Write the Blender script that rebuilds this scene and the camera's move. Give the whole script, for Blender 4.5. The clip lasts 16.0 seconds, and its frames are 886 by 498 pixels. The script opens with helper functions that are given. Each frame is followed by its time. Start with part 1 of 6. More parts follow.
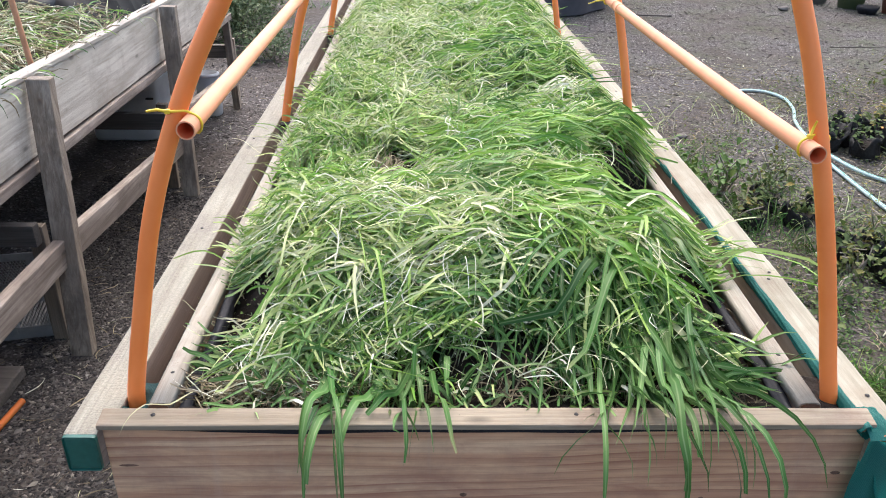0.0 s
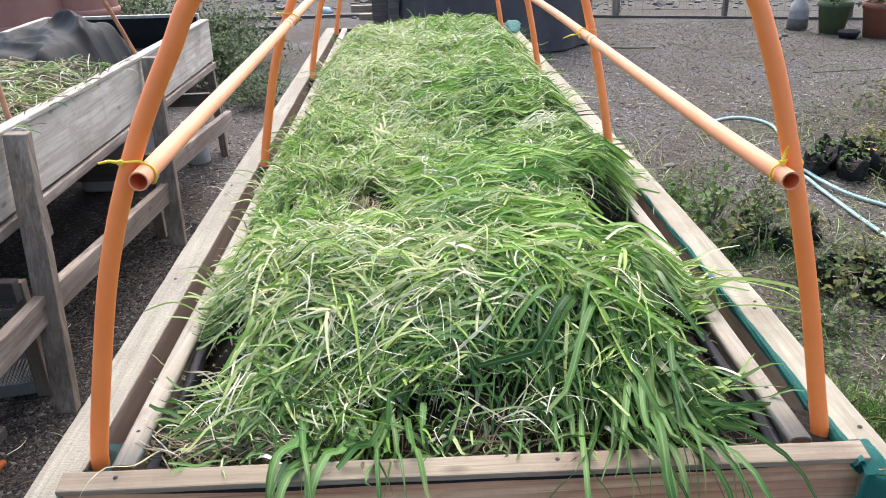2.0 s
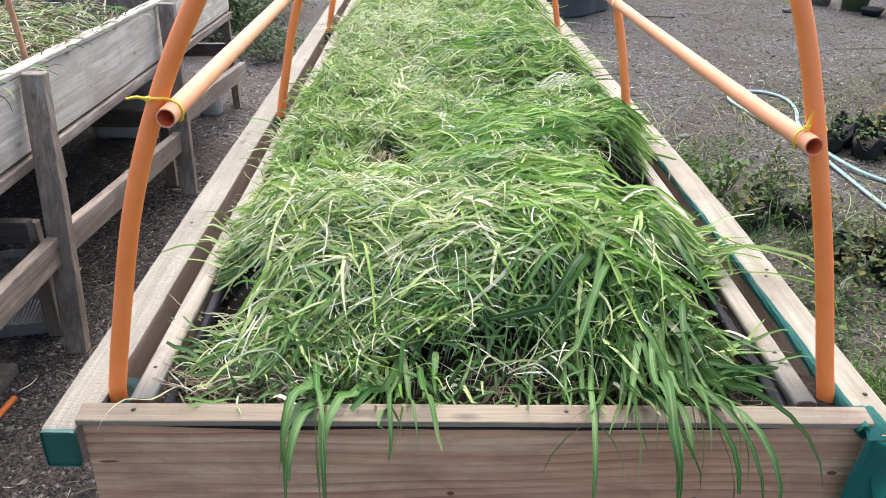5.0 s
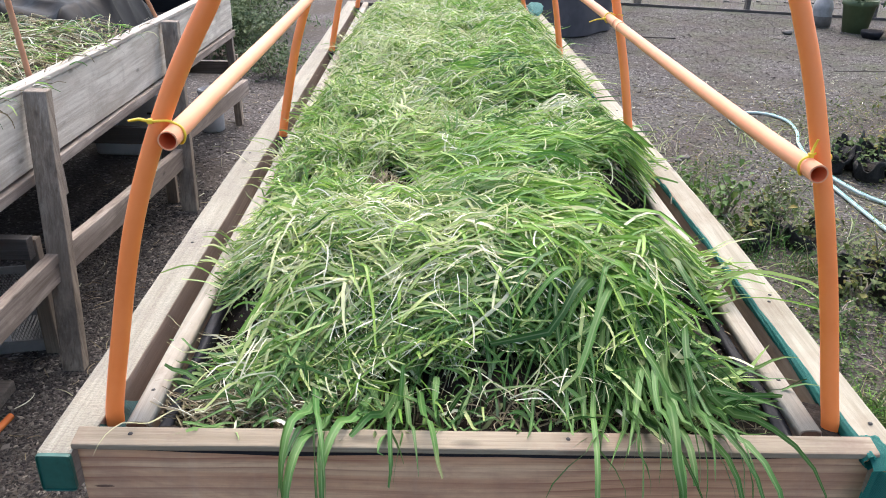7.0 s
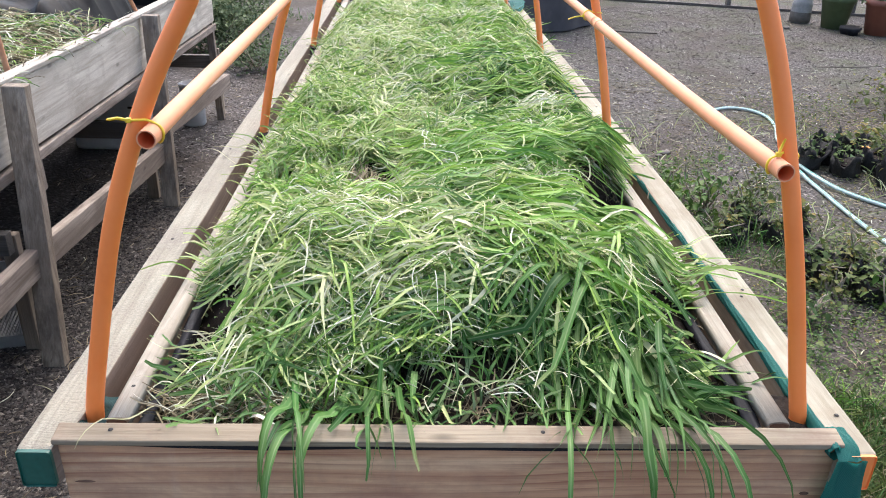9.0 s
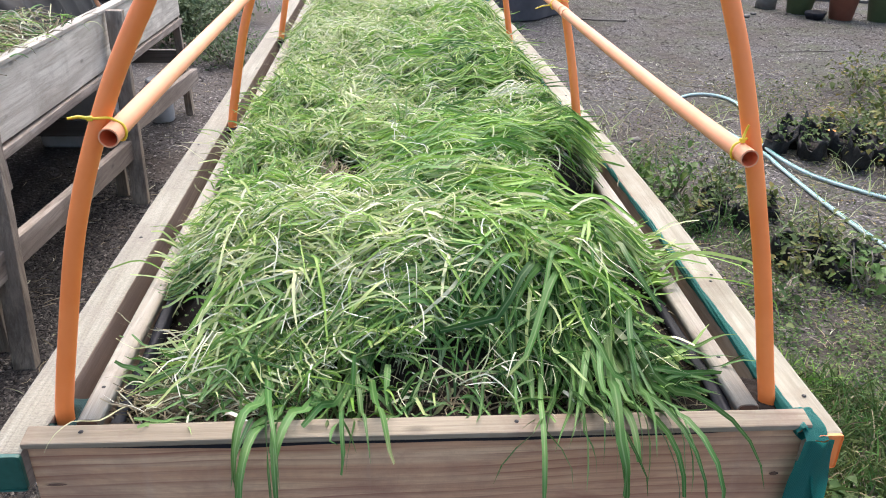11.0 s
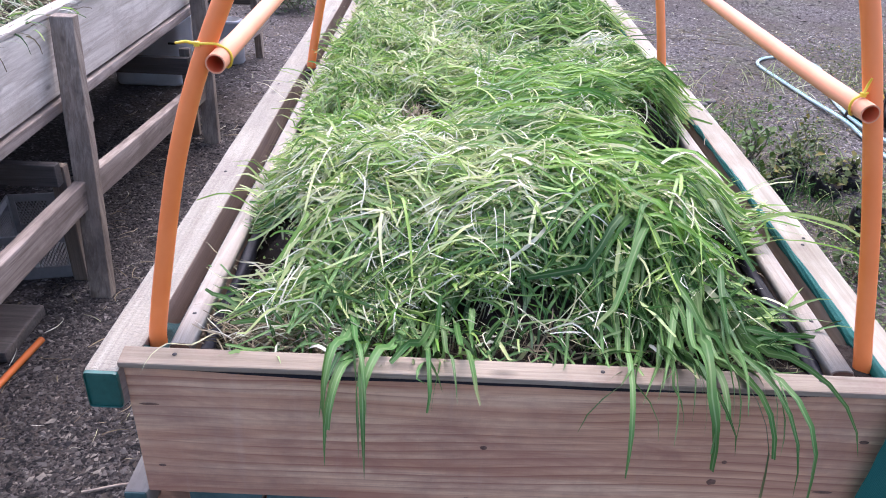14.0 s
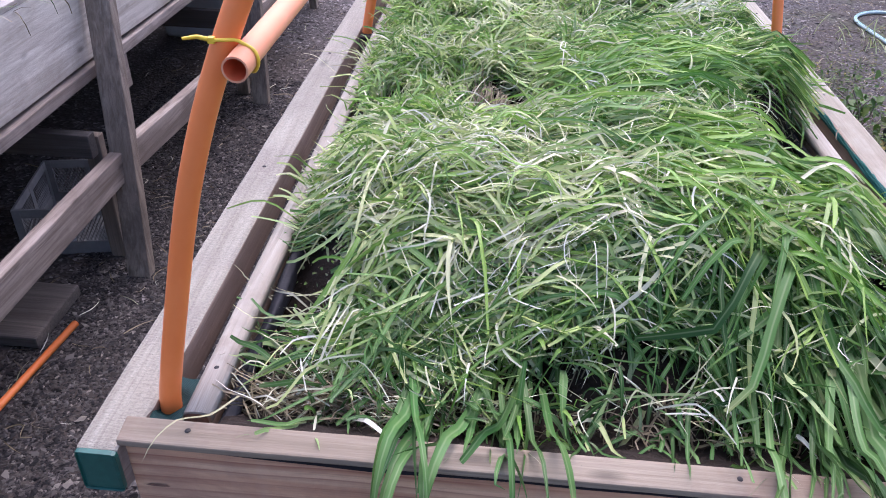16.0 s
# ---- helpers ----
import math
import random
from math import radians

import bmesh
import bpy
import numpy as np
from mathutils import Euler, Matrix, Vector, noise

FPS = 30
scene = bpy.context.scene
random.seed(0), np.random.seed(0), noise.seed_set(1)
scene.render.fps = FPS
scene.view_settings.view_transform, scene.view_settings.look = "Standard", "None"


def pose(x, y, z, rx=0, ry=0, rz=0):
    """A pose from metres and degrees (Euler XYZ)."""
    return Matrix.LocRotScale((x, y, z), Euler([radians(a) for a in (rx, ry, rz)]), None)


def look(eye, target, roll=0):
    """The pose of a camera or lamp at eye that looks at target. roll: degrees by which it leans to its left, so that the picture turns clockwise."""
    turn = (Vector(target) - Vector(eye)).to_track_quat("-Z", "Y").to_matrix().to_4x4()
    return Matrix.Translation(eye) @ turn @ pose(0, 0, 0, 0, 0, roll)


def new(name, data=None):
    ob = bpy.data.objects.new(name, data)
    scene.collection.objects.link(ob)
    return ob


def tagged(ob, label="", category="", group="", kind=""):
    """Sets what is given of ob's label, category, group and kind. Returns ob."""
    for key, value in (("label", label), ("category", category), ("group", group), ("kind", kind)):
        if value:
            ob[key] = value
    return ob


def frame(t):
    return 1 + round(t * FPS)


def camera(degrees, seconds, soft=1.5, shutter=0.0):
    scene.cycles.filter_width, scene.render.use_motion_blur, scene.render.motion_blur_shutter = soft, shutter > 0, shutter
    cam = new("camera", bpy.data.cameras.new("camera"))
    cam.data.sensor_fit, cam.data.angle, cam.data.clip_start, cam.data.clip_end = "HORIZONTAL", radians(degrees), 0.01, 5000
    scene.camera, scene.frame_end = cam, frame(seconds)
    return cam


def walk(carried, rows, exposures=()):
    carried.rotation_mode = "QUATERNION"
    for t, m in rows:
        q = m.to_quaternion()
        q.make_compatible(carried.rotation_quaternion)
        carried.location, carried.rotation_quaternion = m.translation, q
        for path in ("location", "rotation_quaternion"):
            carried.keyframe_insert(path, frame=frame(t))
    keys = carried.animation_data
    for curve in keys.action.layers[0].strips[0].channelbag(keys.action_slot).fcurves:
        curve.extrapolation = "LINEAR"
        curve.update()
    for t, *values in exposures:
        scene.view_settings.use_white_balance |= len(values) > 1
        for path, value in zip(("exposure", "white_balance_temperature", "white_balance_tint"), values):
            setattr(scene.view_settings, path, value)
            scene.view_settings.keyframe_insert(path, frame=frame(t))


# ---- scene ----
cam = camera(59.0, 16.0, soft=1.0)
PATH = [
    (0, (-0.1, -1.005, 1.726), (-0.063, 0.773, 0.813), 0.7),
    (0.5, (-0.035, -1.01, 1.734), (0.067, 0.794, 0.876), -3.2),
    (1, (-0.017, -0.986, 1.726), (0.079, 0.816, 0.862), -3.1),
    (1.5, (-0.033, -0.978, 1.721), (0.043, 0.848, 0.909), -2.5),
    (2, (-0.051, -0.968, 1.715), (-0.008, 0.853, 0.888), -1.5),
    (2.5, (-0.058, -0.963, 1.722), (-0.015, 0.865, 0.91), -1.8),
    (3, (-0.052, -0.975, 1.719), (-0.023, 0.831, 0.86), -0.4),
    (3.5, (-0.062, -0.987, 1.714), (-0.02, 0.809, 0.834), 0.8),
    (4, (-0.064, -0.988, 1.71), (-0.031, 0.8, 0.813), 0.7),
    (6.3, (-0.087, -0.978, 1.692), (-0.088, 0.797, 0.77), 1.8),
    (6.5, (-0.084, -0.969, 1.697), (-0.098, 0.802, 0.769), 2.1),
    (7, (-0.077, -0.974, 1.707), (-0.049, 0.827, 0.837), 1.3),
    (7.5, (-0.069, -0.977, 1.707), (-0.015, 0.814, 0.818), 1.6),
    (8, (-0.066, -0.984, 1.709), (-0.027, 0.806, 0.818), 1.7),
    (8.5, (-0.063, -0.983, 1.71), (-0.016, 0.794, 0.793), 1.5),
    (9, (-0.066, -0.99, 1.721), (0.003, 0.803, 0.838), 1.8),
    (11.3, (-0.056, -0.99, 1.723), (0.076, 0.789, 0.817), 1.3),
    (11.5, (-0.056, -0.989, 1.718), (0.033, 0.786, 0.801), 0.7),
    (12, (-0.064, -0.992, 1.68), (-0.063, 0.717, 0.641), -0.3),
    (12.5, (-0.064, -0.975, 1.687), (-0.113, 0.717, 0.622), 0.5),
    (13, (-0.062, -0.988, 1.69), (-0.057, 0.726, 0.66), 1.5),
    (13.5, (-0.08, -0.988, 1.694), (-0.096, 0.733, 0.677), 2.4),
    (14, (-0.123, -0.986, 1.694), (-0.122, 0.745, 0.691), 2.4),
    (14.5, (-0.202, -0.979, 1.68), (-0.063, 0.736, 0.66), 1.1),
    (15, (-0.231, -0.944, 1.666), (-0.048, 0.72, 0.571), 0.6),
    (15.5, (-0.216, -0.766, 1.669), (-0.399, 0.903, 0.582), -1.9),
    (16, (-0.179, -0.652, 1.658), (-0.302, 1.0, 0.537), 1.7),
]
walk(cam, [(t, look(eye, target, roll)) for t, eye, target, roll in PATH], [(0, 1.37, 6315, 12.9), (11.5, 1.37, 6315, 12.9), (12.0, 1.36, 6280, 15.4), (12.5, 1.24, 6450, 18.9), (13.0, 1.27, 5900, 34.2), (13.5, 1.37, 5850, 34.0),
     (14.0, 1.47, 5760, 26.9), (14.5, 1.43, 5780, 26.4), (15.0, 1.23, 6050, 23.4), (15.5, 1.22, 5850, 29.9), (16.0, 1.10, 5650, 30.0)])

# ---- light ----
GZ = -0.12  # ground level
world = bpy.data.worlds.new("overcast_sky")
scene.world = world
world.use_nodes = True
wt = world.node_tree
sky = wt.nodes.new("ShaderNodeTexSky")
sky.sky_type = 'NISHITA'
sky.sun_disc = False
SUN_ELEV, SUN_AZ = radians(60), radians(8)   # azimuth from +y towards +x
sky.sun_elevation = SUN_ELEV
sky.sun_rotation = SUN_AZ
sky.dust_density = 4.0
sky.air_density = 1.2
wt.nodes["Background"].inputs["Strength"].default_value = 0.15
wt.links.new(sky.outputs[0], wt.nodes["Background"].inputs["Color"])
sun = new("sun", bpy.data.lights.new("sun", 'SUN'))
sun.data.energy = 1.5
sun.data.angle = radians(70)
sun.data.color = (1.0, 0.94, 0.86)
sd = Vector((math.sin(SUN_AZ) * math.cos(SUN_ELEV), math.cos(SUN_AZ) * math.cos(SUN_ELEV), math.sin(SUN_ELEV)))
sun.matrix_world = look(tuple(sd * 20), (0, 0, 0))


# ---- materials ----
def material(name):
    m = bpy.data.materials.new(name)
    m.use_nodes = True
    return m, m.node_tree, m.node_tree.nodes["Principled BSDF"]


def coords(nt, scale=(1, 1, 1), shift=True):
    """Object coordinates in metres, stretched, with a shift of its own for each object."""
    tc = nt.nodes.new("ShaderNodeTexCoord")
    mp = nt.nodes.new("ShaderNodeMapping")
    mp.inputs["Scale"].default_value = scale
    nt.links.new(tc.outputs["Object"], mp.inputs["Vector"])
    if shift:
        oi = nt.nodes.new("ShaderNodeObjectInfo")
        mu = nt.nodes.new("ShaderNodeMath")
        mu.operation = 'MULTIPLY'
        mu.inputs[1].default_value = 37.0
        nt.links.new(oi.outputs["Random"], mu.inputs[0])
        nt.links.new(mu.outputs[0], mp.inputs["Location"])
    return mp.outputs["Vector"]


def noise_tex(nt, vec, scale, detail=6, rough=0.6, distort=0.0):
    n = nt.nodes.new("ShaderNodeTexNoise")
    n.inputs["Scale"].default_value = scale
    n.inputs["Detail"].default_value = detail
    n.inputs["Roughness"].default_value = rough
    n.inputs["Distortion"].default_value = distort
    nt.links.new(vec, n.inputs["Vector"])
    return n.outputs["Fac"]


def ramp(nt, fac, stops):
    r = nt.nodes.new("ShaderNodeValToRGB")
    while len(r.color_ramp.elements) < len(stops):
        r.color_ramp.elements.new(0.5)
    for e, (p, c) in zip(r.color_ramp.elements, stops):
        e.position = p
        e.color = (*c, 1) if len(c) == 3 else c
    nt.links.new(fac, r.inputs["Fac"])
    return r.outputs["Color"]


def mix(nt, fac, a, b, mode='MIX'):
    n = nt.nodes.new("ShaderNodeMix")
    n.data_type = 'RGBA'
    n.blend_type = mode
    for sock, v in ((n.inputs[0], fac), (n.inputs[6], a), (n.inputs[7], b)):
        if isinstance(v, (int, float)):
            sock.default_value = v
        elif isinstance(v, tuple):
            sock.default_value = (*v, 1)
        else:
            nt.links.new(v, sock)
    return n.outputs[2]


def bump(nt, bsdf, height, strength, dist):
    b = nt.nodes.new("ShaderNodeBump")
    b.inputs["Strength"].default_value = strength
    b.inputs["Distance"].default_value = dist
    nt.links.new(height, b.inputs["Height"])
    nt.links.new(b.outputs[0], bsdf.inputs["Normal"])


def wood(name, dark, light, axis, stain=(0.10, 0.09, 0.08), stained=0.35, rough=0.75, knots=True, grain=1.0, relief=0.6):
    m, nt, bs = material(name)
    long = [95 * grain, 95 * grain, 95 * grain]
    long[axis] = 2.6
    v = coords(nt, tuple(long))
    g = noise_tex(nt, v, 1.0, 5, 0.65, 0.6)
    col = ramp(nt, g, [(0.34, dark), (0.62, light)])
    wide = [9, 9, 9]
    wide[axis] = 1.0
    g2 = noise_tex(nt, coords(nt, tuple(wide)), 1.0, 4, 0.5, 1.2)
    col = mix(nt, ramp(nt, g2, [(0.38, (0, 0, 0)), (0.62, (1, 1, 1))]), col, mix(nt, 0.65, col, dark), 'MIX')
    st = noise_tex(nt, coords(nt, (1, 1, 1)), 4.0, 6, 0.7)
    col = mix(nt, ramp(nt, st, [(0.48, (0, 0, 0)), (0.72, (stained,) * 3)]), col, stain)
    if knots:
        vo = nt.nodes.new("ShaderNodeTexVoronoi")
        vo.inputs["Scale"].default_value = 1.0
        kn = [11, 11, 11]
        kn[axis] = 4.2
        nt.links.new(coords(nt, tuple(kn)), vo.inputs["Vector"])
        col = mix(nt, ramp(nt, vo.outputs["Distance"], [(0.05, (0.75,) * 3), (0.13, (0, 0, 0))]), col, tuple(c * 0.45 for c in dark))
    nt.links.new(col, bs.inputs["Base Color"])
    bs.inputs["Roughness"].default_value = rough
    fine = [160, 160, 160]
    fine[axis] = 9
    bump(nt, bs, noise_tex(nt, coords(nt, tuple(fine)), 1.0, 4, 0.7), relief, 0.002)
    return m


def plain(name, a, b, scale=30, rough=0.5, metal=0.0, relief=0.2, dist=0.001, spec=0.5, detail=5):
    m, nt, bs = material(name)
    v = coords(nt)
    n1 = noise_tex(nt, v, scale, detail, 0.65)
    n2 = noise_tex(nt, v, scale * 0.12, 3, 0.6)
    mx = nt.nodes.new("ShaderNodeMath")
    mx.operation = 'MULTIPLY_ADD'
    mx.inputs[1].default_value = 0.5
    nt.links.new(n1, mx.inputs[0])
    hf = nt.nodes.new("ShaderNodeMath")
    hf.operation = 'MULTIPLY'
    hf.inputs[1].default_value = 0.5
    nt.links.new(n2, hf.inputs[0])
    nt.links.new(hf.outputs[0], mx.inputs[2])
    nt.links.new(ramp(nt, mx.outputs[0], [(0.35, a), (0.65, b)]), bs.inputs["Base Color"])
    bs.inputs["Roughness"].default_value = rough
    bs.inputs["Metallic"].default_value = metal
    bs.inputs["Specular IOR Level"].default_value = spec
    if relief:
        bump(nt, bs, n1, relief, dist)
    return m


def leafy(name, stops, rough=0.42, through_light=0.3, spec=0.5, single=False, patchy=0.35, foot=0.0):
    """Blades and leaves: colour by leaf, some light passing through. foot: share of the bleaching at a blade's cut foot."""
    m, nt, bs = material(name)
    if single:
        rand = nt.nodes.new("ShaderNodeObjectInfo").outputs["Random"]
    else:
        rand = nt.nodes.new("ShaderNodeNewGeometry").outputs["Random Per Island"]
    col = ramp(nt, rand, stops)
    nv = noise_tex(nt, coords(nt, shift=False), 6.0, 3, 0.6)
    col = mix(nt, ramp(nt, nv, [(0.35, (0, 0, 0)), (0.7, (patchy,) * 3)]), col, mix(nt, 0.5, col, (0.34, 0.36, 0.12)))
    if foot:
        uvs = nt.nodes.new("ShaderNodeUVMap")
        uvs.uv_map = "along"
        sep = nt.nodes.new("ShaderNodeSeparateXYZ")
        nt.links.new(uvs.outputs[0], sep.inputs[0])
        dice = nt.nodes.new("ShaderNodeTexWhiteNoise")
        dice.noise_dimensions = '1D'
        far = nt.nodes.new("ShaderNodeMath")
        far.operation = 'MULTIPLY'
        far.inputs[1].default_value = 917.0
        nt.links.new(rand, far.inputs[0])
        nt.links.new(far.outputs[0], dice.inputs["W"])
        reach = mix(nt, 1.0, ramp(nt, sep.outputs[0], [(0.0, (foot,) * 3), (0.45, (0, 0, 0))]), ramp(nt, dice.outputs["Value"], [(0.35, (0, 0, 0)), (0.8, (1, 1, 1))]), 'MULTIPLY')
        col = mix(nt, reach, col, (0.66, 0.67, 0.45))
        rib = ramp(nt, sep.outputs[1], [(0.36, (0, 0, 0)), (0.5, (0.38,) * 3), (0.64, (0, 0, 0))])
        col = mix(nt, rib, col, mix(nt, 0.5, col, (0.62, 0.68, 0.40)))
        tip = mix(nt, 1.0, ramp(nt, sep.outputs[0], [(0.82, (0, 0, 0)), (1.0, (0.7,) * 3)]), ramp(nt, dice.outputs["Value"], [(0.0, (1, 1, 1)), (0.3, (0, 0, 0))]), 'MULTIPLY')
        col = mix(nt, tip, col, (0.50, 0.42, 0.22))
    nt.links.new(col, bs.inputs["Base Color"])
    bs.inputs["Roughness"].default_value = rough
    bs.inputs["Specular IOR Level"].default_value = spec
    tr = nt.nodes.new("ShaderNodeBsdfTranslucent")
    nt.links.new(col, tr.inputs["Color"])
    ms = nt.nodes.new("ShaderNodeMixShader")
    ms.inputs[0].default_value = through_light
    nt.links.new(bs.outputs[0], ms.inputs[1])
    nt.links.new(tr.outputs[0], ms.inputs[2])
    nt.links.new(ms.outputs[0], nt.nodes["Material Output"].inputs["Surface"])
    return m


M_PINE_Y = wood("pale_sawn_pine_lengthwise", (0.21, 0.187, 0.150), (0.355, 0.326, 0.268), 1, stain=(0.14, 0.115, 0.095), stained=0.9)


def saw_marks(m):
    """Rough band-saw ridges across a timber that runs along y."""
    nt = m.node_tree
    bs = nt.nodes["Principled BSDF"]
    w = noise_tex(nt, coords(nt, (60, 230, 60)), 1.0, 4, 0.7, 0.4)
    b = nt.nodes.new("ShaderNodeBump")
    b.inputs["Strength"].default_value = 1.0
    b.inputs["Distance"].default_value = 0.003
    nt.links.new(w, b.inputs["Height"])
    nt.links.new(bs.inputs["Normal"].links[0].from_socket, b.inputs["Normal"])
    nt.links.new(b.outputs[0], bs.inputs["Normal"])
    base = bs.inputs["Base Color"].links[0].from_socket
    grit = noise_tex(nt, coords(nt, (230, 330, 230)), 1.0, 3, 0.6)
    nt.links.new(mix(nt, 1.0, base, ramp(nt, grit, [(0.36, (0.84, 0.825, 0.80)), (0.60, (1.08, 1.07, 1.05))]), 'MULTIPLY'), bs.inputs["Base Color"])
    return m


M_RAIL = saw_marks(wood("rough_sawn_rail", (0.23, 0.210, 0.162), (0.355, 0.332, 0.262), 1, stain=(0.20, 0.17, 0.145), stained=0.7, relief=1.0))
M_RAIL_CREAM = wood("cream_planed_rail", (0.225, 0.200, 0.140), (0.375, 0.350, 0.270), 1, stain=(0.20, 0.155, 0.10), stained=0.8, relief=0.7, grain=0.6)
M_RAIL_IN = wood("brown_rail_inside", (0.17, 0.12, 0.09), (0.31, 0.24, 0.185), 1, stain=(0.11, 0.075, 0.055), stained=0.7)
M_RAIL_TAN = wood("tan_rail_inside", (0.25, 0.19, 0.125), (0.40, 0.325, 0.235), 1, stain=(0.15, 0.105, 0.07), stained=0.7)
M_STRIP = wood("sawn_edge_strip", (0.255, 0.222, 0.165), (0.44, 0.40, 0.32), 1, stain=(0.17, 0.125, 0.085), stained=0.9, relief=1.0)
M_ENDGRAIN = plain("brown_end_grain", (0.10, 0.060, 0.038), (0.19, 0.125, 0.085), 160, 0.8, relief=0.4)
M_IRON = plain("dark_screw_head", (0.012, 0.011, 0.010), (0.03, 0.027, 0.025), 80, 0.6, 0.3, relief=0)
M_PINE_X = wood("pale_pine_crosswise", (0.20, 0.155, 0.100), (0.345, 0.290, 0.205), 0, stain=(0.155, 0.085, 0.06), stained=0.9)
M_BOARD = wood("reddish_pine_board", (0.25, 0.125, 0.075), (0.45, 0.28, 0.18), 0, stain=(0.22, 0.15, 0.12), stained=0.6, grain=0.8)


def board_material():
    """Rough pine board: thin reddish grain lines that run nearly level, dense in some zones, with faint scuffs and damp marks."""
    m, nt, bs = material("straight_grained_pine")
    broad = noise_tex(nt, coords(nt, (1.1, 3, 14)), 1.0, 5, 0.6, 1.0)
    pale = ramp(nt, broad, [(0.36, (0.46, 0.235, 0.128)), (0.50, (0.58, 0.330, 0.185)), (0.64, (0.68, 0.44, 0.260))])
    rings_tex = nt.nodes.new("ShaderNodeTexWave")
    rings_tex.wave_type, rings_tex.bands_direction, rings_tex.wave_profile = 'BANDS', 'Z', 'SAW'
    for key, val in (("Scale", 17.0), ("Distortion", 18.0), ("Detail", 3.0), ("Detail Scale", 0.16), ("Detail Roughness", 0.55)):
        rings_tex.inputs[key].default_value = val
    nt.links.new(coords(nt, (0.22, 1, 1)), rings_tex.inputs["Vector"])
    lines = ramp(nt, rings_tex.outputs["Fac"], [(0.35, (0, 0, 0)), (0.80, (0.55,) * 3), (0.93, (0.95,) * 3), (1.0, (0.1,) * 3)])
    zone = ramp(nt, noise_tex(nt, coords(nt, (0.9, 2, 7)), 1.0, 4, 0.6, 0.8), [(0.40, (0.12,) * 3), (0.62, (0.85,) * 3)])
    col = mix(nt, mix(nt, 1.0, lines, zone, 'MULTIPLY'), pale, (0.25, 0.088, 0.050))
    fine = noise_tex(nt, coords(nt, (5, 90, 260)), 1.0, 5, 0.75, 0.2)
    col = mix(nt, ramp(nt, fine, [(0.36, (0.6,) * 3), (0.50, (0.0,) * 3)]), col, mix(nt, 0.5, col, (0.19, 0.085, 0.055)))
    red = noise_tex(nt, coords(nt, (1.6, 3, 5)), 3.0, 5, 0.65, 0.6)
    col = mix(nt, ramp(nt, red, [(0.47, (0, 0, 0)), (0.68, (0.6,) * 3)]), col, (0.31, 0.13, 0.082))
    grime = noise_tex(nt, coords(nt, (1.5, 1, 1.2)), 4.0, 6, 0.7)
    col = mix(nt, ramp(nt, grime, [(0.48, (0, 0, 0)), (0.72, (0.45,) * 3)]), col, (0.22, 0.132, 0.095))
    runs = noise_tex(nt, coords(nt, (34, 6, 2.2)), 1.0, 4, 0.6)
    col = mix(nt, ramp(nt, runs, [(0.60, (0, 0, 0)), (0.75, (0.10,) * 3)]), col, (0.56, 0.45, 0.37))
    nt.links.new(col, bs.inputs["Base Color"])
    bs.inputs["Roughness"].default_value = 0.72
    bump(nt, bs, fine, 0.5, 0.0018)
    return m


M_FLATSAWN = board_material()
M_KNOT = plain("dark_knot", (0.075, 0.036, 0.022), (0.22, 0.115, 0.07), 140, 0.7, relief=0.4)
M_INNER = wood("brown_pine_lengthwise", (0.22, 0.14, 0.09), (0.36, 0.25, 0.17), 1)
M_GREY_Y = wood("weathered_grey_wood_lengthwise", (0.24, 0.20, 0.17), (0.60, 0.54, 0.49), 1, stain=(0.17, 0.135, 0.115), stained=0.75, grain=0.55, relief=0.9)
M_OLDBOARD = wood("bleached_grey_board", (0.37, 0.325, 0.265), (0.66, 0.615, 0.53), 1, stain=(0.28, 0.235, 0.185), stained=0.7, grain=0.45, relief=0.9)
M_OLDCAP = wood("bleached_grey_cap", (0.28, 0.25, 0.21), (0.48, 0.445, 0.385), 1, stain=(0.20, 0.17, 0.15), stained=0.7, grain=0.5, relief=0.7)
M_OLDRAIL = wood("weathered_brown_rail", (0.15, 0.115, 0.09), (0.37, 0.315, 0.265), 1, stain=(0.12, 0.09, 0.07), stained=0.7, grain=0.6, relief=0.8)
M_GREY_Z = wood("weathered_grey_wood_upright", (0.16, 0.122, 0.088), (0.36, 0.298, 0.230), 2, stain=(0.06, 0.048, 0.04), stained=0.75, grain=0.7, relief=0.9)
# Tone lowered to hold the shade under the old planter; reused on other timbers.
M_GREY_X = wood("weathered_wood_darkened_crosswise", (0.065, 0.054, 0.045), (0.165, 0.142, 0.122), 0)
M_GREEN = plain("green_end_paint", (0.004, 0.055, 0.04), (0.012, 0.10, 0.075), 60, 0.45, relief=0.3)
M_TEAL = plain("blue_green_wood_paint", (0.010, 0.048, 0.046), (0.075, 0.140, 0.128), 45, 0.6, relief=0.4)
M_WETWOOD = plain("dark_damp_wood", (0.012, 0.0105, 0.009), (0.035, 0.028, 0.023), 60, 0.75, relief=0.4, spec=0.2)
M_ORANGE = plain("orange_plastic_pipe", (0.84, 0.205, 0.04), (0.92, 0.265, 0.068), 9, 0.38, relief=0.03, spec=0.5)
M_PEACH = plain("sun_faded_orange_plastic_pipe", (0.70, 0.285, 0.14), (0.79, 0.36, 0.20), 9, 0.62, relief=0.03, spec=0.5)
M_ORANGE_IN = plain("orange_pipe_inside", (0.80, 0.17, 0.06), (0.88, 0.24, 0.09), 9, 0.5, relief=0)
M_TIE = plain("yellow_cable_tie", (0.75, 0.50, 0.02), (0.82, 0.60, 0.05), 20, 0.4, relief=0)
M_BLACK = plain("black_plastic_liner", (0.007, 0.0075, 0.010), (0.016, 0.017, 0.022), 25, 0.6, relief=0.5, dist=0.004, spec=0.2)
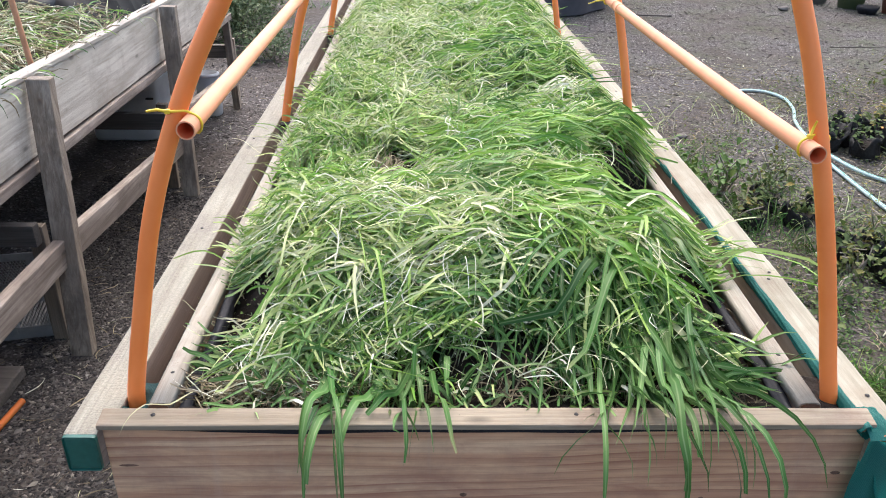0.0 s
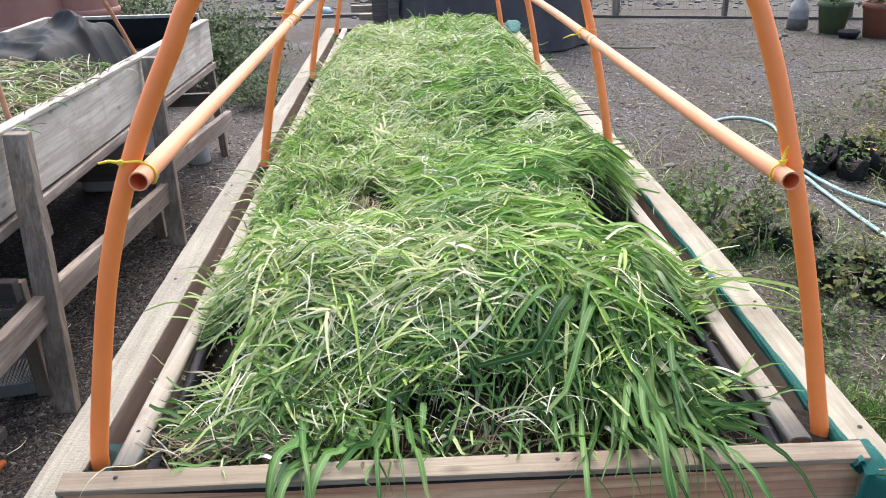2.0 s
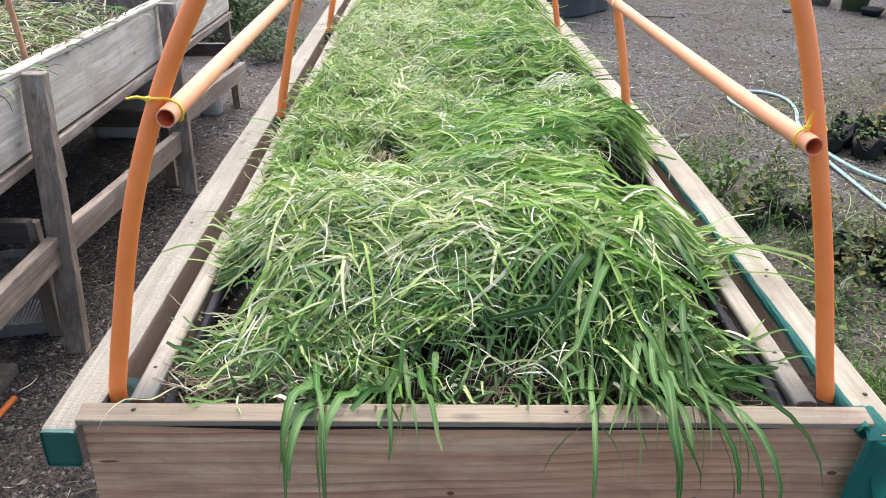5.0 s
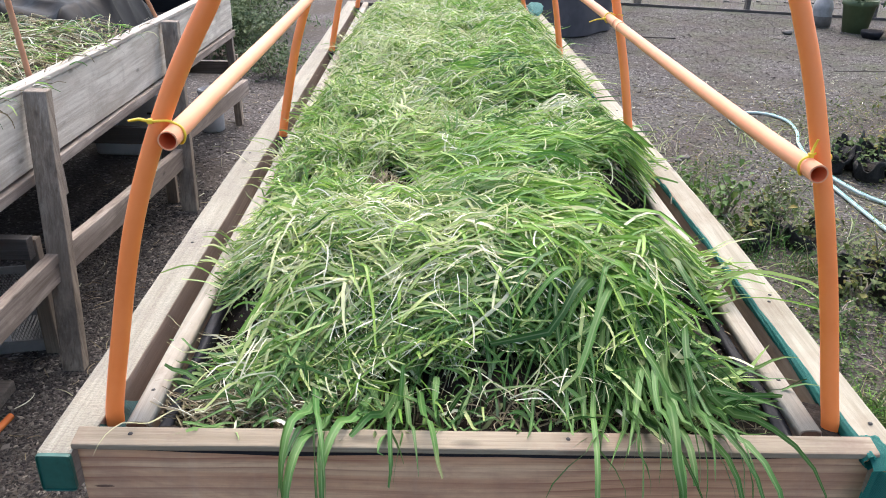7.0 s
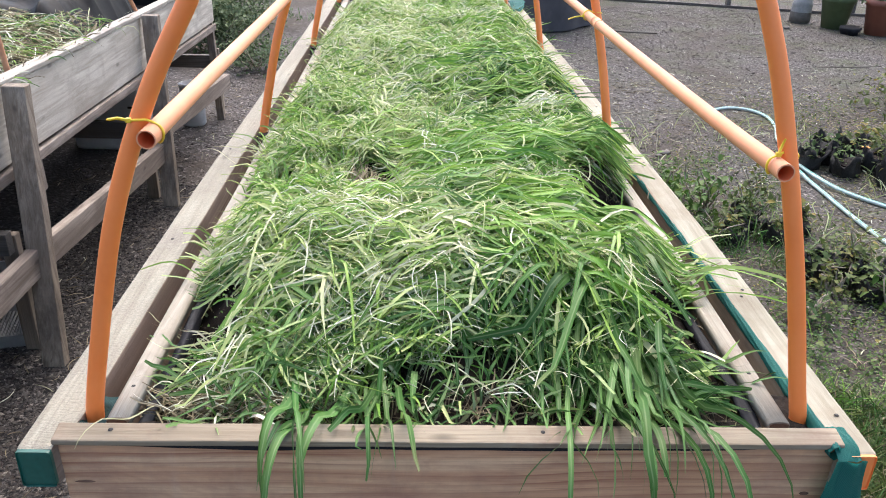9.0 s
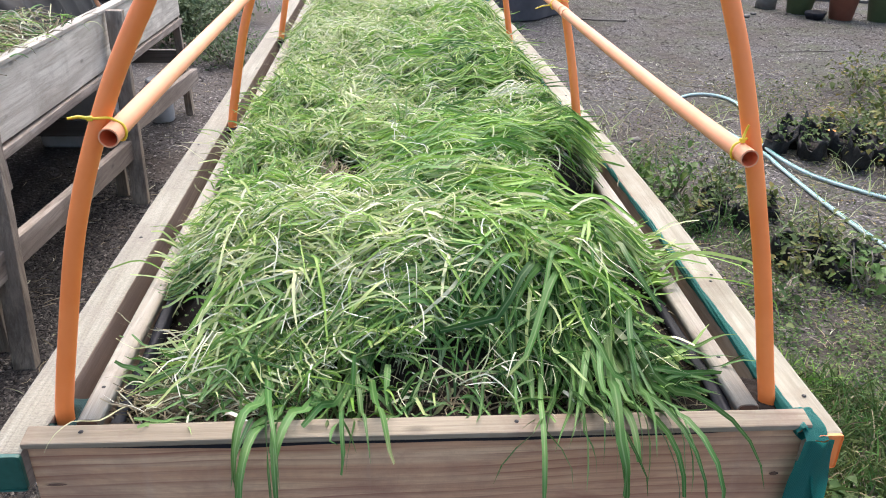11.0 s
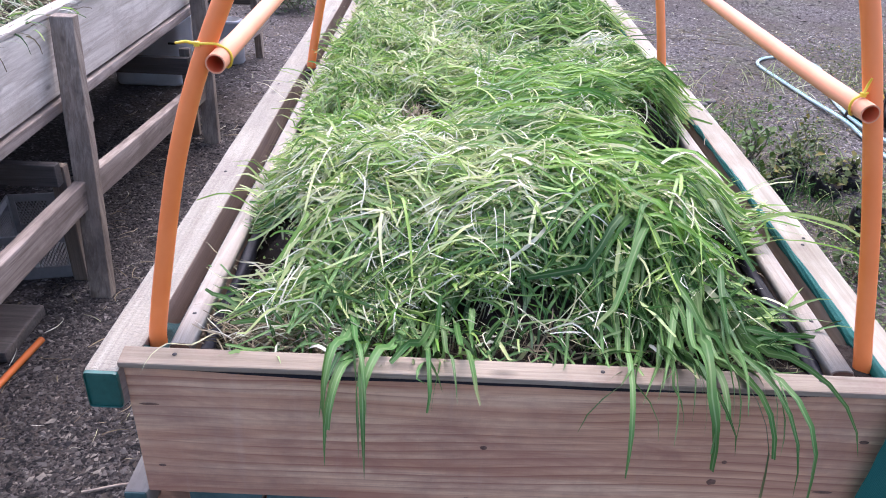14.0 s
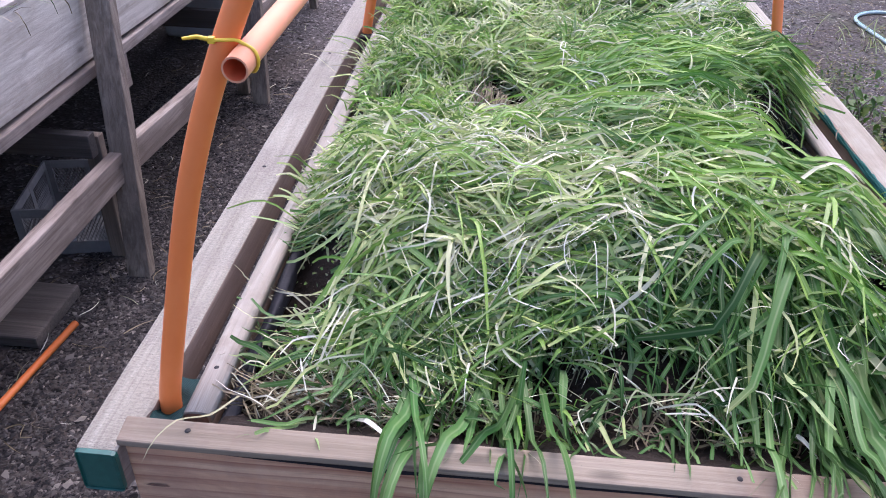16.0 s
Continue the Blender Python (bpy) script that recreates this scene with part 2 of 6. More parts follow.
M_BAG = plain("dusty_black_polythene", (0.010, 0.0098, 0.0098), (0.042, 0.039, 0.036), 55, 0.7, relief=0.8, dist=0.006, spec=0.25)
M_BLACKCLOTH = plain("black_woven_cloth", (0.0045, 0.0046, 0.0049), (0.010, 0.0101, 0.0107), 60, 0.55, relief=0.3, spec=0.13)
M_SOIL = plain("dark_damp_soil", (0.009, 0.0068, 0.0055), (0.034, 0.025, 0.018), 45, 0.9, relief=0.9, dist=0.01, spec=0.2)
M_RUST = plain("faded_rusty_rod", (0.42, 0.18, 0.09), (0.55, 0.29, 0.17), 25, 0.6)
M_TERRA = plain("terracotta_plastic", (0.22, 0.075, 0.05), (0.31, 0.12, 0.08), 8, 0.55, relief=0.1)
M_POTGREEN = plain("dusty_green_pot", (0.075, 0.11, 0.05), (0.13, 0.17, 0.085), 10, 0.6, relief=0.1)
M_WHITEPL = plain("dirty_white_plastic", (0.42, 0.43, 0.44), (0.62, 0.62, 0.62), 12, 0.5, relief=0.1)
M_GREYPL = plain("grey_plastic_crate", (0.20, 0.20, 0.195), (0.32, 0.315, 0.30), 18, 0.55, relief=0.1)
M_TANK = plain("dusty_black_tank_plastic", (0.055, 0.051, 0.055), (0.090, 0.084, 0.089), 5, 0.7, relief=0.15, dist=0.01, spec=0.3)
M_HOSE = plain("pale_green_striped_hose", (0.35, 0.50, 0.46), (0.60, 0.70, 0.66), 55, 0.35, relief=0.05)
M_HOSESTRIPE = plain("hose_stripe", (0.02, 0.20, 0.17), (0.04, 0.26, 0.22), 55, 0.4, relief=0)
M_WIRE = plain("rusty_wire", (0.10, 0.085, 0.075), (0.20, 0.17, 0.15), 60, 0.6, 0.4)
M_STICK = plain("dry_twig", (0.20, 0.16, 0.12), (0.42, 0.36, 0.29), 60, 0.8)
M_STONE = plain("pale_rubble", (0.085, 0.075, 0.065), (0.20, 0.18, 0.16), 14, 0.85, relief=0.6, dist=0.006)
M_CLOUDY = plain("cloudy_grey_plastic", (0.24, 0.235, 0.225), (0.42, 0.41, 0.40), 16, 0.5, relief=0.1)
M_BUCKET = plain("cloudy_plastic", (0.56, 0.60, 0.64), (0.70, 0.74, 0.77), 9, 0.45, relief=0.08)
M_BLUE = plain("blue_plastic", (0.25, 0.42, 0.50), (0.38, 0.55, 0.62), 12, 0.5)
M_FLOWER = plain("orange_petals", (0.80, 0.22, 0.02), (0.85, 0.32, 0.04), 30, 0.6)

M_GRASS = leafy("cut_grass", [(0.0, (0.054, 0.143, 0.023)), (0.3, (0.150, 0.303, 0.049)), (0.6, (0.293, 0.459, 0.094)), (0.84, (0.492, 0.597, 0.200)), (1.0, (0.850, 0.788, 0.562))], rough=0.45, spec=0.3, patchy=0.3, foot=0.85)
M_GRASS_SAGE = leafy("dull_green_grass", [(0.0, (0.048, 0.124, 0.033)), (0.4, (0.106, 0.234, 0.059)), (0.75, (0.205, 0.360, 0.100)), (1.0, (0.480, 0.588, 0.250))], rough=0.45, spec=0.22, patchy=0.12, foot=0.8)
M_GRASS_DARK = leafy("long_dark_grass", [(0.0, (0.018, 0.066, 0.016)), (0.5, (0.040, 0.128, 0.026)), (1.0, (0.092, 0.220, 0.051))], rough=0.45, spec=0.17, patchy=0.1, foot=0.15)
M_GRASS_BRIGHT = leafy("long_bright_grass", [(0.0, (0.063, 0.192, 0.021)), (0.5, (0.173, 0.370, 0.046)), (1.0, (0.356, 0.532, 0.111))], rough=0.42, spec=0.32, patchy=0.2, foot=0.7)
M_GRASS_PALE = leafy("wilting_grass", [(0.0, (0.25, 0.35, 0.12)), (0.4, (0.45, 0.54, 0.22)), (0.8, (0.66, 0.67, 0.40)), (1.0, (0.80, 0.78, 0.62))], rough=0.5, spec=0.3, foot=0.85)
M_WEED_BRIGHT = leafy("broad_weed_leaves", [(0.0, (0.035, 0.10, 0.016)), (0.6, (0.080, 0.17, 0.032)), (1.0, (0.17, 0.24, 0.055))], rough=0.5, through_light=0.3, spec=0.3)
M_DRUM = plain("faded_red_brown_drum", (0.26, 0.105, 0.08), (0.34, 0.155, 0.12), 7, 0.5, relief=0.15)
# Darker copy of the grass colours: shade between the blades put into the colour.
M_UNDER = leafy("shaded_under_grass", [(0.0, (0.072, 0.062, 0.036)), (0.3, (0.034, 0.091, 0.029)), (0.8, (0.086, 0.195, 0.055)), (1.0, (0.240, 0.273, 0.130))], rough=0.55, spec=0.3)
M_STRAY = leafy("stray_blade", [(0.0, (0.07, 0.16, 0.035)), (0.5, (0.18, 0.32, 0.07)), (1.0, (0.42, 0.48, 0.19))], rough=0.45, through_light=0.2, spec=0.35, single=True)
M_HANG = leafy("hanging_long_blade", [(0.0, (0.025, 0.085, 0.019)), (0.6, (0.054, 0.155, 0.034)), (1.0, (0.103, 0.225, 0.064))], rough=0.45, through_light=0.15, spec=0.2, single=True, foot=0.12)
M_STRAW = leafy("bleached_stems", [(0.0, (0.42, 0.44, 0.22)), (0.55, (0.66, 0.66, 0.47)), (1.0, (0.82, 0.81, 0.70))], rough=0.5, through_light=0.2)
M_STRAYSTRAW = leafy("stray_straw", [(0.0, (0.34, 0.33, 0.16)), (1.0, (0.66, 0.62, 0.44))], rough=0.5, through_light=0.2, single=True)
M_DRY = leafy("dry_brown_stalks", [(0.0, (0.09, 0.065, 0.04)), (0.6, (0.22, 0.17, 0.10)), (1.0, (0.38, 0.31, 0.20))], rough=0.7, through_light=0.1)
M_WEED = leafy("weed_leaves", [(0.0, (0.022, 0.055, 0.015)), (0.6, (0.052, 0.10, 0.028)), (1.0, (0.12, 0.16, 0.05))], rough=0.6, through_light=0.25, spec=0.2)
M_WEED_YEL = leafy("yellowing_leaves", [(0.0, (0.045, 0.075, 0.02)), (0.7, (0.10, 0.13, 0.04)), (1.0, (0.27, 0.20, 0.05))], rough=0.6, through_light=0.25, spec=0.2)
M_BUSH = leafy("grey_green_bush_leaves", [(0.0, (0.035, 0.065, 0.034)), (0.7, (0.075, 0.115, 0.060)), (1.0, (0.13, 0.17, 0.09))], rough=0.65, through_light=0.2, spec=0.15)
M_BARK = leafy("dark_bark_chips", [(0.0, (0.010, 0.0095, 0.0095)), (0.35, (0.028, 0.026, 0.026)), (0.6, (0.050, 0.043, 0.037)), (0.93, (0.092, 0.085, 0.080)), (1.0, (0.21, 0.19, 0.16))], rough=0.85, through_light=0.0, spec=0.2, patchy=0.0)
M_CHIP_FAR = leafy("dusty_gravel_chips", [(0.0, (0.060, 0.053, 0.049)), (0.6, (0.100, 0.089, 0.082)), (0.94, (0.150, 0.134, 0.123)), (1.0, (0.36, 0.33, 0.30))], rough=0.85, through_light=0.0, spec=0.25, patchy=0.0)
M_CHIP = leafy("gravel_chips", [(0.0, (0.028, 0.0235, 0.021)), (0.55, (0.088, 0.077, 0.070)), (0.92, (0.165, 0.145, 0.132)), (1.0, (0.38, 0.345, 0.31))], rough=0.85, through_light=0.0, spec=0.25, patchy=0.0)


def net_material(name, a, b):
    """Knitted shade cloth: fine ribs."""
    m, nt, bs = material(name)
    v = coords(nt, shift=False)
    w = nt.nodes.new("ShaderNodeTexWave")
    w.inputs["Scale"].default_value = 240
    w.inputs["Distortion"].default_value = 2.5
    w.inputs["Detail"].default_value = 2
    w.bands_direction = 'DIAGONAL'
    nt.links.new(v, w.inputs["Vector"])
    n2 = noise_tex(nt, v, 14, 4, 0.6)
    col = mix(nt, n2, ramp(nt, w.outputs["Fac"], [(0.2, a), (0.8, b)]), a)
    nt.links.new(col, bs.inputs["Base Color"])
    bs.inputs["Roughness"].default_value = 0.6
    bump(nt, bs, w.outputs["Fac"], 0.5, 0.002)
    tr = nt.nodes.new("ShaderNodeBsdfTranslucent")
    nt.links.new(col, tr.inputs["Color"])
    ms = nt.nodes.new("ShaderNodeMixShader")
    ms.inputs[0].default_value = 0.5
    nt.links.new(bs.outputs[0], ms.inputs[1])
    nt.links.new(tr.outputs[0], ms.inputs[2])
    nt.links.new(ms.outputs[0], nt.nodes["Material Output"].inputs["Surface"])
    return m


M_SHADE = net_material("teal_shade_cloth", (0.010, 0.16, 0.135), (0.05, 0.29, 0.245))


M_SHADE_PALE = net_material("faded_shade_cloth", (0.09, 0.30, 0.27), (0.20, 0.46, 0.42))
M_NETDARK = net_material("dark_blue_green_mesh", (0.008, 0.045, 0.042), (0.035, 0.12, 0.11))


def ground_material():
    m, nt, bs = material("gravelly_ground")
    v = coords(nt, shift=False)
    vo = nt.nodes.new("ShaderNodeTexVoronoi")
    vo.inputs["Scale"].default_value = 75
    nt.links.new(v, vo.inputs["Vector"])
    sep = nt.nodes.new("ShaderNodeSeparateColor")
    nt.links.new(vo.outputs["Color"], sep.inputs[0])
    chips = ramp(nt, sep.outputs[0], [(0.0, (0.034, 0.030, 0.028)), (0.6, (0.075, 0.067, 0.063)), (0.9, (0.125, 0.113, 0.106)), (0.98, (0.28, 0.26, 0.24))])
    big = noise_tex(nt, v, 0.9, 6, 0.6, 0.4)
    dirt = ramp(nt, noise_tex(nt, v, 60, 5, 0.7), [(0.3, (0.022, 0.017, 0.013)), (0.7, (0.082, 0.064, 0.048))])
    col = mix(nt, ramp(nt, big, [(0.42, (0, 0, 0)), (0.62, (0.85,) * 3)]), chips, dirt)
    moss = noise_tex(nt, v, 2.3, 5, 0.65)
    px = nt.nodes.new("ShaderNodeSeparateXYZ")
    nt.links.new(v, px.inputs[0])
    weedy = nt.nodes.new("ShaderNodeMapRange")
    weedy.inputs["From Min"].default_value, weedy.inputs["From Max"].default_value = 0.9, 2.2
    nt.links.new(px.outputs[0], weedy.inputs[0])
    mul = nt.nodes.new("ShaderNodeMath")
    mul.operation = 'MULTIPLY'
    nt.links.new(ramp(nt, moss, [(0.45, (0, 0, 0)), (0.7, (0.6,) * 3)]), mul.inputs[0])
    nt.links.new(weedy.outputs[0], mul.inputs[1])
    col = mix(nt, mul.outputs[0], col, (0.060, 0.075, 0.028))
    nt.links.new(col, bs.inputs["Base Color"])
    bs.inputs["Roughness"].default_value = 0.9
    bs.inputs["Specular IOR Level"].default_value = 0.25
    bump(nt, bs, vo.outputs["Distance"], 0.5, 0.006)
    return m


M_GROUND = ground_material()


# ---- building helpers ----
def mesh_of(name, bm, mat, smooth=False):
    me = bpy.data.meshes.new(name)
    bm.to_mesh(me)
    bm.free()
    for mm in (mat if isinstance(mat, (list, tuple)) else [mat]):
        me.materials.append(mm)
    if smooth:
        for p in me.polygons:
            p.use_smooth = True
    return me


def part(name, bm, mat, parent=None, label="", smooth=False):
    ob = new(name, mesh_of(name, bm, mat, smooth))
    if parent is not None:
        ob.parent = parent
    return tagged(ob, label) if label else ob


def thing(name, label, category, group="", kind="", at=(0, 0, 0)):
    ob = new(name)
    ob.location = at
    ob.empty_display_size = 0.05
    return tagged(ob, label, category, group, kind)


def plank(x0, x1, y0, y1, z0, z1, bev=0.004, wob=0.0, cuts=10, skew=(0, 0), seed=0):
    """A sawn timber with eased edges and a slightly wavy run; skew shifts its top in x, y."""
    bm = bmesh.new()
    bmesh.ops.create_cube(bm, size=1)
    sx, sy, sz = x1 - x0, y1 - y0, z1 - z0
    for v in bm.verts:
        v.co = Vector(((v.co.x + 0.5) * sx + x0, (v.co.y + 0.5) * sy + y0, (v.co.z + 0.5) * sz + z0))
    axis = max(range(3), key=lambda i: (sx, sy, sz)[i])
    if cuts:
        edges = [e for e in bm.edges if abs((e.verts[0].co - e.verts[1].co)[axis]) > 1e-5]
        bmesh.ops.subdivide_edges(bm, edges=edges, cuts=cuts)
    sharp = [e for e in bm.edges if len(e.link_faces) == 2 and e.calc_face_angle(0) > 0.7]
    if bev:
        bmesh.ops.bevel(bm, geom=sharp, offset=bev, segments=2, affect='EDGES', profile=0.6)
    for v in bm.verts:
        f = (v.co.z - z0) / sz
        v.co.x += skew[0] * f
        v.co.y += skew[1] * f
        if wob:
            n = noise.noise_vector(v.co * 1.7 + Vector((seed * 3.1, seed, 0)))
            n2 = noise.noise_vector(v.co * 14 + Vector((seed, 0, seed * 2.3)))
            v.co += n * wob + n2 * wob * 0.35
    return bm


def rings(bm, pts, radii, segs=14, cap=True, mat_index=0):
    """Sweep a circle along pts."""
    pts = [Vector(p) for p in pts]
    if not hasattr(radii, "__len__"):
        radii = [radii] * len(pts)
    last, up = [], None
    for i, p in enumerate(pts):
        d = (pts[min(i + 1, len(pts) - 1)] - pts[max(i - 1, 0)]).normalized()
        if up is None:
            up = Vector((0, 0, 1)) if abs(d.z) < 0.9 else Vector((0, 1, 0))
        u = d.cross(up).normalized()
        up = u.cross(d).normalized()
        ring = [bm.verts.new(p + (u * math.cos(a) + up * math.sin(a)) * radii[i]) for a in [2 * math.pi * k / segs for k in range(segs)]]
        if last:
            for k in range(segs):
                f = bm.faces.new((last[k], last[(k + 1) % segs], ring[(k + 1) % segs], ring[k]))
                f.material_index = mat_index
                f.smooth = True
        elif cap:
            bm.faces.new(ring).material_index = mat_index
        last = ring
    if cap:
        bm.faces.new(list(reversed(last))).material_index = mat_index
    return bm


def spline(pts, n=8):
    """Catmull-Rom through pts."""
    p = [Vector(q) for q in pts]
    p = [p[0] * 2 - p[1]] + p + [p[-1] * 2 - p[-2]]
    out = []
    for i in range(1, len(p) - 2):
        for k in range(n):
            t = k / n
            out.append(0.5 * (2 * p[i] + (p[i + 1] - p[i - 1]) * t + (2 * p[i - 1] - 5 * p[i] + 4 * p[i + 1] - p[i + 2]) * t * t + (3 * p[i] - p[i - 1] - 3 * p[i + 1] + p[i + 2]) * t ** 3))
    return out + [p[-2]]


def lathe(profile, segs=32, wob=0.0):
    """Turn (radius, height) pairs round z."""
    bm = bmesh.new()
    last = None
    for r, z in profile:
        ring = [bm.verts.new((r * math.cos(a) * (1 + wob * math.sin(3 * a + z * 7)), r * math.sin(a), z)) for a in [2 * math.pi * k / segs for k in range(segs)]]
        if last:
            for k in range(segs):
                bm.faces.new((last[k], last[(k + 1) % segs], ring[(k + 1) % segs], ring[k])).smooth = True
        last = ring
    return bm


def grid(x0, x1, y0, y1, nx, ny, height):
    bm = bmesh.new()
    vs = [[bm.verts.new((x0 + (x1 - x0) * i / nx, y0 + (y1 - y0) * j / ny, 0)) for i in range(nx + 1)] for j in range(ny + 1)]
    for row in vs:
        for v in row:
            v.co = Vector(height(v.co.x, v.co.y))
    for j in range(ny):
        for i in range(nx):
            bm.faces.new((vs[j][i], vs[j][i + 1], vs[j + 1][i + 1], vs[j + 1][i])).smooth = True
    return bm


def raw_mesh(name, verts, quads, mat, smooth=True, uv=None):
    me = bpy.data.meshes.new(name)
    nv, nf = len(verts), len(quads)
    w = quads.shape[1]
    me.vertices.add(nv)
    me.vertices.foreach_set("co", verts.astype(np.float32).ravel())
    me.loops.add(nf * w)
    me.loops.foreach_set("vertex_index", quads.astype(np.int32).ravel())
    me.polygons.add(nf)
    me.polygons.foreach_set("loop_start", np.arange(0, nf * w, w, dtype=np.int32))
    me.polygons.foreach_set("use_smooth", np.full(nf, smooth))
    if uv is not None:
        layer = me.uv_layers.new(name="along")
        layer.data.foreach_set("uv", uv[quads.ravel()].astype(np.float32).ravel())
    me.update(calc_edges=True)
    me.materials.append(mat)
    return me


rng = np.random.default_rng(7)

# ---- ground ----
ground = part("ground", grid(-60, 60, -40, 80, 60, 60, lambda x, y: (x, y, GZ)), M_GROUND)
tagged(ground, "dark grey gravelly ground with bare dirt and moss", "ground", kind="structure")


# ---- raised bed ----
Y_END = 4.62
HOOP_FEET = ((-0.602, 0.085, 0.602, 0.085), (-0.598, 1.64, 0.598, 1.61), (-0.602, 3.06, 0.545, 2.92), (-0.602, 4.45, 0.508, 4.36))   # left x, y, right x, y
bed = thing("raised_bed", "long waist-high pine planter box on posts with green-painted timber ends", "planter", at=(0, 0, GZ))


def bedpart(name, bm, mat, label="", smooth=False):
    ob = part(name, bm, mat, bed, label, smooth)
    ob.location.z = -GZ
    return ob


def side_in(y):
    """The far part of one long side runs slightly inwards."""
    return -0.021 * max(0.0, y - 0.8)


def drawn_in(bm):
    for v in bm.verts:
        if v.co.x > 0.5:
            v.co.x += side_in(v.co.y)
    return bm


front = bedpart("front_board", plank(-0.632, 0.632, 0.004, 0.046, 0.594, 0.8775, 0.003, 0.0015, 24), M_FLATSAWN, "wide reddish pine end board with knots")
cap_bm = plank(-0.636, 0.637, -0.005, 0.033, 0.883, 0.894, 0.003, 0.002, 24, seed=3)
for v in cap_bm.verts:
    v.co.z += (v.co.y - 0.015) * 0.15
front_cap = bedpart("front_cap", cap_bm, M_PINE_X, "pale pine capping strip stained brown in places")
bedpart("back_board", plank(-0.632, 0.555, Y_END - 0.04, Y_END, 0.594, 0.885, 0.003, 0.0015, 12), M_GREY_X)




def knot(x, z, w, h):
    """A shallow dark knot set in the face of the end board."""
    bm = bmesh.new()
    c = bm.verts.new((x, 0.0012, z))
    ring = []
    for k in range(14):
        a = 2 * math.pi * k / 14
        r = 1 + 0.25 * noise.noise(Vector((math.cos(a) * 2 + x * 9, math.sin(a) * 2, z * 9)))
        ring.append(bm.verts.new((x + w * r * math.cos(a), 0.0026, z + h * r * math.sin(a))))
    for k in range(14):
        bm.faces.new((c, ring[(k + 1) % 14], ring[k]))
    bmesh.ops.recalc_face_normals(bm, faces=bm.faces)
    part("knot", bm, M_KNOT, front)


for x, z, w, h in ((-0.600, 0.800, 0.016, 0.0025), (-0.598, 0.660, 0.007, 0.003), (-0.039, 0.732, 0.006, 0.0045), (-0.062, 0.607, 0.007, 0.004), (0.597, 0.780, 0.009, 0.004), (0.560, 0.660, 0.018, 0.003), (0.362, 0.674, 0.009, 0.007), (0.375, 0.722, 0.005, 0.004)):
    knot(x, z, w, h)


def half_round(xc, w, y0, y1, z0, h, seed):
    """A rounded moulding along y."""
    bm = bmesh.new()
    last = None
    n = 26
    for i in range(n + 1):
        y = y0 + (y1 - y0) * i / n
        wob = noise.noise_vector(Vector((seed, y * 1.3, 0))) * 0.004
        ring = []
        for k in range(9):
            a = math.pi * k / 8
            ring.append(bm.verts.new((xc + wob.x - math.cos(a) * w / 2, y, z0 + wob.z * 0.6 + h * math.sin(a) ** 0.28)))
        if last:
            for k in range(8):
                bm.faces.new((last[k], last[k + 1], ring[k + 1], ring[k])).smooth = True
            bm.faces.new((last[8], last[0], ring[0], ring[8]))
        else:
            bm.faces.new(ring)
        last = ring
    bm.faces.new(list(reversed(last)))
    bmesh.ops.recalc_face_normals(bm, faces=bm.faces)
    return bm


def rail_bm(s):
    """A thick side rail; its inner face is a second material."""
    bm = drawn_in(plank(*sorted((s * 0.690, s * 0.617)), -0.014, Y_END + 0.05, 0.806, 0.880, 0.006, 0.003, 60, seed=s + 5))
    for v in bm.verts:
        if v.co.y < 0.03 and abs(v.co.x) < 0.634:
            v.co.x = s * 0.634
    bm.normal_update()
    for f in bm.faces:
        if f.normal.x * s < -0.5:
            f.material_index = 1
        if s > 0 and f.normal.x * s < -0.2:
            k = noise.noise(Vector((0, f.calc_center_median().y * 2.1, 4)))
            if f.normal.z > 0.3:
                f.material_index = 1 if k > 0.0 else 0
    return bm


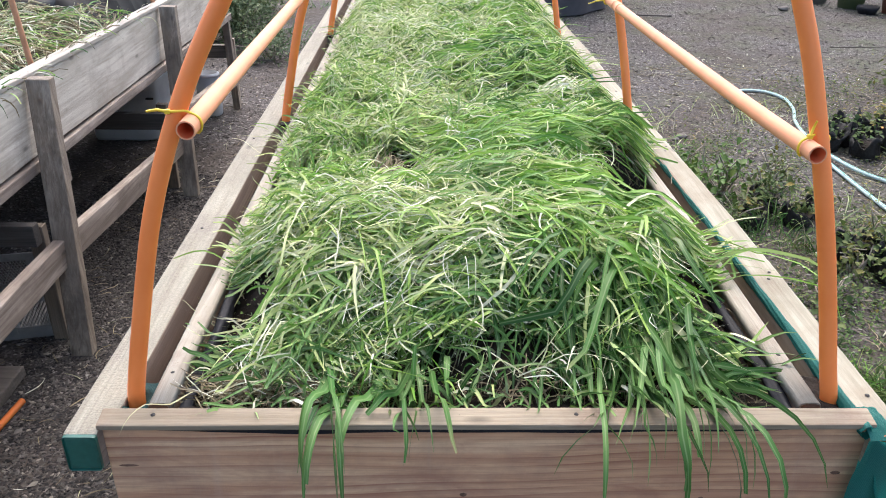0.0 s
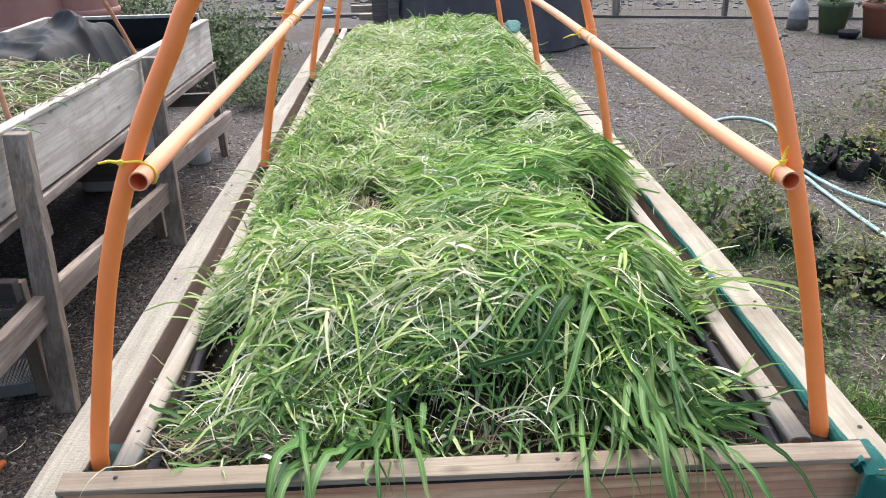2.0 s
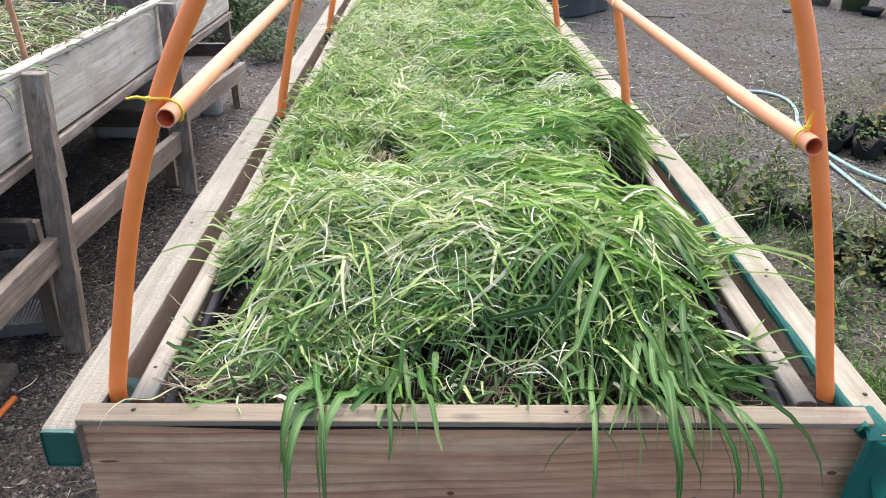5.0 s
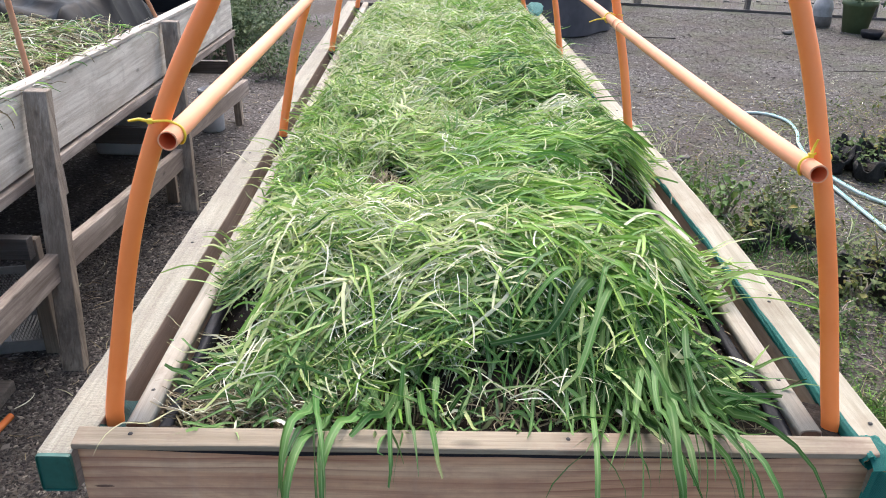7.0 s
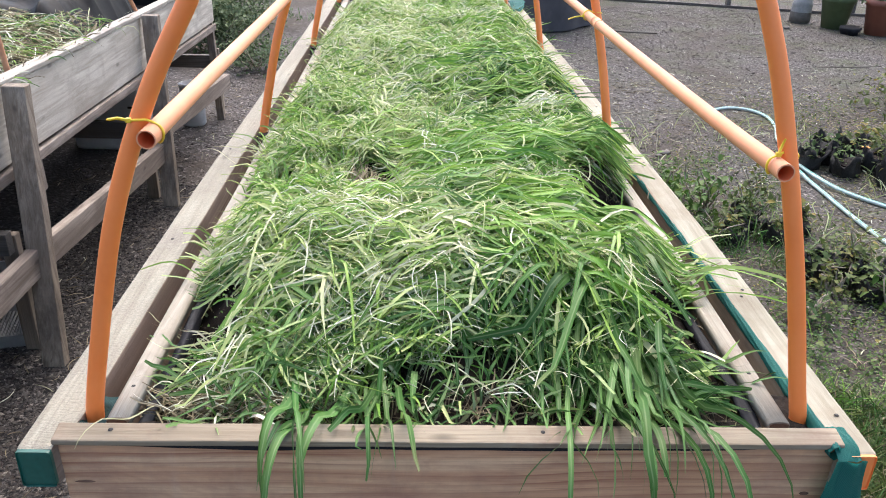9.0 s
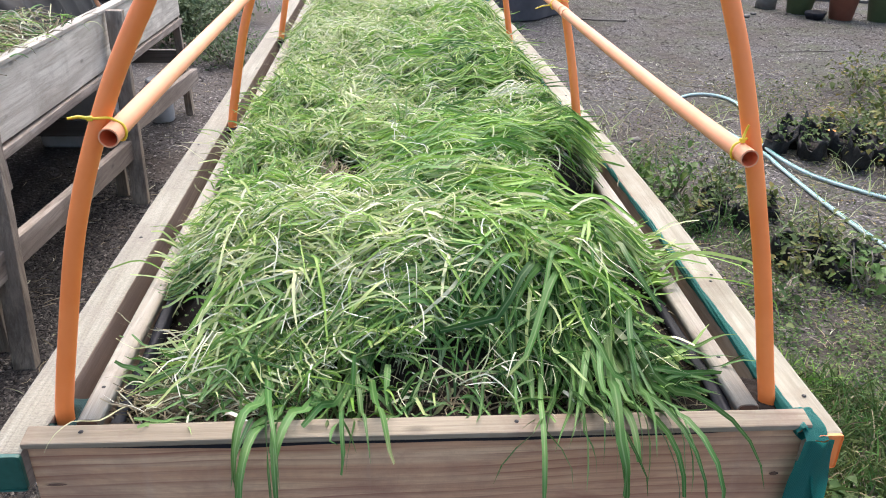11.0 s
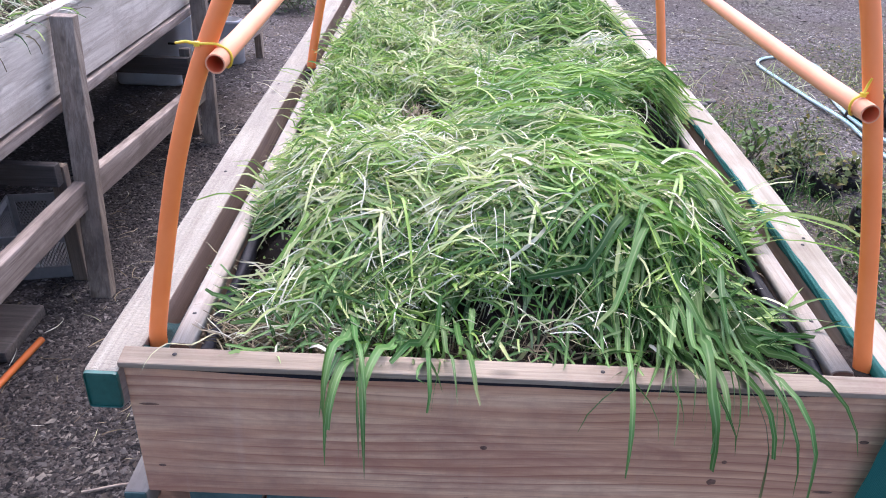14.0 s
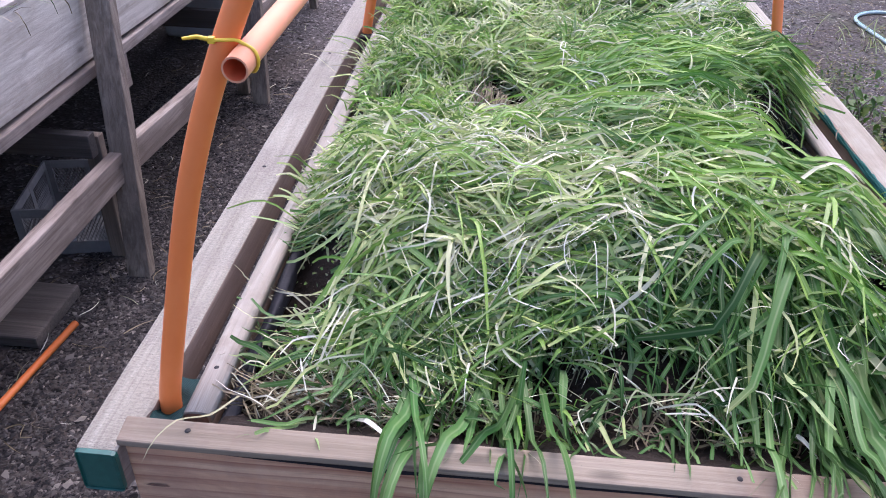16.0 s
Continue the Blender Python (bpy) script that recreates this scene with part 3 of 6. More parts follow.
TIMBERS = {}
for s in (-1, 1):
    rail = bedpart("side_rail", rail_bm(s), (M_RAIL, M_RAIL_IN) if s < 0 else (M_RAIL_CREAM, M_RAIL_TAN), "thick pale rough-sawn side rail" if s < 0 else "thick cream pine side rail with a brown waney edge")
    TIMBERS["rail", s] = rail
    if s < 0:
        e = part("end_paint", plank(-0.688, -0.6335, -0.017, -0.0125, 0.808, 0.878, 0.006, 0.001, 4), M_GREEN, rail, "dark green painted end")
    else:
        e = part("end_paint", plank(0.640, 0.688, -0.017, -0.0125, 0.808, 0.878, 0.006, 0.001, 4), M_ORANGE, rail, "orange painted end")
    bedpart("side_board", drawn_in(plank(*sorted((s * 0.572, s * 0.542)), 0.05, Y_END - 0.045, 0.60, 0.868, 0.003, 0.002, 60, seed=s)), M_INNER, "brown pine side board")
    strip = bedpart("edge_strip", drawn_in(half_round(s * 0.556, 0.039, 0.058, Y_END - 0.03, 0.868, 0.018, s * 4.0)), M_STRIP, "rounded pale edge strip with nail holes")
    TIMBERS["strip", s] = strip
    end = bmesh.new()
    ring = [end.verts.new((s * 0.556 - math.cos(math.pi * k / 8) * 0.0175, 0.0565, 0.8685 + 0.0160 * math.sin(math.pi * k / 8) ** 0.3)) for k in range(9)]
    end.faces.new(ring)
    part("end_grain", end, M_ENDGRAIN, strip, "brown end grain")
    low = bedpart("lower_rail", drawn_in(plank(*sorted((s * 0.675, s * 0.632)), -0.005, Y_END, 0.50, 0.60, 0.005, 0.002, 60, seed=s + 9)), M_PINE_Y)
    part("end_paint", plank(*sorted((s * 0.673, s * 0.634)), -0.0085, -0.0035, 0.502, 0.598, 0.004, 0, 0), M_TEAL, low, "blue-green painted end")
    for foot in HOOP_FEET:
        hy = foot[1] if s < 0 else foot[3]
        off = 0 if s < 0 else side_in(hy)
        p = bedpart("post", plank(*sorted((s * 0.614 + off, s * 0.580 + off)), hy - 0.042, hy + 0.055, GZ, 0.858, 0.004, 0, 3), M_GREY_Z)
        if hy > 1:
            part("post_top", plank(*sorted((s * 0.615 + off, s * 0.579 + off)), hy - 0.043, hy + 0.056, 0.8585, 0.870, 0.003, 0, 0), M_WETWOOD, p, "dark damp post top")


def wrap(u, v):
    """Mesh cloth stuffed round the foot of the hoop."""
    x, y = -0.618 + 0.042 * u, 0.035 + 0.115 * v
    r = math.hypot(x + 0.602, y - 0.087)
    z = 0.874 + 0.005 * noise.noise(Vector((x * 40, y * 40, 1))) - 0.012 * max(0, 1 - abs(r - 0.014) / 0.012) - 0.02 * max(0, v - 0.85) / 0.15
    return (x, y, z)


bedpart("mesh_wrap", grid(0, 1, 0, 1, 14, 36, wrap), M_NETDARK, "dark blue-green mesh stuffed round the hoop foot")
bedpart("packed_soil", grid(0.574, 0.617, 0.036, 0.19, 10, 36, lambda x, y: (x, y, 0.872 + 0.006 * noise.noise(Vector((x * 60, y * 60, 0))) - 0.03 * max(0, y - 0.15) / 0.04)), M_SOIL, "dark soil packed round the hoop foot")
bedpart("bearer", plank(-0.630, 0.630, 0.004, 0.05, 0.40, 0.554, 0.004, 0.0015, 16, seed=2), M_FLATSAWN, "pine cross bearer")
bedpart("bearer", plank(-0.630, 0.550, Y_END - 0.06, Y_END - 0.015, 0.40, 0.554, 0.004, 0.0015, 16), M_BOARD)
for i in range(8):
    x = -0.566 + 0.1402 * i
    sl = bedpart("floor_slat", plank(x, x + 0.134, 0.020, Y_END - 0.02, 0.556, 0.590, 0.004, 0.001, 4, seed=i), M_INNER)
    part("end_paint", plank(x + 0.001, x + 0.133, 0.0145, 0.0195, 0.557, 0.589, 0.003, 0.0, 0), M_GREY_X if i == 2 else M_TEAL, sl, "bare dark slat end" if i == 2 else "blue-green painted slat end")


def liner_roll(side):
    """Folded-over edge of the black plastic, lying against the inside of the strip."""
    def f(u, y):
        a = (0.05 + 0.75 * u) * 2 * math.pi
        r = 0.0115 + 0.006 * noise.noise(Vector((math.cos(a), math.sin(a) + side, y * 7))) + 0.003 * noise.noise(Vector((a * 2, side * 3, y * 28)))
        x = 0.525 + 0.006 * noise.noise(Vector((side * 5, y * 2.2, 0))) + r * math.cos(a)
        return (side * x + (side_in(y) if side > 0 else 0), y, 0.852 + 0.008 * noise.noise(Vector((side, y * 3, 2))) + r * math.sin(a))
    return f


for s in (-1, 1):
    bedpart("liner", grid(0, 1, 0.05, Y_END - 0.05, 14, 160, liner_roll(s)), M_BLACK, "crumpled black plastic liner edge", True)
bedpart("liner", grid(-0.60, 0.60, 0, 1, 60, 2, lambda x, u: (x, -0.0015 + 0.0015 * noise.noise(Vector((x * 9, 0, 0))), 0.8790 - (1 - u) * max(0.0005, 0.0065 * min(1, (0.56 - abs(x + 0.04)) * 7) + 0.005 * noise.noise(Vector((x * 5, 3, 0)))))), M_BLACK, "thin line of black liner under the cap")

# screws and nail holes in the rails and strips
for x, y, z in ((0.668, 0.085, 0.881), (0.655, 0.50, 0.881), (0.668, 0.53, 0.881), (0.645, 1.32, 0.881), (0.658, 1.36, 0.881), (0.635, 2.0, 0.881), (-0.66, 0.75, 0.881), (-0.665, 1.42, 0.881),
                (-0.556, 0.145, 0.8862), (-0.556, 0.62, 0.8862), (0.556, 0.20, 0.8862), (0.556, 0.55, 0.8862), (-0.55, 0.018, 0.8945), (0.5, 0.018, 0.8945), (0.145, 0.018, 0.8945)):
    bm = lathe([(0.0001, 0.0012), (0.0030, 0.0012), (0.0042, 0.0)], 10)
    bmesh.ops.translate(bm, verts=bm.verts, vec=(x, y, z))
    side = -1 if x < 0 else 1
    host = front_cap if z > 0.89 else TIMBERS["rail" if z < 0.882 else "strip", side]
    part("screw", bm, M_IRON, host, "dark countersunk screw", True)


# ---- soil and cut grass in the bed ----
def smooth01(t):
    t = np.clip(t, 0, 1)
    return t * t * (3 - 2 * t)


def lumps(x, y):
    return (0.5 * np.sin(5.3 * x + 1.7 * np.sin(3.1 * y)) + 0.5 * np.sin(6.1 * y + 2.2 * np.sin(4.3 * x + 0.5)) + 0.35 * np.sin(13 * x + 9 * y) * np.sin(11 * y - 5 * x))


def clods(x, y):
    """Handful-sized unevenness."""
    u, v = x + 0.03 * np.sin(17 * y + 1), y + 0.03 * np.sin(19 * x + 2)
    return np.sin(31 * u + 12 * v) * np.sin(27 * v - 9 * u + 1.3) + 0.6 * np.sin(47 * v + 21 * u + 0.7) * np.sin(43 * u - 17 * v)


def heap(x, y):
    """Top of the heap of cut grass."""
    ex = smooth01(np.where(x < 0, (0.56 + x) / 0.16, (0.545 - 0.021 * np.maximum(0, y - 0.8) - x) / (0.15 + 0.07 * smooth01((0.6 - y) / 0.2) - 0.08 * smooth01((y - 1.0) / 0.15))))
    ey = (0.16 * smooth01((y - 0.04) / 0.15) + 0.84 * smooth01((y - 0.14 + 0.04 * np.sin(9 * x + 1)) / 0.31)) * smooth01((4.55 - y) / 0.35)
    h = 0.862 + 0.105 * ex * ey + (0.026 * lumps(x, y) + 0.017 * clods(x, y)) * ex * ey
    h = h + 0.035 * np.exp(-((x - 0.14) / 0.28) ** 2 - ((y - 0.48) / 0.17) ** 2) - 0.02 * np.exp(-((x + 0.2) / 0.3) ** 2 - ((y - 0.17) / 0.12) ** 2)
    h = h - 0.035 * np.exp(-((x + 0.25) / 0.25) ** 2 - ((y - 0.95) / 0.18) ** 2)
    h = h - 0.12 * smooth01(1.9 - 1.5 * (((x - 0.465) / 0.095) ** 2 + ((y - 0.925 - 0.01 * np.sin(30 * x)) / 0.145) ** 2))
    h = h - 0.05 * smooth01((x - 0.27) / 0.12) * np.exp(-((y - 0.76) / 0.11) ** 2)
    h = h - 0.06 * np.exp(-((x + 0.47) / 0.07) ** 2 - ((y - 0.38) / 0.10) ** 2)
    h = h - 0.05 * np.exp(-((x - 0.25) / 0.15) ** 2 - ((y - 1.75) / 0.06) ** 2)
    h = h - 0.05 * np.exp(-((x + 0.15) / 0.20) ** 2 - ((y - 1.60) / 0.06) ** 2)
    h = h - 0.035 * smooth01((y - 3.4) / 0.6)
    return h


def soil_height(x, y):
    z = float(heap(np.float64(x), np.float64(y))) - 0.035 + 0.014 * noise.noise(Vector((x * 22, y * 22, 0))) + 0.007 * noise.noise(Vector((x * 60, y * 60, 3)))
    lip = 0.884 + 0.008 * noise.noise(Vector((x * 30, y * 30, 7)))
    k = min(1, max(0, (0.13 - y) / 0.09))
    return (x + (side_in(y) if x > 0.3 else 0), y, max(z, lip * k + z * (1 - k)))


soil = part("soil", grid(-0.525, 0.525, 0.0335, Y_END - 0.05, 90, 460, soil_height), M_SOIL)
tagged(soil, "dark damp soil filling the planter", "soil", kind="stuff")


def support(x, y):
    """What a blade can lie on: the heap, the rails and caps, nothing beyond them."""
    inside = (np.abs(x) < 0.54) & (y > 0.045) & (y < Y_END)
    rim = (np.abs(x) < 0.695) & (y > -0.012) & (y < Y_END + 0.04) & ~inside
    return np.where(inside, heap(x, y), np.where(rim, 0.893, -5.0))


def blades(name, mat, root_x, root_y, azim, length, width, lift, droop, layer, curl, steps=7, ground_fn=support, sink=0.02, stand=False, cut=0.55, kinky=0.45, late=1):
    """Grass blades that rise, bend over and come to lie on what is under them. Arrays, one entry a blade. cut: share with blunt ends."""
    n = len(root_x)
    base_z = np.maximum(ground_fn(root_x, root_y), -1)
    p = np.stack([root_x, root_y, base_z - sink + layer * 0.5], 1)
    el, az = lift.copy(), azim.copy()
    ds = length / steps
    arch = length * (np.clip(lift, 0, 1.6) * (0.42 if stand else 0.07) + (0 if stand else 1) * 0.10 * rng.random(n) ** 5)
    spine = [p.copy()]
    kink = np.where(rng.random(n) < kinky, rng.integers(late, steps, n), -1)
    wave = rng.uniform(0, 6.28, n)
    for k in range(steps):
        t = (k + 1) / steps
        d = np.stack([np.cos(el) * np.cos(az), np.cos(el) * np.sin(az), np.sin(el)], 1)
        q = p + d * ds[:, None]
        floor = ground_fn(q[:, 0], q[:, 1])
        free = floor < -1
        if stand:
            q[:, 2] = np.where(free, q[:, 2], np.maximum(q[:, 2], floor + layer))
            el = el - droop * (1 + 0.25 * k)
        else:
            lying = floor + layer + arch * np.sin(np.pi * t ** 0.8) + 0.003 * np.sin(5 * t + wave) - sink * (1 - t) ** 3
            gap = np.clip(lying - p[:, 2], -0.75 * ds, 0.75 * ds)
            q[:, 2] = np.where(free, q[:, 2], p[:, 2] + gap)
            el = np.where(free, el, np.arcsin(np.clip(gap / ds, -0.7, 0.7)) * 0.5)
        el = np.where(free, np.maximum(el - 0.38 - droop, -1.47), np.maximum(el, -1.0))
        az = az + curl + 0.03 * rng.standard_normal(n) + np.where(kink == k, 0.9 * rng.standard_normal(n), 0)
        p = q
        spine.append(p.copy())
    S = np.stack(spine, 1)                                  # n, steps+1, 3
    for _ in range(1):
        S[:, 1:-1] = 0.7 * S[:, 1:-1] + 0.15 * (S[:, :-2] + S[:, 2:])
    T = np.gradient(S, axis=1)
    T /= np.linalg.norm(T, axis=2, keepdims=True) + 1e-9
    up = np.array([0, -0.25, 1.0])[None, None] + 0.42 * rng.standard_normal((n, 1, 3))
    side = np.cross(T, up)
    side /= np.linalg.norm(side, axis=2, keepdims=True) + 1e-9
    nor = np.cross(side, T)
    s = np.linspace(0, 1, steps + 1)
    tw = (0.35 * rng.standard_normal((n, 1)) + rng.standard_normal((n, 1)) * 1.1 * s[None])[:, :, None]
    side, nor = side * np.cos(tw) + nor * np.sin(tw), nor * np.cos(tw) - side * np.sin(tw)
    pointed = np.minimum(1, 0.55 + 2.2 * s) * (1 - s ** 2.6) + 0.04
    blunt = np.minimum(1, 0.72 + 1.6 * s) * (1 - 0.4 * s ** 5)
    prof = np.where(rng.random((n, 1)) < cut, blunt[None], pointed[None])
    w = 0.5 * width[:, None, None] * prof[:, :, None]
    fold = w * (0.10 + 0.40 * rng.random((n, 1, 1)) ** 2)
    V = np.stack([S - side * w, S - nor * fold, S + side * w], 2).reshape(-1, 3)
    uv = np.stack(np.broadcast_arrays(s[None, :, None], np.array([0.0, 0.5, 1.0])[None, None]), -1)
    uv = np.broadcast_to(uv, (n, steps + 1, 3, 2)).reshape(-1, 2)
    base = (np.arange(n) * (steps + 1) * 3)[:, None, None]
    k = np.arange(steps)[None, :, None] * 3
    q0 = base + k
    Q = np.concatenate([np.stack([q0, q0 + 1, q0 + 4, q0 + 3], -1), np.stack([q0 + 1, q0 + 2, q0 + 5, q0 + 4], -1)], 2).reshape(-1, 4)
    return raw_mesh(name, V, Q, mat, uv=uv)


def field(n, x0, x1, y0, y1):
    return rng.uniform(x0, x1, n), rng.uniform(y0, y1, n)


def flow(x, y):
    """Lie of the grass, radians."""
    a = 2.3 * np.sin(1.9 * x + 1.1 * y + 0.6) + 1.4 * np.sin(2.7 * y - 1.6 * x + 2.0) + 0.7 * np.sin(7.0 * x + 5 * y)
    fr = smooth01((0.62 - y) / 0.35)
    out = -np.pi / 2 + 1.25 * x - 0.1
    return a * (1 - fr) + out * fr


N = rng.standard_normal
grass = thing("cut_grass", "heap of long cut green grass laid over the planter soil", "grass", kind="stuff")


def turf(name, mat, x, y, az, L, W, lift, droop, layer, curl, label="", steps=7, stand=False):
    ob = new(name, blades(name, mat, x, y, az, L, W, lift, droop, layer, curl, steps, stand=stand))
    ob.parent = grass
    return tagged(ob, label, kind="stuff")


HOLLOWS = ((0.06, 0.20, 0.05, 0.03), (0.30, 0.16, 0.05, 0.02), (-0.10, 0.165, 0.08, 0.02), (-0.33, 0.70, 0.03, 0.03), (0.02, 0.62, 0.04, 0.018), (0.455, 0.91, 0.105, 0.155), (-0.475, 0.38, 0.055, 0.10), (0.22, 1.72, 0.14, 0.032), (-0.17, 1.58, 0.08, 0.035), (-0.20, 1.04, 0.05, 0.045),
           (0.10, 1.16, 0.07, 0.025), (-0.44, 1.02, 0.05, 0.06), (0.47, 0.42, 0.04, 0.09), (0.30, 2.45, 0.09, 0.04), (-0.18, 2.25, 0.10, 0.035), (0.05, 2.95, 0.12, 0.04), (0.46, 1.9, 0.05, 0.14),
           (-0.46, 1.55, 0.05, 0.08), (-0.30, 1.40, 0.07, 0.025), (0.25, 1.32, 0.08, 0.02))


def hollow(x, y, grow=1.0):
    clear = np.ones(np.shape(x), bool)
    for hx, hy, rx, ry in HOLLOWS:
        clear &= ((x - hx) / (rx * grow)) ** 2 + ((y - hy) / (ry * grow)) ** 2 > 1
    return clear


def tamed(x, y, az, L, share=0.9):
    """Shorten blades that would reach out over the edges of the bed or into a hollow."""
    n = len(x)
    tip_y, tip_x = y + 0.95 * L * np.sin(az), x + 0.9 * L * np.cos(az)
    k = np.ones(n)
    k = np.where(tip_y < 0.10, np.clip((y - 0.09) / (0.95 * L * np.abs(np.sin(az)) + 1e-6), 0.1, 1), k)
    edge = np.where((x > 0) & (y < 0.42), 0.475, 0.54)
    over = (np.abs(tip_x) > edge) & (rng.random(n) < share)
    k = np.where(over, np.minimum(k, np.clip((edge - np.abs(x)) / (0.9 * L * np.abs(np.cos(az)) + 1e-6), 0.15, 1)), k)
    careful = rng.random(n) < 0.975
    for u in (1.0, 0.85, 0.7, 0.55, 0.4, 0.27, 0.15):
        into = careful & ~hollow(x + u * L * np.cos(az), y + u * L * np.sin(az), 1.15)
        k = np.where(into, np.minimum(k, u - 0.12), k)
    return L * k


# under layer, everywhere: coloured darker so the gaps in the heap read as shade
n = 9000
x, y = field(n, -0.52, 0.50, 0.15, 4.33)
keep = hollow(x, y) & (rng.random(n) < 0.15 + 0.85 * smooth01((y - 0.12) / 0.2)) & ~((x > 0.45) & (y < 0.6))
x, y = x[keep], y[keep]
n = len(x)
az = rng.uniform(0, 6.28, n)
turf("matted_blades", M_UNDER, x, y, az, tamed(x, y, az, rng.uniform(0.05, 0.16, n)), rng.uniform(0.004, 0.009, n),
     rng.uniform(0.0, 0.55, n), rng.uniform(0.12, 0.35, n), rng.uniform(-0.022, -0.004, n), 0.09 * N(n), "matted grass, coloured dark for the shade in the gaps")


def tufts(count, region, per, lie, fan, lengths, widths, lifts, rises, mats, seed_label, share=0.97, stand=False, spread=0.03):
    """Handfuls of blades, each lying its own way."""
    got = {m.name: [] for m in mats}
    x0, x1, y0, y1 = region
    for c in range(count):
        cx, cy = rng.uniform(x0, x1), rng.uniform(y0, y1)
        if not hollow(np.float64(cx), np.float64(cy), 1.1):
            continue
        n = max(2, int((1.0 if cy < 0.45 else 1.25) * per * rng.uniform(0.6, 1.4)))
        a0 = lie(cx, cy)
        along, across = (spread if stand else 0.05) * N(n), spread * N(n)
        x = np.clip(cx + along * math.cos(a0) - across * math.sin(a0), -0.52, 0.49)
        y = np.clip(cy + along * math.sin(a0) + across * math.cos(a0), 0.15, 4.3)
        x = np.where(y < 0.42, np.minimum(x, 0.44), x)
        az = a0 + rng.uniform(*fan) * N(n)
        lm = rng.uniform(0.8, 1.25)
        L = tamed(x, y, az, lm * rng.uniform(*lengths, n), share)
        up = rng.uniform(*rises)
        m = mats[int(rng.integers(len(mats)))]
        got[m.name].append((x, y, az, L, (1.08 if cy < 0.45 else 0.80) * rng.uniform(*widths, n), rng.uniform(*lifts, n), rng.uniform(0.06, 0.24, n), up + rng.uniform(-0.008, 0.012, n), 0.015 * N() + 0.03 * N(n)))
    for m in mats:
        rows = got[m.name]
        got[m.name] = []
        if rows:
            turf("tufts", m, *[np.concatenate(c) for c in zip(*rows)], label=seed_label, stand=stand)


def towards(aim, loose):
    return lambda cx, cy: aim + loose * float(N())


def wander(cx, cy):
    return float(flow(np.float64(cx), np.float64(cy))) + 0.7 * float(N())


def crosswise(cx, cy):
    return (0.0 if rng.random() < 0.6 else math.pi) + 0.35 * float(N())


def anyhow(cx, cy):
    return float(rng.uniform(0, 6.28))


def downhill(cx, cy):
    """Down the front slope, parting to both sides."""
    return -math.pi / 2 + max(-1.1, min(0.6, 2.6 * (cx + 0.10))) + 0.75 * float(N())


MIXED, TIGHT = (0.15, 0.70), (0.08, 0.28)
# far half: pale fluffy grass on one side, greener on the other
tufts(230, (-0.51, 0.49, 2.3, 4.4), 22, wander, MIXED, (0.08, 0.20), (0.004, 0.009), (0.05, 0.8), (-0.012, 0.045), [M_GRASS, M_GRASS_BRIGHT, M_GRASS_PALE, M_GRASS_PALE], "handfuls of cut grass farther along", 0.9)
tufts(170, (-0.52, 0.0, 1.5, 4.3), 16, anyhow, MIXED, (0.05, 0.15), (0.003, 0.008), (0.05, 0.9), (0.01, 0.05), [M_GRASS_PALE, M_GRASS, M_GRASS], "wilted pale handfuls", 0.9)
tufts(90, (-0.02, 0.46, 1.95, 3.9), 16, towards(0.3, 0.8), MIXED, (0.10, 0.24), (0.005, 0.010), (0.05, 0.7), (0.0, 0.04), [M_GRASS_BRIGHT, M_GRASS, M_GRASS_SAGE, M_GRASS_BRIGHT], "greener handfuls farther along", 0.9)
tufts(60, (-0.15, 0.44, 1.72, 2.35), 24, towards(0.25, 0.35), TIGHT, (0.14, 0.30), (0.005, 0.011), (0.05, 0.6), (0.0, 0.04), [M_GRASS_BRIGHT, M_GRASS_DARK, M_GRASS], "greener blades combed one way", 0.9)
# middle: mixed handfuls, a bright band combed across, fresh short tufts along the edge
tufts(130, (-0.51, 0.48, 0.55, 1.8), 24, wander, MIXED, (0.08, 0.22), (0.004, 0.010), (0.0, 0.5), (-0.012, 0.035), [M_GRASS, M_GRASS_BRIGHT, M_GRASS, M_GRASS_SAGE], "handfuls of cut grass", 0.95)
tufts(94, (-0.24, 0.26, 0.62, 1.22), 17, towards(-0.20, 0.34), (0.08, 0.45), (0.10, 0.34), (0.004, 0.011), (0.0, 0.6), (-0.01, 0.06), [M_GRASS_BRIGHT, M_GRASS_BRIGHT, M_GRASS, M_GRASS_SAGE, M_GRASS_BRIGHT], "bright green blades combed one way", 0.9)
tufts(60, (0.0, 0.44, 1.02, 1.52), 18, towards(0.05, 0.35), TIGHT, (0.12, 0.28), (0.005, 0.011), (0.05, 0.5), (0.0, 0.045), [M_GRASS_BRIGHT, M_GRASS, M_GRASS_SAGE], "green blades combed across", 0.9)
tufts(150, (-0.52, -0.20, 0.58, 1.65), 15, anyhow, (0.8, 1.8), (0.05, 0.11), (0.004, 0.0085), (0.35, 1.25), (0.0, 0.03), [M_GRASS, M_GRASS_BRIGHT, M_GRASS, M_GRASS_PALE], "short fresh tufts", 0.9, True, 0.016)
tufts(90, (-0.50, 0.05, 1.05, 1.75), 14, anyhow, MIXED, (0.06, 0.16), (0.003, 0.008), (0.0, 0.8), (0.015, 0.05), [M_GRASS_PALE, M_GRASS], "wilted pale handfuls", 0.9)
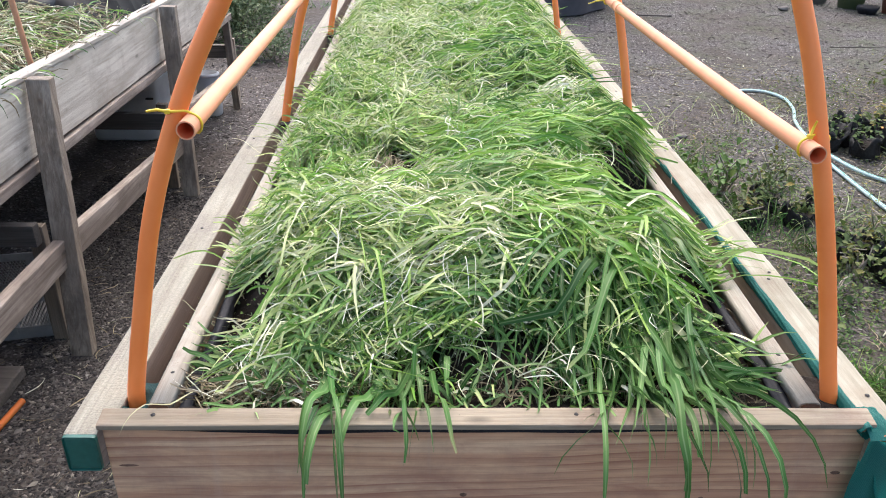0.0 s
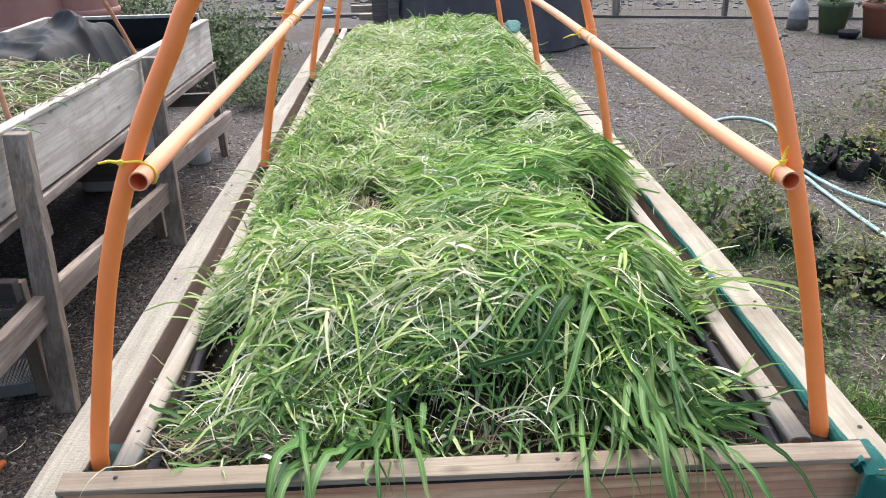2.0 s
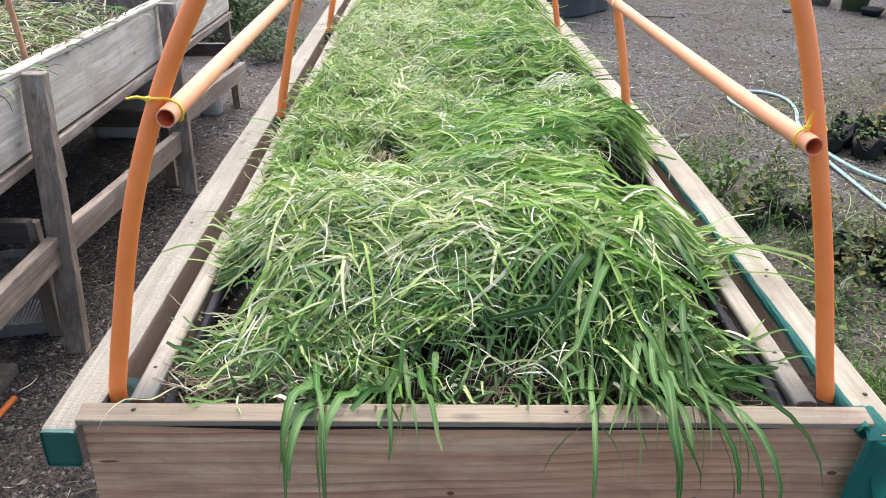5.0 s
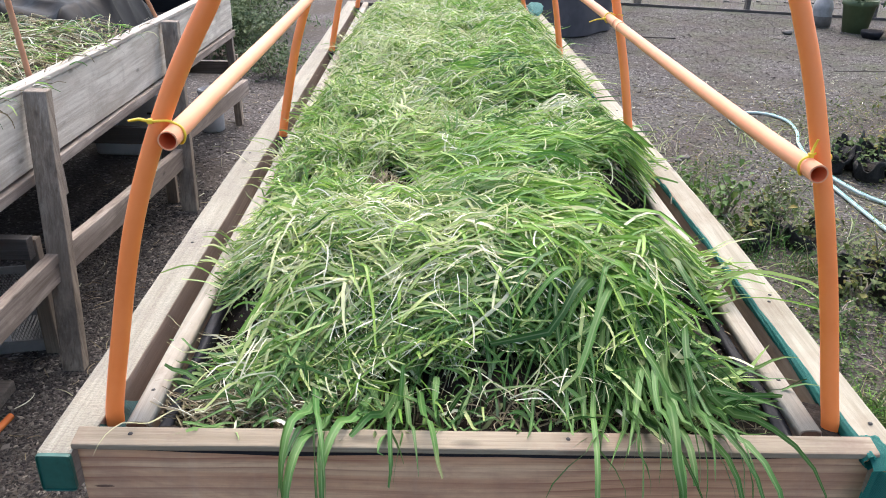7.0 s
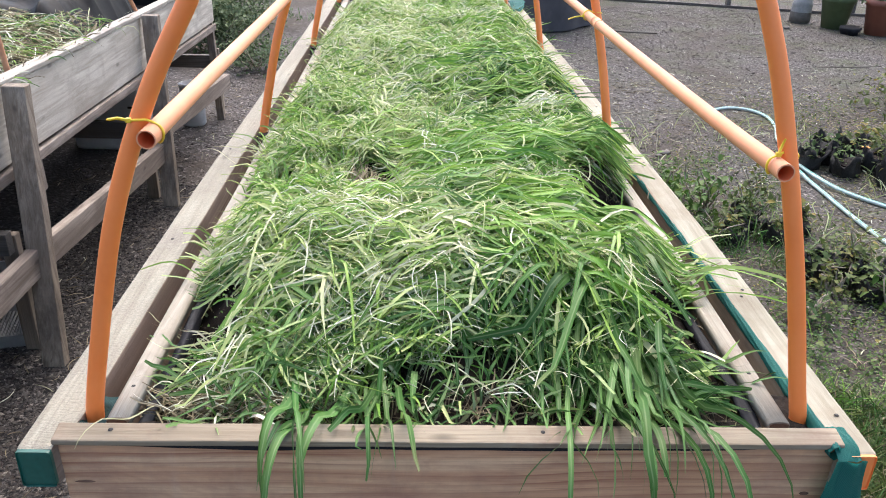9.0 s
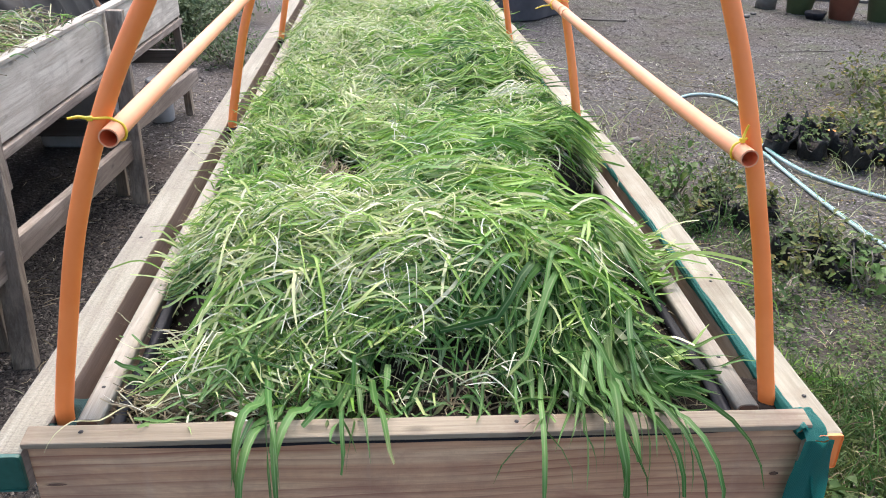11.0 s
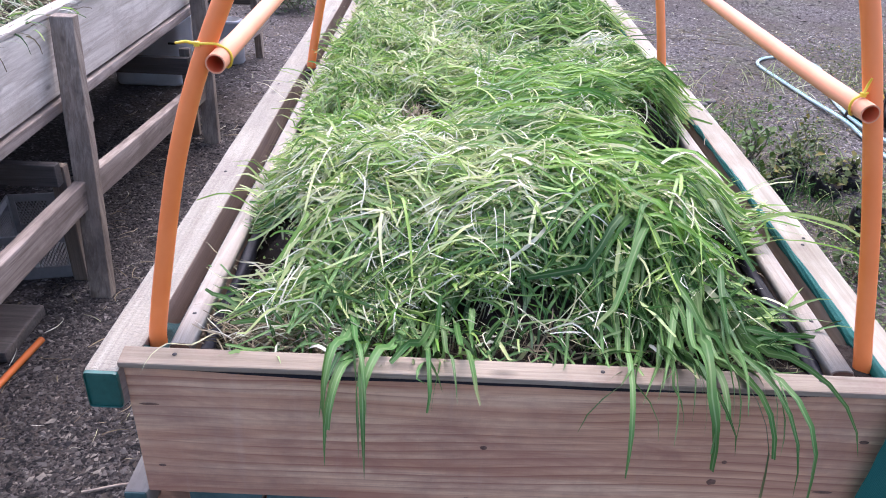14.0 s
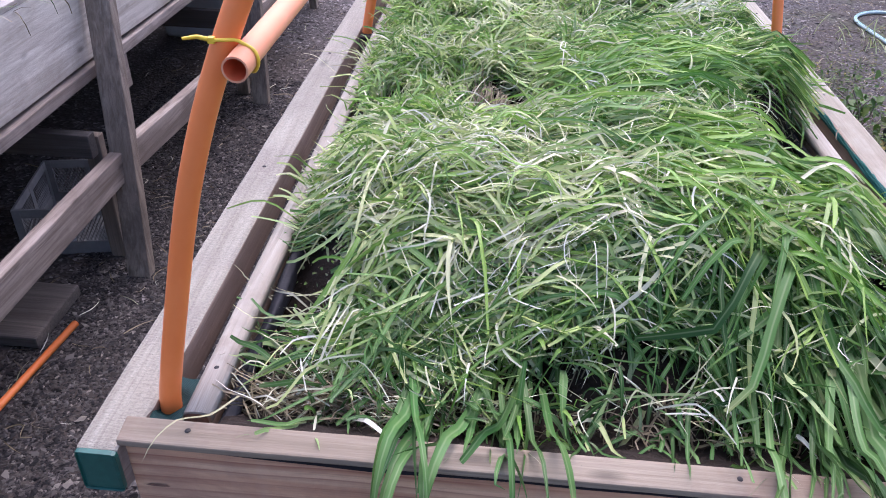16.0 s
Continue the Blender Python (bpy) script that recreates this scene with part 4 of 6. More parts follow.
# front: a pale crosswise tangle on the crest, dull blades tumbling down the slope, long wide blades fanned over the corner
tufts(110, (-0.44, 0.30, 0.36, 0.66), 16, crosswise, TIGHT, (0.09, 0.24), (0.004, 0.010), (0.0, 0.4), (-0.01, 0.04), [M_GRASS, M_GRASS_SAGE, M_GRASS, M_GRASS_PALE], "wilting grass laid across", 0.95)
tufts(105, (-0.42, 0.36, 0.34, 0.80), 10, lambda a, b: crosswise(a, b) + 0.35 * float(N()), MIXED, (0.07, 0.20), (0.003, 0.009), (0.0, 0.7), (0.025, 0.065), [M_GRASS_PALE, M_GRASS_PALE, M_GRASS], "pale yellow wilted patch", 0.95)
tufts(44, (0.02, 0.42, 0.44, 0.72), 13, towards(-0.15, 0.4), MIXED, (0.13, 0.30), (0.005, 0.012), (0.0, 0.6), (0.02, 0.06), [M_GRASS, M_GRASS_BRIGHT, M_GRASS_BRIGHT], "green blades laid across the crest", 0.9)
tufts(18, (-0.46, 0.16, 0.22, 0.42), 10, downhill, MIXED, (0.08, 0.22), (0.004, 0.009), (0.0, 0.9), (-0.01, 0.05), [M_GRASS_SAGE, M_GRASS_SAGE, M_GRASS, M_GRASS_SAGE], "dull blades tumbling towards the end board", 0.95)
tufts(88, (-0.46, 0.24, 0.20, 0.45), 10, crosswise, MIXED, (0.08, 0.22), (0.003, 0.008), (0.0, 0.9), (-0.01, 0.055), [M_GRASS_SAGE, M_GRASS_SAGE, M_GRASS], "blades laid across near the end board", 0.95)
tufts(58, (-0.46, 0.10, 0.18, 0.42), 8, anyhow, MIXED, (0.06, 0.17), (0.003, 0.009), (0.0, 0.9), (0.0, 0.045), [M_GRASS_SAGE, M_GRASS, M_GRASS_PALE], "tangled blades towards the end board", 0.95)
tufts(54, (0.10, 0.43, 0.17, 0.46), 9, anyhow, MIXED, (0.06, 0.17), (0.004, 0.009), (0.0, 0.9), (-0.02, 0.015), [M_GRASS_DARK], "dark tangled blades towards the end board", 0.95)
tufts(20, (0.14, 0.39, 0.29, 0.45), 5, lambda a, b: -1.90 + 2.4 * (a - 0.25) + 0.28 * float(N()), (0.25, 0.5), (0.16, 0.36), (0.007, 0.017), (0.0, 0.8), (0.0, 0.075), [M_GRASS_DARK], "long wide blades fanned over the corner", 0.9)
tufts(9, (0.22, 0.42, 0.40, 0.58), 5, lambda a, b: -1.15 + 0.5 * float(N()), MIXED, (0.14, 0.28), (0.005, 0.013), (0.0, 0.6), (0.02, 0.07), [M_GRASS_SAGE, M_GRASS_DARK, M_GRASS_BRIGHT], "long blades lying towards the side strip", 0.9)
# strays
tufts(14, (-0.51, -0.44, 0.25, 2.4), 5, towards(math.pi, 0.7), MIXED, (0.06, 0.13), (0.004, 0.007), (0.1, 0.7), (0.0, 0.02), [M_GRASS, M_GRASS_PALE], "blades straying over the side strip", 0.0)
tufts(10, (0.44, 0.48, 0.65, 2.4), 5, towards(0.0, 0.7), MIXED, (0.07, 0.16), (0.005, 0.009), (0.1, 0.7), (0.0, 0.02), [M_GRASS_BRIGHT, M_GRASS], "blades straying over the side strip", 0.0)
tufts(190, (-0.49, 0.47, 0.36, 2.8), 4, anyhow, MIXED, (0.06, 0.20), (0.003, 0.008), (0.0, 0.9), (0.015, 0.055), [M_GRASS, M_GRASS_PALE, M_GRASS_BRIGHT, M_GRASS_SAGE], "stray blades lying across the heap", 0.95)
tufts(22, (0.47, 0.52, 0.62, 1.15), 9, anyhow, MIXED, (0.04, 0.12), (0.003, 0.007), (0.2, 0.9), (0.0, 0.03), [M_DRY, M_GRASS, M_STRAW], "dry tufts along the edge", 0.8)
# long narrow blades that lie in curves over the front and the middle
for m, n in ((M_GRASS, 110), (M_GRASS_SAGE, 130), (M_GRASS_PALE, 45), (M_GRASS_BRIGHT, 40)):
    x, y = rng.uniform(-0.44, 0.42, n), np.where(rng.random(n) < 0.7, rng.uniform(0.22, 0.62, n), rng.uniform(0.6, 1.8, n))
    az = rng.uniform(0, 6.28, n)
    turf("curved_blades", m, x, y, az, tamed(x, y, az, rng.uniform(0.16, 0.34, n), 0.95), rng.uniform(0.003, 0.008, n),
         rng.uniform(0.1, 0.9, n), rng.uniform(0.06, 0.2, n), rng.uniform(0.02, 0.055, n), 0.10 * N(n), "long blades lying in curves", 11)
# dark blades spilling over the corner of the strip
tufts(12, (0.34, 0.43, 0.13, 0.34), 6, towards(-0.7, 0.5), MIXED, (0.09, 0.19), (0.005, 0.011), (0.05, 0.6), (0.01, 0.04), [M_GRASS_DARK, M_GRASS_DARK, M_GRASS], "dark blades spilling over the corner", 0.3)
# upturned tips
tufts(150, (-0.48, 0.46, 0.30, 2.8), 5, anyhow, MIXED, (0.05, 0.12), (0.003, 0.008), (0.3, 1.0), (0.015, 0.05), [M_GRASS, M_GRASS_BRIGHT, M_GRASS_PALE], "upturned tips of cut blades", 0.9, True, 0.02)
# ragged edges: wilted blades over the side strips
tufts(120, (0.34, 0.47, 1.08, 4.2), 12, towards(0.0, 0.9), MIXED, (0.08, 0.19), (0.003, 0.008), (0.0, 0.7), (0.01, 0.045), [M_GRASS_PALE, M_GRASS, M_GRASS_BRIGHT, M_GRASS_PALE], "wilted blades along the side strip", 0.55)
tufts(70, (-0.52, -0.45, 0.55, 4.2), 7, towards(math.pi, 0.9), MIXED, (0.05, 0.12), (0.003, 0.007), (0.0, 0.8), (0.01, 0.035), [M_GRASS_PALE, M_GRASS, M_GRASS], "wilted blades along the side strip", 0.55)
# blades that cross the side strip next to the hole
tufts(16, (0.36, 0.47, 0.44, 0.84), 6, towards(0.05, 0.45), MIXED, (0.12, 0.24), (0.004, 0.009), (0.05, 0.6), (0.02, 0.05), [M_GRASS, M_GRASS_BRIGHT, M_GRASS_PALE], "blades lying across the side strip", 0.25)
tufts(26, (0.38, 0.50, 0.46, 0.86), 5, anyhow, MIXED, (0.06, 0.16), (0.002, 0.006), (0.0, 0.9), (0.02, 0.05), [M_STRAW, M_GRASS_PALE, M_DRY], "dry and pale blades along the strip", 0.7)
# shoots left standing along the end board
n = 230
x, y = rng.uniform(-0.42, 0.42, n), 0.095 + 0.15 * rng.random(n) ** 1.1
for m, k in ((M_GRASS_DARK, slice(0, 110)), (M_GRASS_SAGE, slice(110, 190)), (M_GRASS_BRIGHT, slice(190, n))):
    c = len(x[k])
    turf("shoots", m, x[k], y[k], rng.uniform(0, 6.28, c), rng.uniform(0.04, 0.12, c), rng.uniform(0.004, 0.009, c),
         rng.uniform(0.5, 1.5, c), rng.uniform(0.02, 0.2, c), rng.uniform(0.0, 0.01, c), 0.05 * N(c), "short shoots left standing", stand=True)
# standing tuft near the far end
n = 70
x, y = 0.08 + 0.09 * N(n), 3.85 + 0.08 * N(n)
turf("standing_blades", M_GRASS_BRIGHT, x, y, rng.uniform(0, 6.28, n), rng.uniform(0.10, 0.24, n), rng.uniform(0.004, 0.008, n),
     rng.uniform(0.7, 1.45, n), rng.uniform(0.03, 0.14, n), rng.uniform(0.0, 0.02, n), 0.03 * N(n), "upright tuft of uncut grass", stand=True)
# bleached stems: most of them straight, some curled
for n, bend, low, high in ((4600, 0.04, 0.04, 0.16), (1300, 0.22, 0.08, 0.22)):
    x, y = np.where(rng.random(n) < 0.55, -0.05 + 0.23 * N(n), rng.uniform(-0.48, 0.48, n)), np.where(rng.random(n) < 0.45, 0.52 + 0.20 * N(n), rng.uniform(0.15, 4.2, n))
    x, y = np.clip(x, -0.46, 0.44), np.maximum(y, 0.14)
    keep = (~((x > 0.12) & (y < 0.44)) | (rng.random(n) < 0.2)) & hollow(x, y, 1.3)
    x, y = x[keep], y[keep]
    n = len(x)
    az = rng.uniform(0, 6.28, n)
    turf("bleached_stems", M_STRAW, x, y, az, tamed(x, y, az, rng.uniform(low, high, n), 1.0), rng.uniform(0.0016, 0.0038, n),
         rng.uniform(0.0, 0.9, n), rng.uniform(0.06, 0.25, n), rng.uniform(0.020, 0.064, n), bend * N(n), "bleached white stems", 9)
# chopped short pieces scattered over the top
for m, n in ((M_GRASS, 900), (M_GRASS_PALE, 700), (M_GRASS_BRIGHT, 500), (M_GRASS_SAGE, 500)):
    x, y = rng.uniform(-0.49, 0.44, n), np.where(rng.random(n) < 0.4, rng.uniform(0.2, 0.9, n), rng.uniform(0.2, 3.2, n))
    keep = hollow(x, y) & ~((x > 0.12) & (y < 0.42))
    x, y = x[keep], y[keep]
    n = len(x)
    az = rng.uniform(0, 6.28, n)
    turf("chopped_pieces", m, x, y, az, tamed(x, y, az, rng.uniform(0.025, 0.07, n), 1.0), rng.uniform(0.003, 0.009, n),
         rng.uniform(0.0, 0.9, n), rng.uniform(0.0, 0.2, n), rng.uniform(0.02, 0.06, n), 0.05 * N(n), "chopped short pieces of grass", 4)
# a pale twist of stems by the far hollow
n = 60
x, y = 0.30 + 0.04 * N(n), 1.62 + 0.02 * N(n)
turf("bleached_stems", M_STRAW, x, y, 0.25 + 0.35 * N(n), rng.uniform(0.10, 0.24, n), rng.uniform(0.003, 0.006, n),
     rng.uniform(0.0, 0.5, n), rng.uniform(0.06, 0.2, n), rng.uniform(0.02, 0.05, n), 0.06 * N(n), "twist of bleached stems", 8)
# a dry brown patch in the cut grass
n = 190
x, y = -0.22 + 0.030 * N(n), 0.95 + 0.05 * N(n)
turf("dry_patch", M_DRY, x, y, 1.4 + 0.30 * N(n), rng.uniform(0.04, 0.12, n), rng.uniform(0.0018, 0.004, n),
     rng.uniform(0.0, 0.5, n), rng.uniform(0.05, 0.2, n), rng.uniform(0.015, 0.045, n), 0.05 * N(n), "patch of dry brown stalks", 6)
# dry stalks at the edges and in the hollows
n = 2600
sx = np.where(rng.random(n) < 0.5, -1, 1)
x = sx * rng.uniform(0.40, 0.53, n)
y = rng.uniform(0.06, 4.3, n)
front_row = rng.random(n) < 0.22
x = np.where(front_row, rng.uniform(-0.5, 0.52, n), x)
y = np.where(front_row, rng.uniform(0.06, 0.20, n), y)
az = rng.uniform(0, 6.28, n)
turf("dry_stalks", M_DRY, x, y, az, tamed(x, y, az, rng.uniform(0.04, 0.12, n), 1.0), rng.uniform(0.0018, 0.0035, n),
     rng.uniform(0.0, 0.5, n), rng.uniform(0.06, 0.25, n), rng.uniform(-0.015, 0.01, n), 0.12 * N(n), "dry brown stalks", 5)
n = 110
x, y = 0.45 + 0.045 * N(n), 1.065 + 0.015 * N(n)
turf("dry_stalks", M_DRY, x, y, rng.uniform(0, 6.28, n), rng.uniform(0.015, 0.045, n), rng.uniform(0.0015, 0.0026, n),
     rng.uniform(0.0, 0.9, n), rng.uniform(0.1, 0.25, n), rng.uniform(-0.01, 0.02, n), 0.2 * N(n), "root mat in a hollow", 6)


# straw in the corner by the end board
for m in (M_STRAW, M_DRY, M_DRY):
    n = 120
    x, y = rng.uniform(-0.52, -0.18, n), rng.uniform(0.06, 0.17, n)
    az = rng.choice([0.0, math.pi], n) + 0.5 * N(n)
    turf("loose_straw", m, x, y, az, tamed(x, y, az, rng.uniform(0.04, 0.13, n), 1.0), rng.uniform(0.0014, 0.0032, n),
         rng.uniform(0.0, 0.3, n), rng.uniform(0.1, 0.2, n), rng.uniform(0.004, 0.02, n), 0.05 * N(n), "dry straw in the corner", 6)


# short blades that lie across the cap
for m, n in ((M_GRASS_SAGE, 30), (M_GRASS, 16), (M_STRAW, 8)):
    x, y = rng.uniform(-0.46, 0.46, n), rng.uniform(0.09, 0.16, n)
    turf("cap_blades", m, x, y, -math.pi / 2 + 0.6 * N(n), rng.uniform(0.05, 0.13, n), rng.uniform(0.003, 0.008, n),
         rng.uniform(0.1, 0.7, n), rng.uniform(0.08, 0.2, n), rng.uniform(0.006, 0.025, n), 0.08 * N(n), "short blades lying across the cap")


# single long blades hanging over the end board and the side rails
def lone_blade(x, y, az, L, W, lift, droop, layer, mat):
    a = np.array
    me = blades("blade", mat, a([x]), a([y]), a([az]), a([L]), a([W]), a([lift]), a([droop]), a([layer]), a([0.015 * random.gauss(0, 1)]), 12, cut=0.25, kinky=0.4, late=8)
    ob = new("blade", me)
    ob.parent = grass


# bunches: x, y, direction, number, least and greatest length, spread of the roots, spread of direction
for cx, cy, aim, num, lmin, lmax, gap, fan in ((-0.252, 0.22, -1.57, 9, 0.26, 0.42, 0.014, 0.10), (-0.20, 0.22, -1.5, 6, 0.20, 0.30, 0.03, 0.25), (-0.12, 0.20, -1.45, 12, 0.18, 0.32, 0.030, 0.32), (0.20, 0.33, -1.62, 5, 0.28, 0.38, 0.03, 0.14),
                                               (0.27, 0.28, -1.62, 15, 0.30, 0.48, 0.030, 0.16), (0.32, 0.28, -1.60, 17, 0.32, 0.50, 0.035, 0.18), (0.36, 0.28, -1.50, 3, 0.46, 0.58, 0.015, 0.06), (0.39, 0.26, -1.52, 4, 0.30, 0.42, 0.02, 0.12), (-0.36, 0.13, -2.3, 2, 0.16, 0.22, 0.02, 0.2), (-0.50, 0.14, -2.0, 1, 0.20, 0.22, 0.01, 0.1), (0.0, 0.12, -1.5, 2, 0.12, 0.20, 0.04, 0.3),
                                               (0.42, 0.15, 0.05, 3, 0.12, 0.18, 0.02, 0.2), (0.42, 0.22, -0.4, 3, 0.10, 0.17, 0.03, 0.25), (0.43, 0.52, -0.1, 4, 0.14, 0.28, 0.06, 0.25),
                                               (-0.47, 0.34, 2.9, 4, 0.08, 0.15, 0.04, 0.3), (-0.46, 0.75, 2.6, 7, 0.07, 0.15, 0.05, 0.4), (0.48, 1.3, 0.1, 8, 0.10, 0.22, 0.06, 0.3), (-0.47, 1.25, 2.9, 8, 0.08, 0.17, 0.06, 0.3), (0.10, 0.50, -0.4, 8, 0.18, 0.32, 0.06, 0.3)):
    for k in range(num):
        lone_blade(cx + random.gauss(0, gap), cy + random.gauss(0, 0.025), aim + random.gauss(0, fan), random.uniform(lmin, lmax), random.uniform(0.007, 0.016) if cy < 0.34 and abs(cx) < 0.41 and cy > 0.18 else random.uniform(0.004, 0.008) if cx > -0.4 else random.uniform(0.002, 0.004),
                   random.uniform(0.05, 0.4), random.uniform(0.02, 0.14), random.uniform(0.006, 0.04), M_HANG if cy < 0.34 and cx > -0.4 else M_STRAY if cx > -0.4 else M_STRAYSTRAW)


# ---- orange hoops, purlins and ties ----
R_PIPE = 0.0145
left_half = [(0.602, 0.80), (0.602, 0.873), (0.595, 0.925), (0.580, 1.005), (0.557, 1.12), (0.538, 1.20), (0.512, 1.284), (0.482, 1.362), (0.447, 1.440), (0.402, 1.523), (0.350, 1.61), (0.20, 1.75), (0.0, 1.81)]
right_half = [(0.602, 0.80), (0.602, 0.866), (0.592, 0.935), (0.580, 1.02), (0.565, 1.115), (0.547, 1.21), (0.526, 1.31), (0.500, 1.42), (0.476, 1.50), (0.446, 1.575), (0.38, 1.66), (0.22, 1.765), (0.0, 1.81)]


def hoop(lx, ly, rx, ry, left_lean, right_lean):
    """A conduit bent over the bed; its legs lean back a little."""
    ob = thing("hoop", "arched orange plastic conduit hoop standing in the bed posts", "hoop", "hoops over the bed", at=(0, ly, 0.80))
    line = [(-x * lx / -0.602, left_lean * max(0, z - 0.87), z - 0.8) for x, z in left_half[:-1]]
    line += [(0.0, (left_lean + right_lean) * 0.48 + (ry - ly) / 2, 1.01)]
    line += [(x - (0.602 - rx) * min(1.0, x / 0.45), right_lean * max(0, z - 0.87) + (ry - ly) * min(1.0, 0.5 + x), z - 0.8) for x, z in reversed(right_half[:-1])]
    part("pipe", rings(bmesh.new(), spline(line, 6), R_PIPE, 18), M_ORANGE, ob, smooth=False)
    return ob


for foot in HOOP_FEET:
    hoop(*foot, 0.13, 0.21)


def purlin(way, seed):
    """A straight pipe through the points of way, slightly bowed, open at its near end."""
    at = Vector(way[0])
    ob = thing("purlin", "straight sun-faded orange conduit tied inside the hoops", "pipe", "purlins", at=at)
    pts = [p - at + Vector((0.002 * math.sin(seed + 0.3 * k), 0, 0.002 * math.sin(seed * 2 + 0.4 * k))) for k, p in enumerate(spline(way, 10))]
    bm = rings(bmesh.new(), pts, R_PIPE, 20, cap=False)
    part("tube", bm, M_PEACH, ob)
    inner = rings(bmesh.new(), pts[:4], R_PIPE - 0.0022, 20, cap=False)
    bmesh.ops.reverse_faces(inner, faces=inner.faces)
    part("bore", inner, M_ORANGE_IN, ob, "reddish inside of the pipe")
    rim = bmesh.new()
    a = [rim.verts.new((pts[0][0] + math.cos(t) * R_PIPE, 0, pts[0][2] + math.sin(t) * R_PIPE)) for t in [2 * math.pi * k / 20 for k in range(20)]]
    b = [rim.verts.new((pts[0][0] + math.cos(t) * (R_PIPE - 0.0022), 0, pts[0][2] + math.sin(t) * (R_PIPE - 0.0022))) for t in [2 * math.pi * k / 20 for k in range(20)]]
    for k in range(20):
        rim.faces.new((a[k], a[(k + 1) % 20], b[(k + 1) % 20], b[k]))
    part("rim", rim, M_PEACH, ob)
    c = min(pts, key=lambda p: abs(p.y - 1.42))
    part("coupling", rings(bmesh.new(), [(c.x, c.y - 0.03, c.z), (c.x, c.y + 0.03, c.z)], R_PIPE + 0.0016, 20), M_PEACH, ob)


purlin([(-0.457, 0.100, 1.351), (-0.458, 1.3, 1.354), (-0.460, 2.8, 1.352), (-0.462, 4.60, 1.345)], 0.3)
purlin([(0.499, 0.128, 1.310), (0.500, 0.85, 1.290), (0.497, 1.74, 1.279), (0.468, 2.75, 1.277), (0.420, 4.55, 1.270)], 1.9)


def cable_tie(side, hx, hy, hz, px, pz, tail_from, tail, behind=False):
    """A tie wrapped round an upright hoop and the level pipe inside it, with its loose tail. side: -1 or 1."""
    ob = thing("cable_tie", "yellow plastic cable tie round two orange pipes", "cable tie", "cable ties", at=(side * hx, hy, hz))
    r = R_PIPE + 0.0022
    at = Vector((side * hx, hy, hz))
    loop_pts = [(side * (hx + r * 0.7), hy - r * 0.75, hz - 0.001), (side * hx, hy - r, hz + 0.001), (side * (hx - r * 0.8), hy - r * 0.7, hz), (side * px, hy - r * 0.9, pz + r),
                (side * (px - r * 0.8), hy - r * 1.1, pz + r * 0.6), (side * (px - r), hy - r * 1.2, pz - r * 0.1), (side * (px - r * 0.5), hy - r * 0.8, pz - r * 0.9), (side * (px + r * 0.6), hy + r * 0.4, pz - r * 0.85),
                (side * hx, hy + r, hz - 0.014), (side * (hx + r), hy + r * 0.3, hz - 0.006), (side * (hx + r * 0.95), hy - r * 0.4, hz - 0.002), (side * (hx + r * 0.7), hy - r * 0.75, hz - 0.001)]
    if behind:
        loop_pts = loop_pts[3:8] + [(side * (hx + r * 0.2), hy + r, hz - 0.012), (side * (hx + r), hy + r * 0.2, hz - 0.004), (side * (hx + r * 0.6), hy + r * 0.8, hz + 0.006), loop_pts[3]]
    part("band", rings(bmesh.new(), [p - at for p in spline(loop_pts, 5)], 0.0021, 7), M_TIE, ob)
    a = Vector(loop_pts[tail_from]) - at
    part("head", plank(a.x - 0.004, a.x + 0.004, a.y - 0.004, a.y + 0.003, a.z - 0.003, a.z + 0.004, 0.001, 0, 0), M_TIE, ob)
    part("tail", rings(bmesh.new(), [a, a + Vector(tail) * 0.5 + Vector((0, 0, 0.003)), a + Vector(tail)], [0.0026, 0.0024, 0.0018], 6), M_TIE, ob, "loose tail of the tie")


def hoop_at(half, z):
    for (xa, za), (xb, zb) in zip(half, half[1:]):
        if za <= z <= zb:
            return xa + (xb - xa) * (z - za) / (zb - za)
    return 0.45


for i, (lx, ly, rx, ry) in enumerate(HOOP_FEET[:3]):
    hx = hoop_at(left_half, 1.368)
    cable_tie(-1, hx, ly + 0.065, 1.370, 0.457, 1.352, 0, (-0.030, -0.006, 0.002))
    pz, px = (1.310, 0.499) if i == 0 else (1.280, 0.497) if i == 1 else (1.276, 0.462)
    hx = hoop_at(right_half, pz + 0.008) - (0.602 - rx)
    cable_tie(1, hx, ry + 0.092, pz + 0.010, px, pz, 0 if i == 0 else 5, (0.006, 0.0, 0.026) if i == 0 else (-0.05, 0.0, -0.012), i == 0)

# ---- teal shade cloth tucked along the right rail and hanging at its corner ----
cloth = thing("shade_cloth", "teal shade cloth tucked along the rail, hanging at the corner", "shade cloth", at=(0.63, 0, GZ))


def clothpart(name, bm, label=""):
    ob = part(name, bm, M_SHADE, cloth, label)
    ob.location = (-0.63, 0, -GZ)


def rolled(u, y):
    a = u * 2 * math.pi
    near = max(0, 1 - max(0, y) / 0.9)
    r = 0.0065 + 0.0055 * near + 0.0035 * noise.noise(Vector((math.cos(a) * 1.4, math.sin(a) * 1.4, y * 16))) + 0.0012 * math.sin(a * 7 + y * 30)
    return (0.6165 + side_in(y) + 0.004 * near + 0.004 * noise.noise(Vector((3, y * 2.3, 0))) + r * math.cos(a) * 0.8, y, 0.878 - 0.006 * (1 - near) + 0.004 * noise.noise(Vector((1, y * 3, 0))) + r * math.sin(a))


clothpart("tucked_roll", grid(0, 1, -0.012, 4.3, 28, 260, rolled), "thin roll of cloth along the rail")


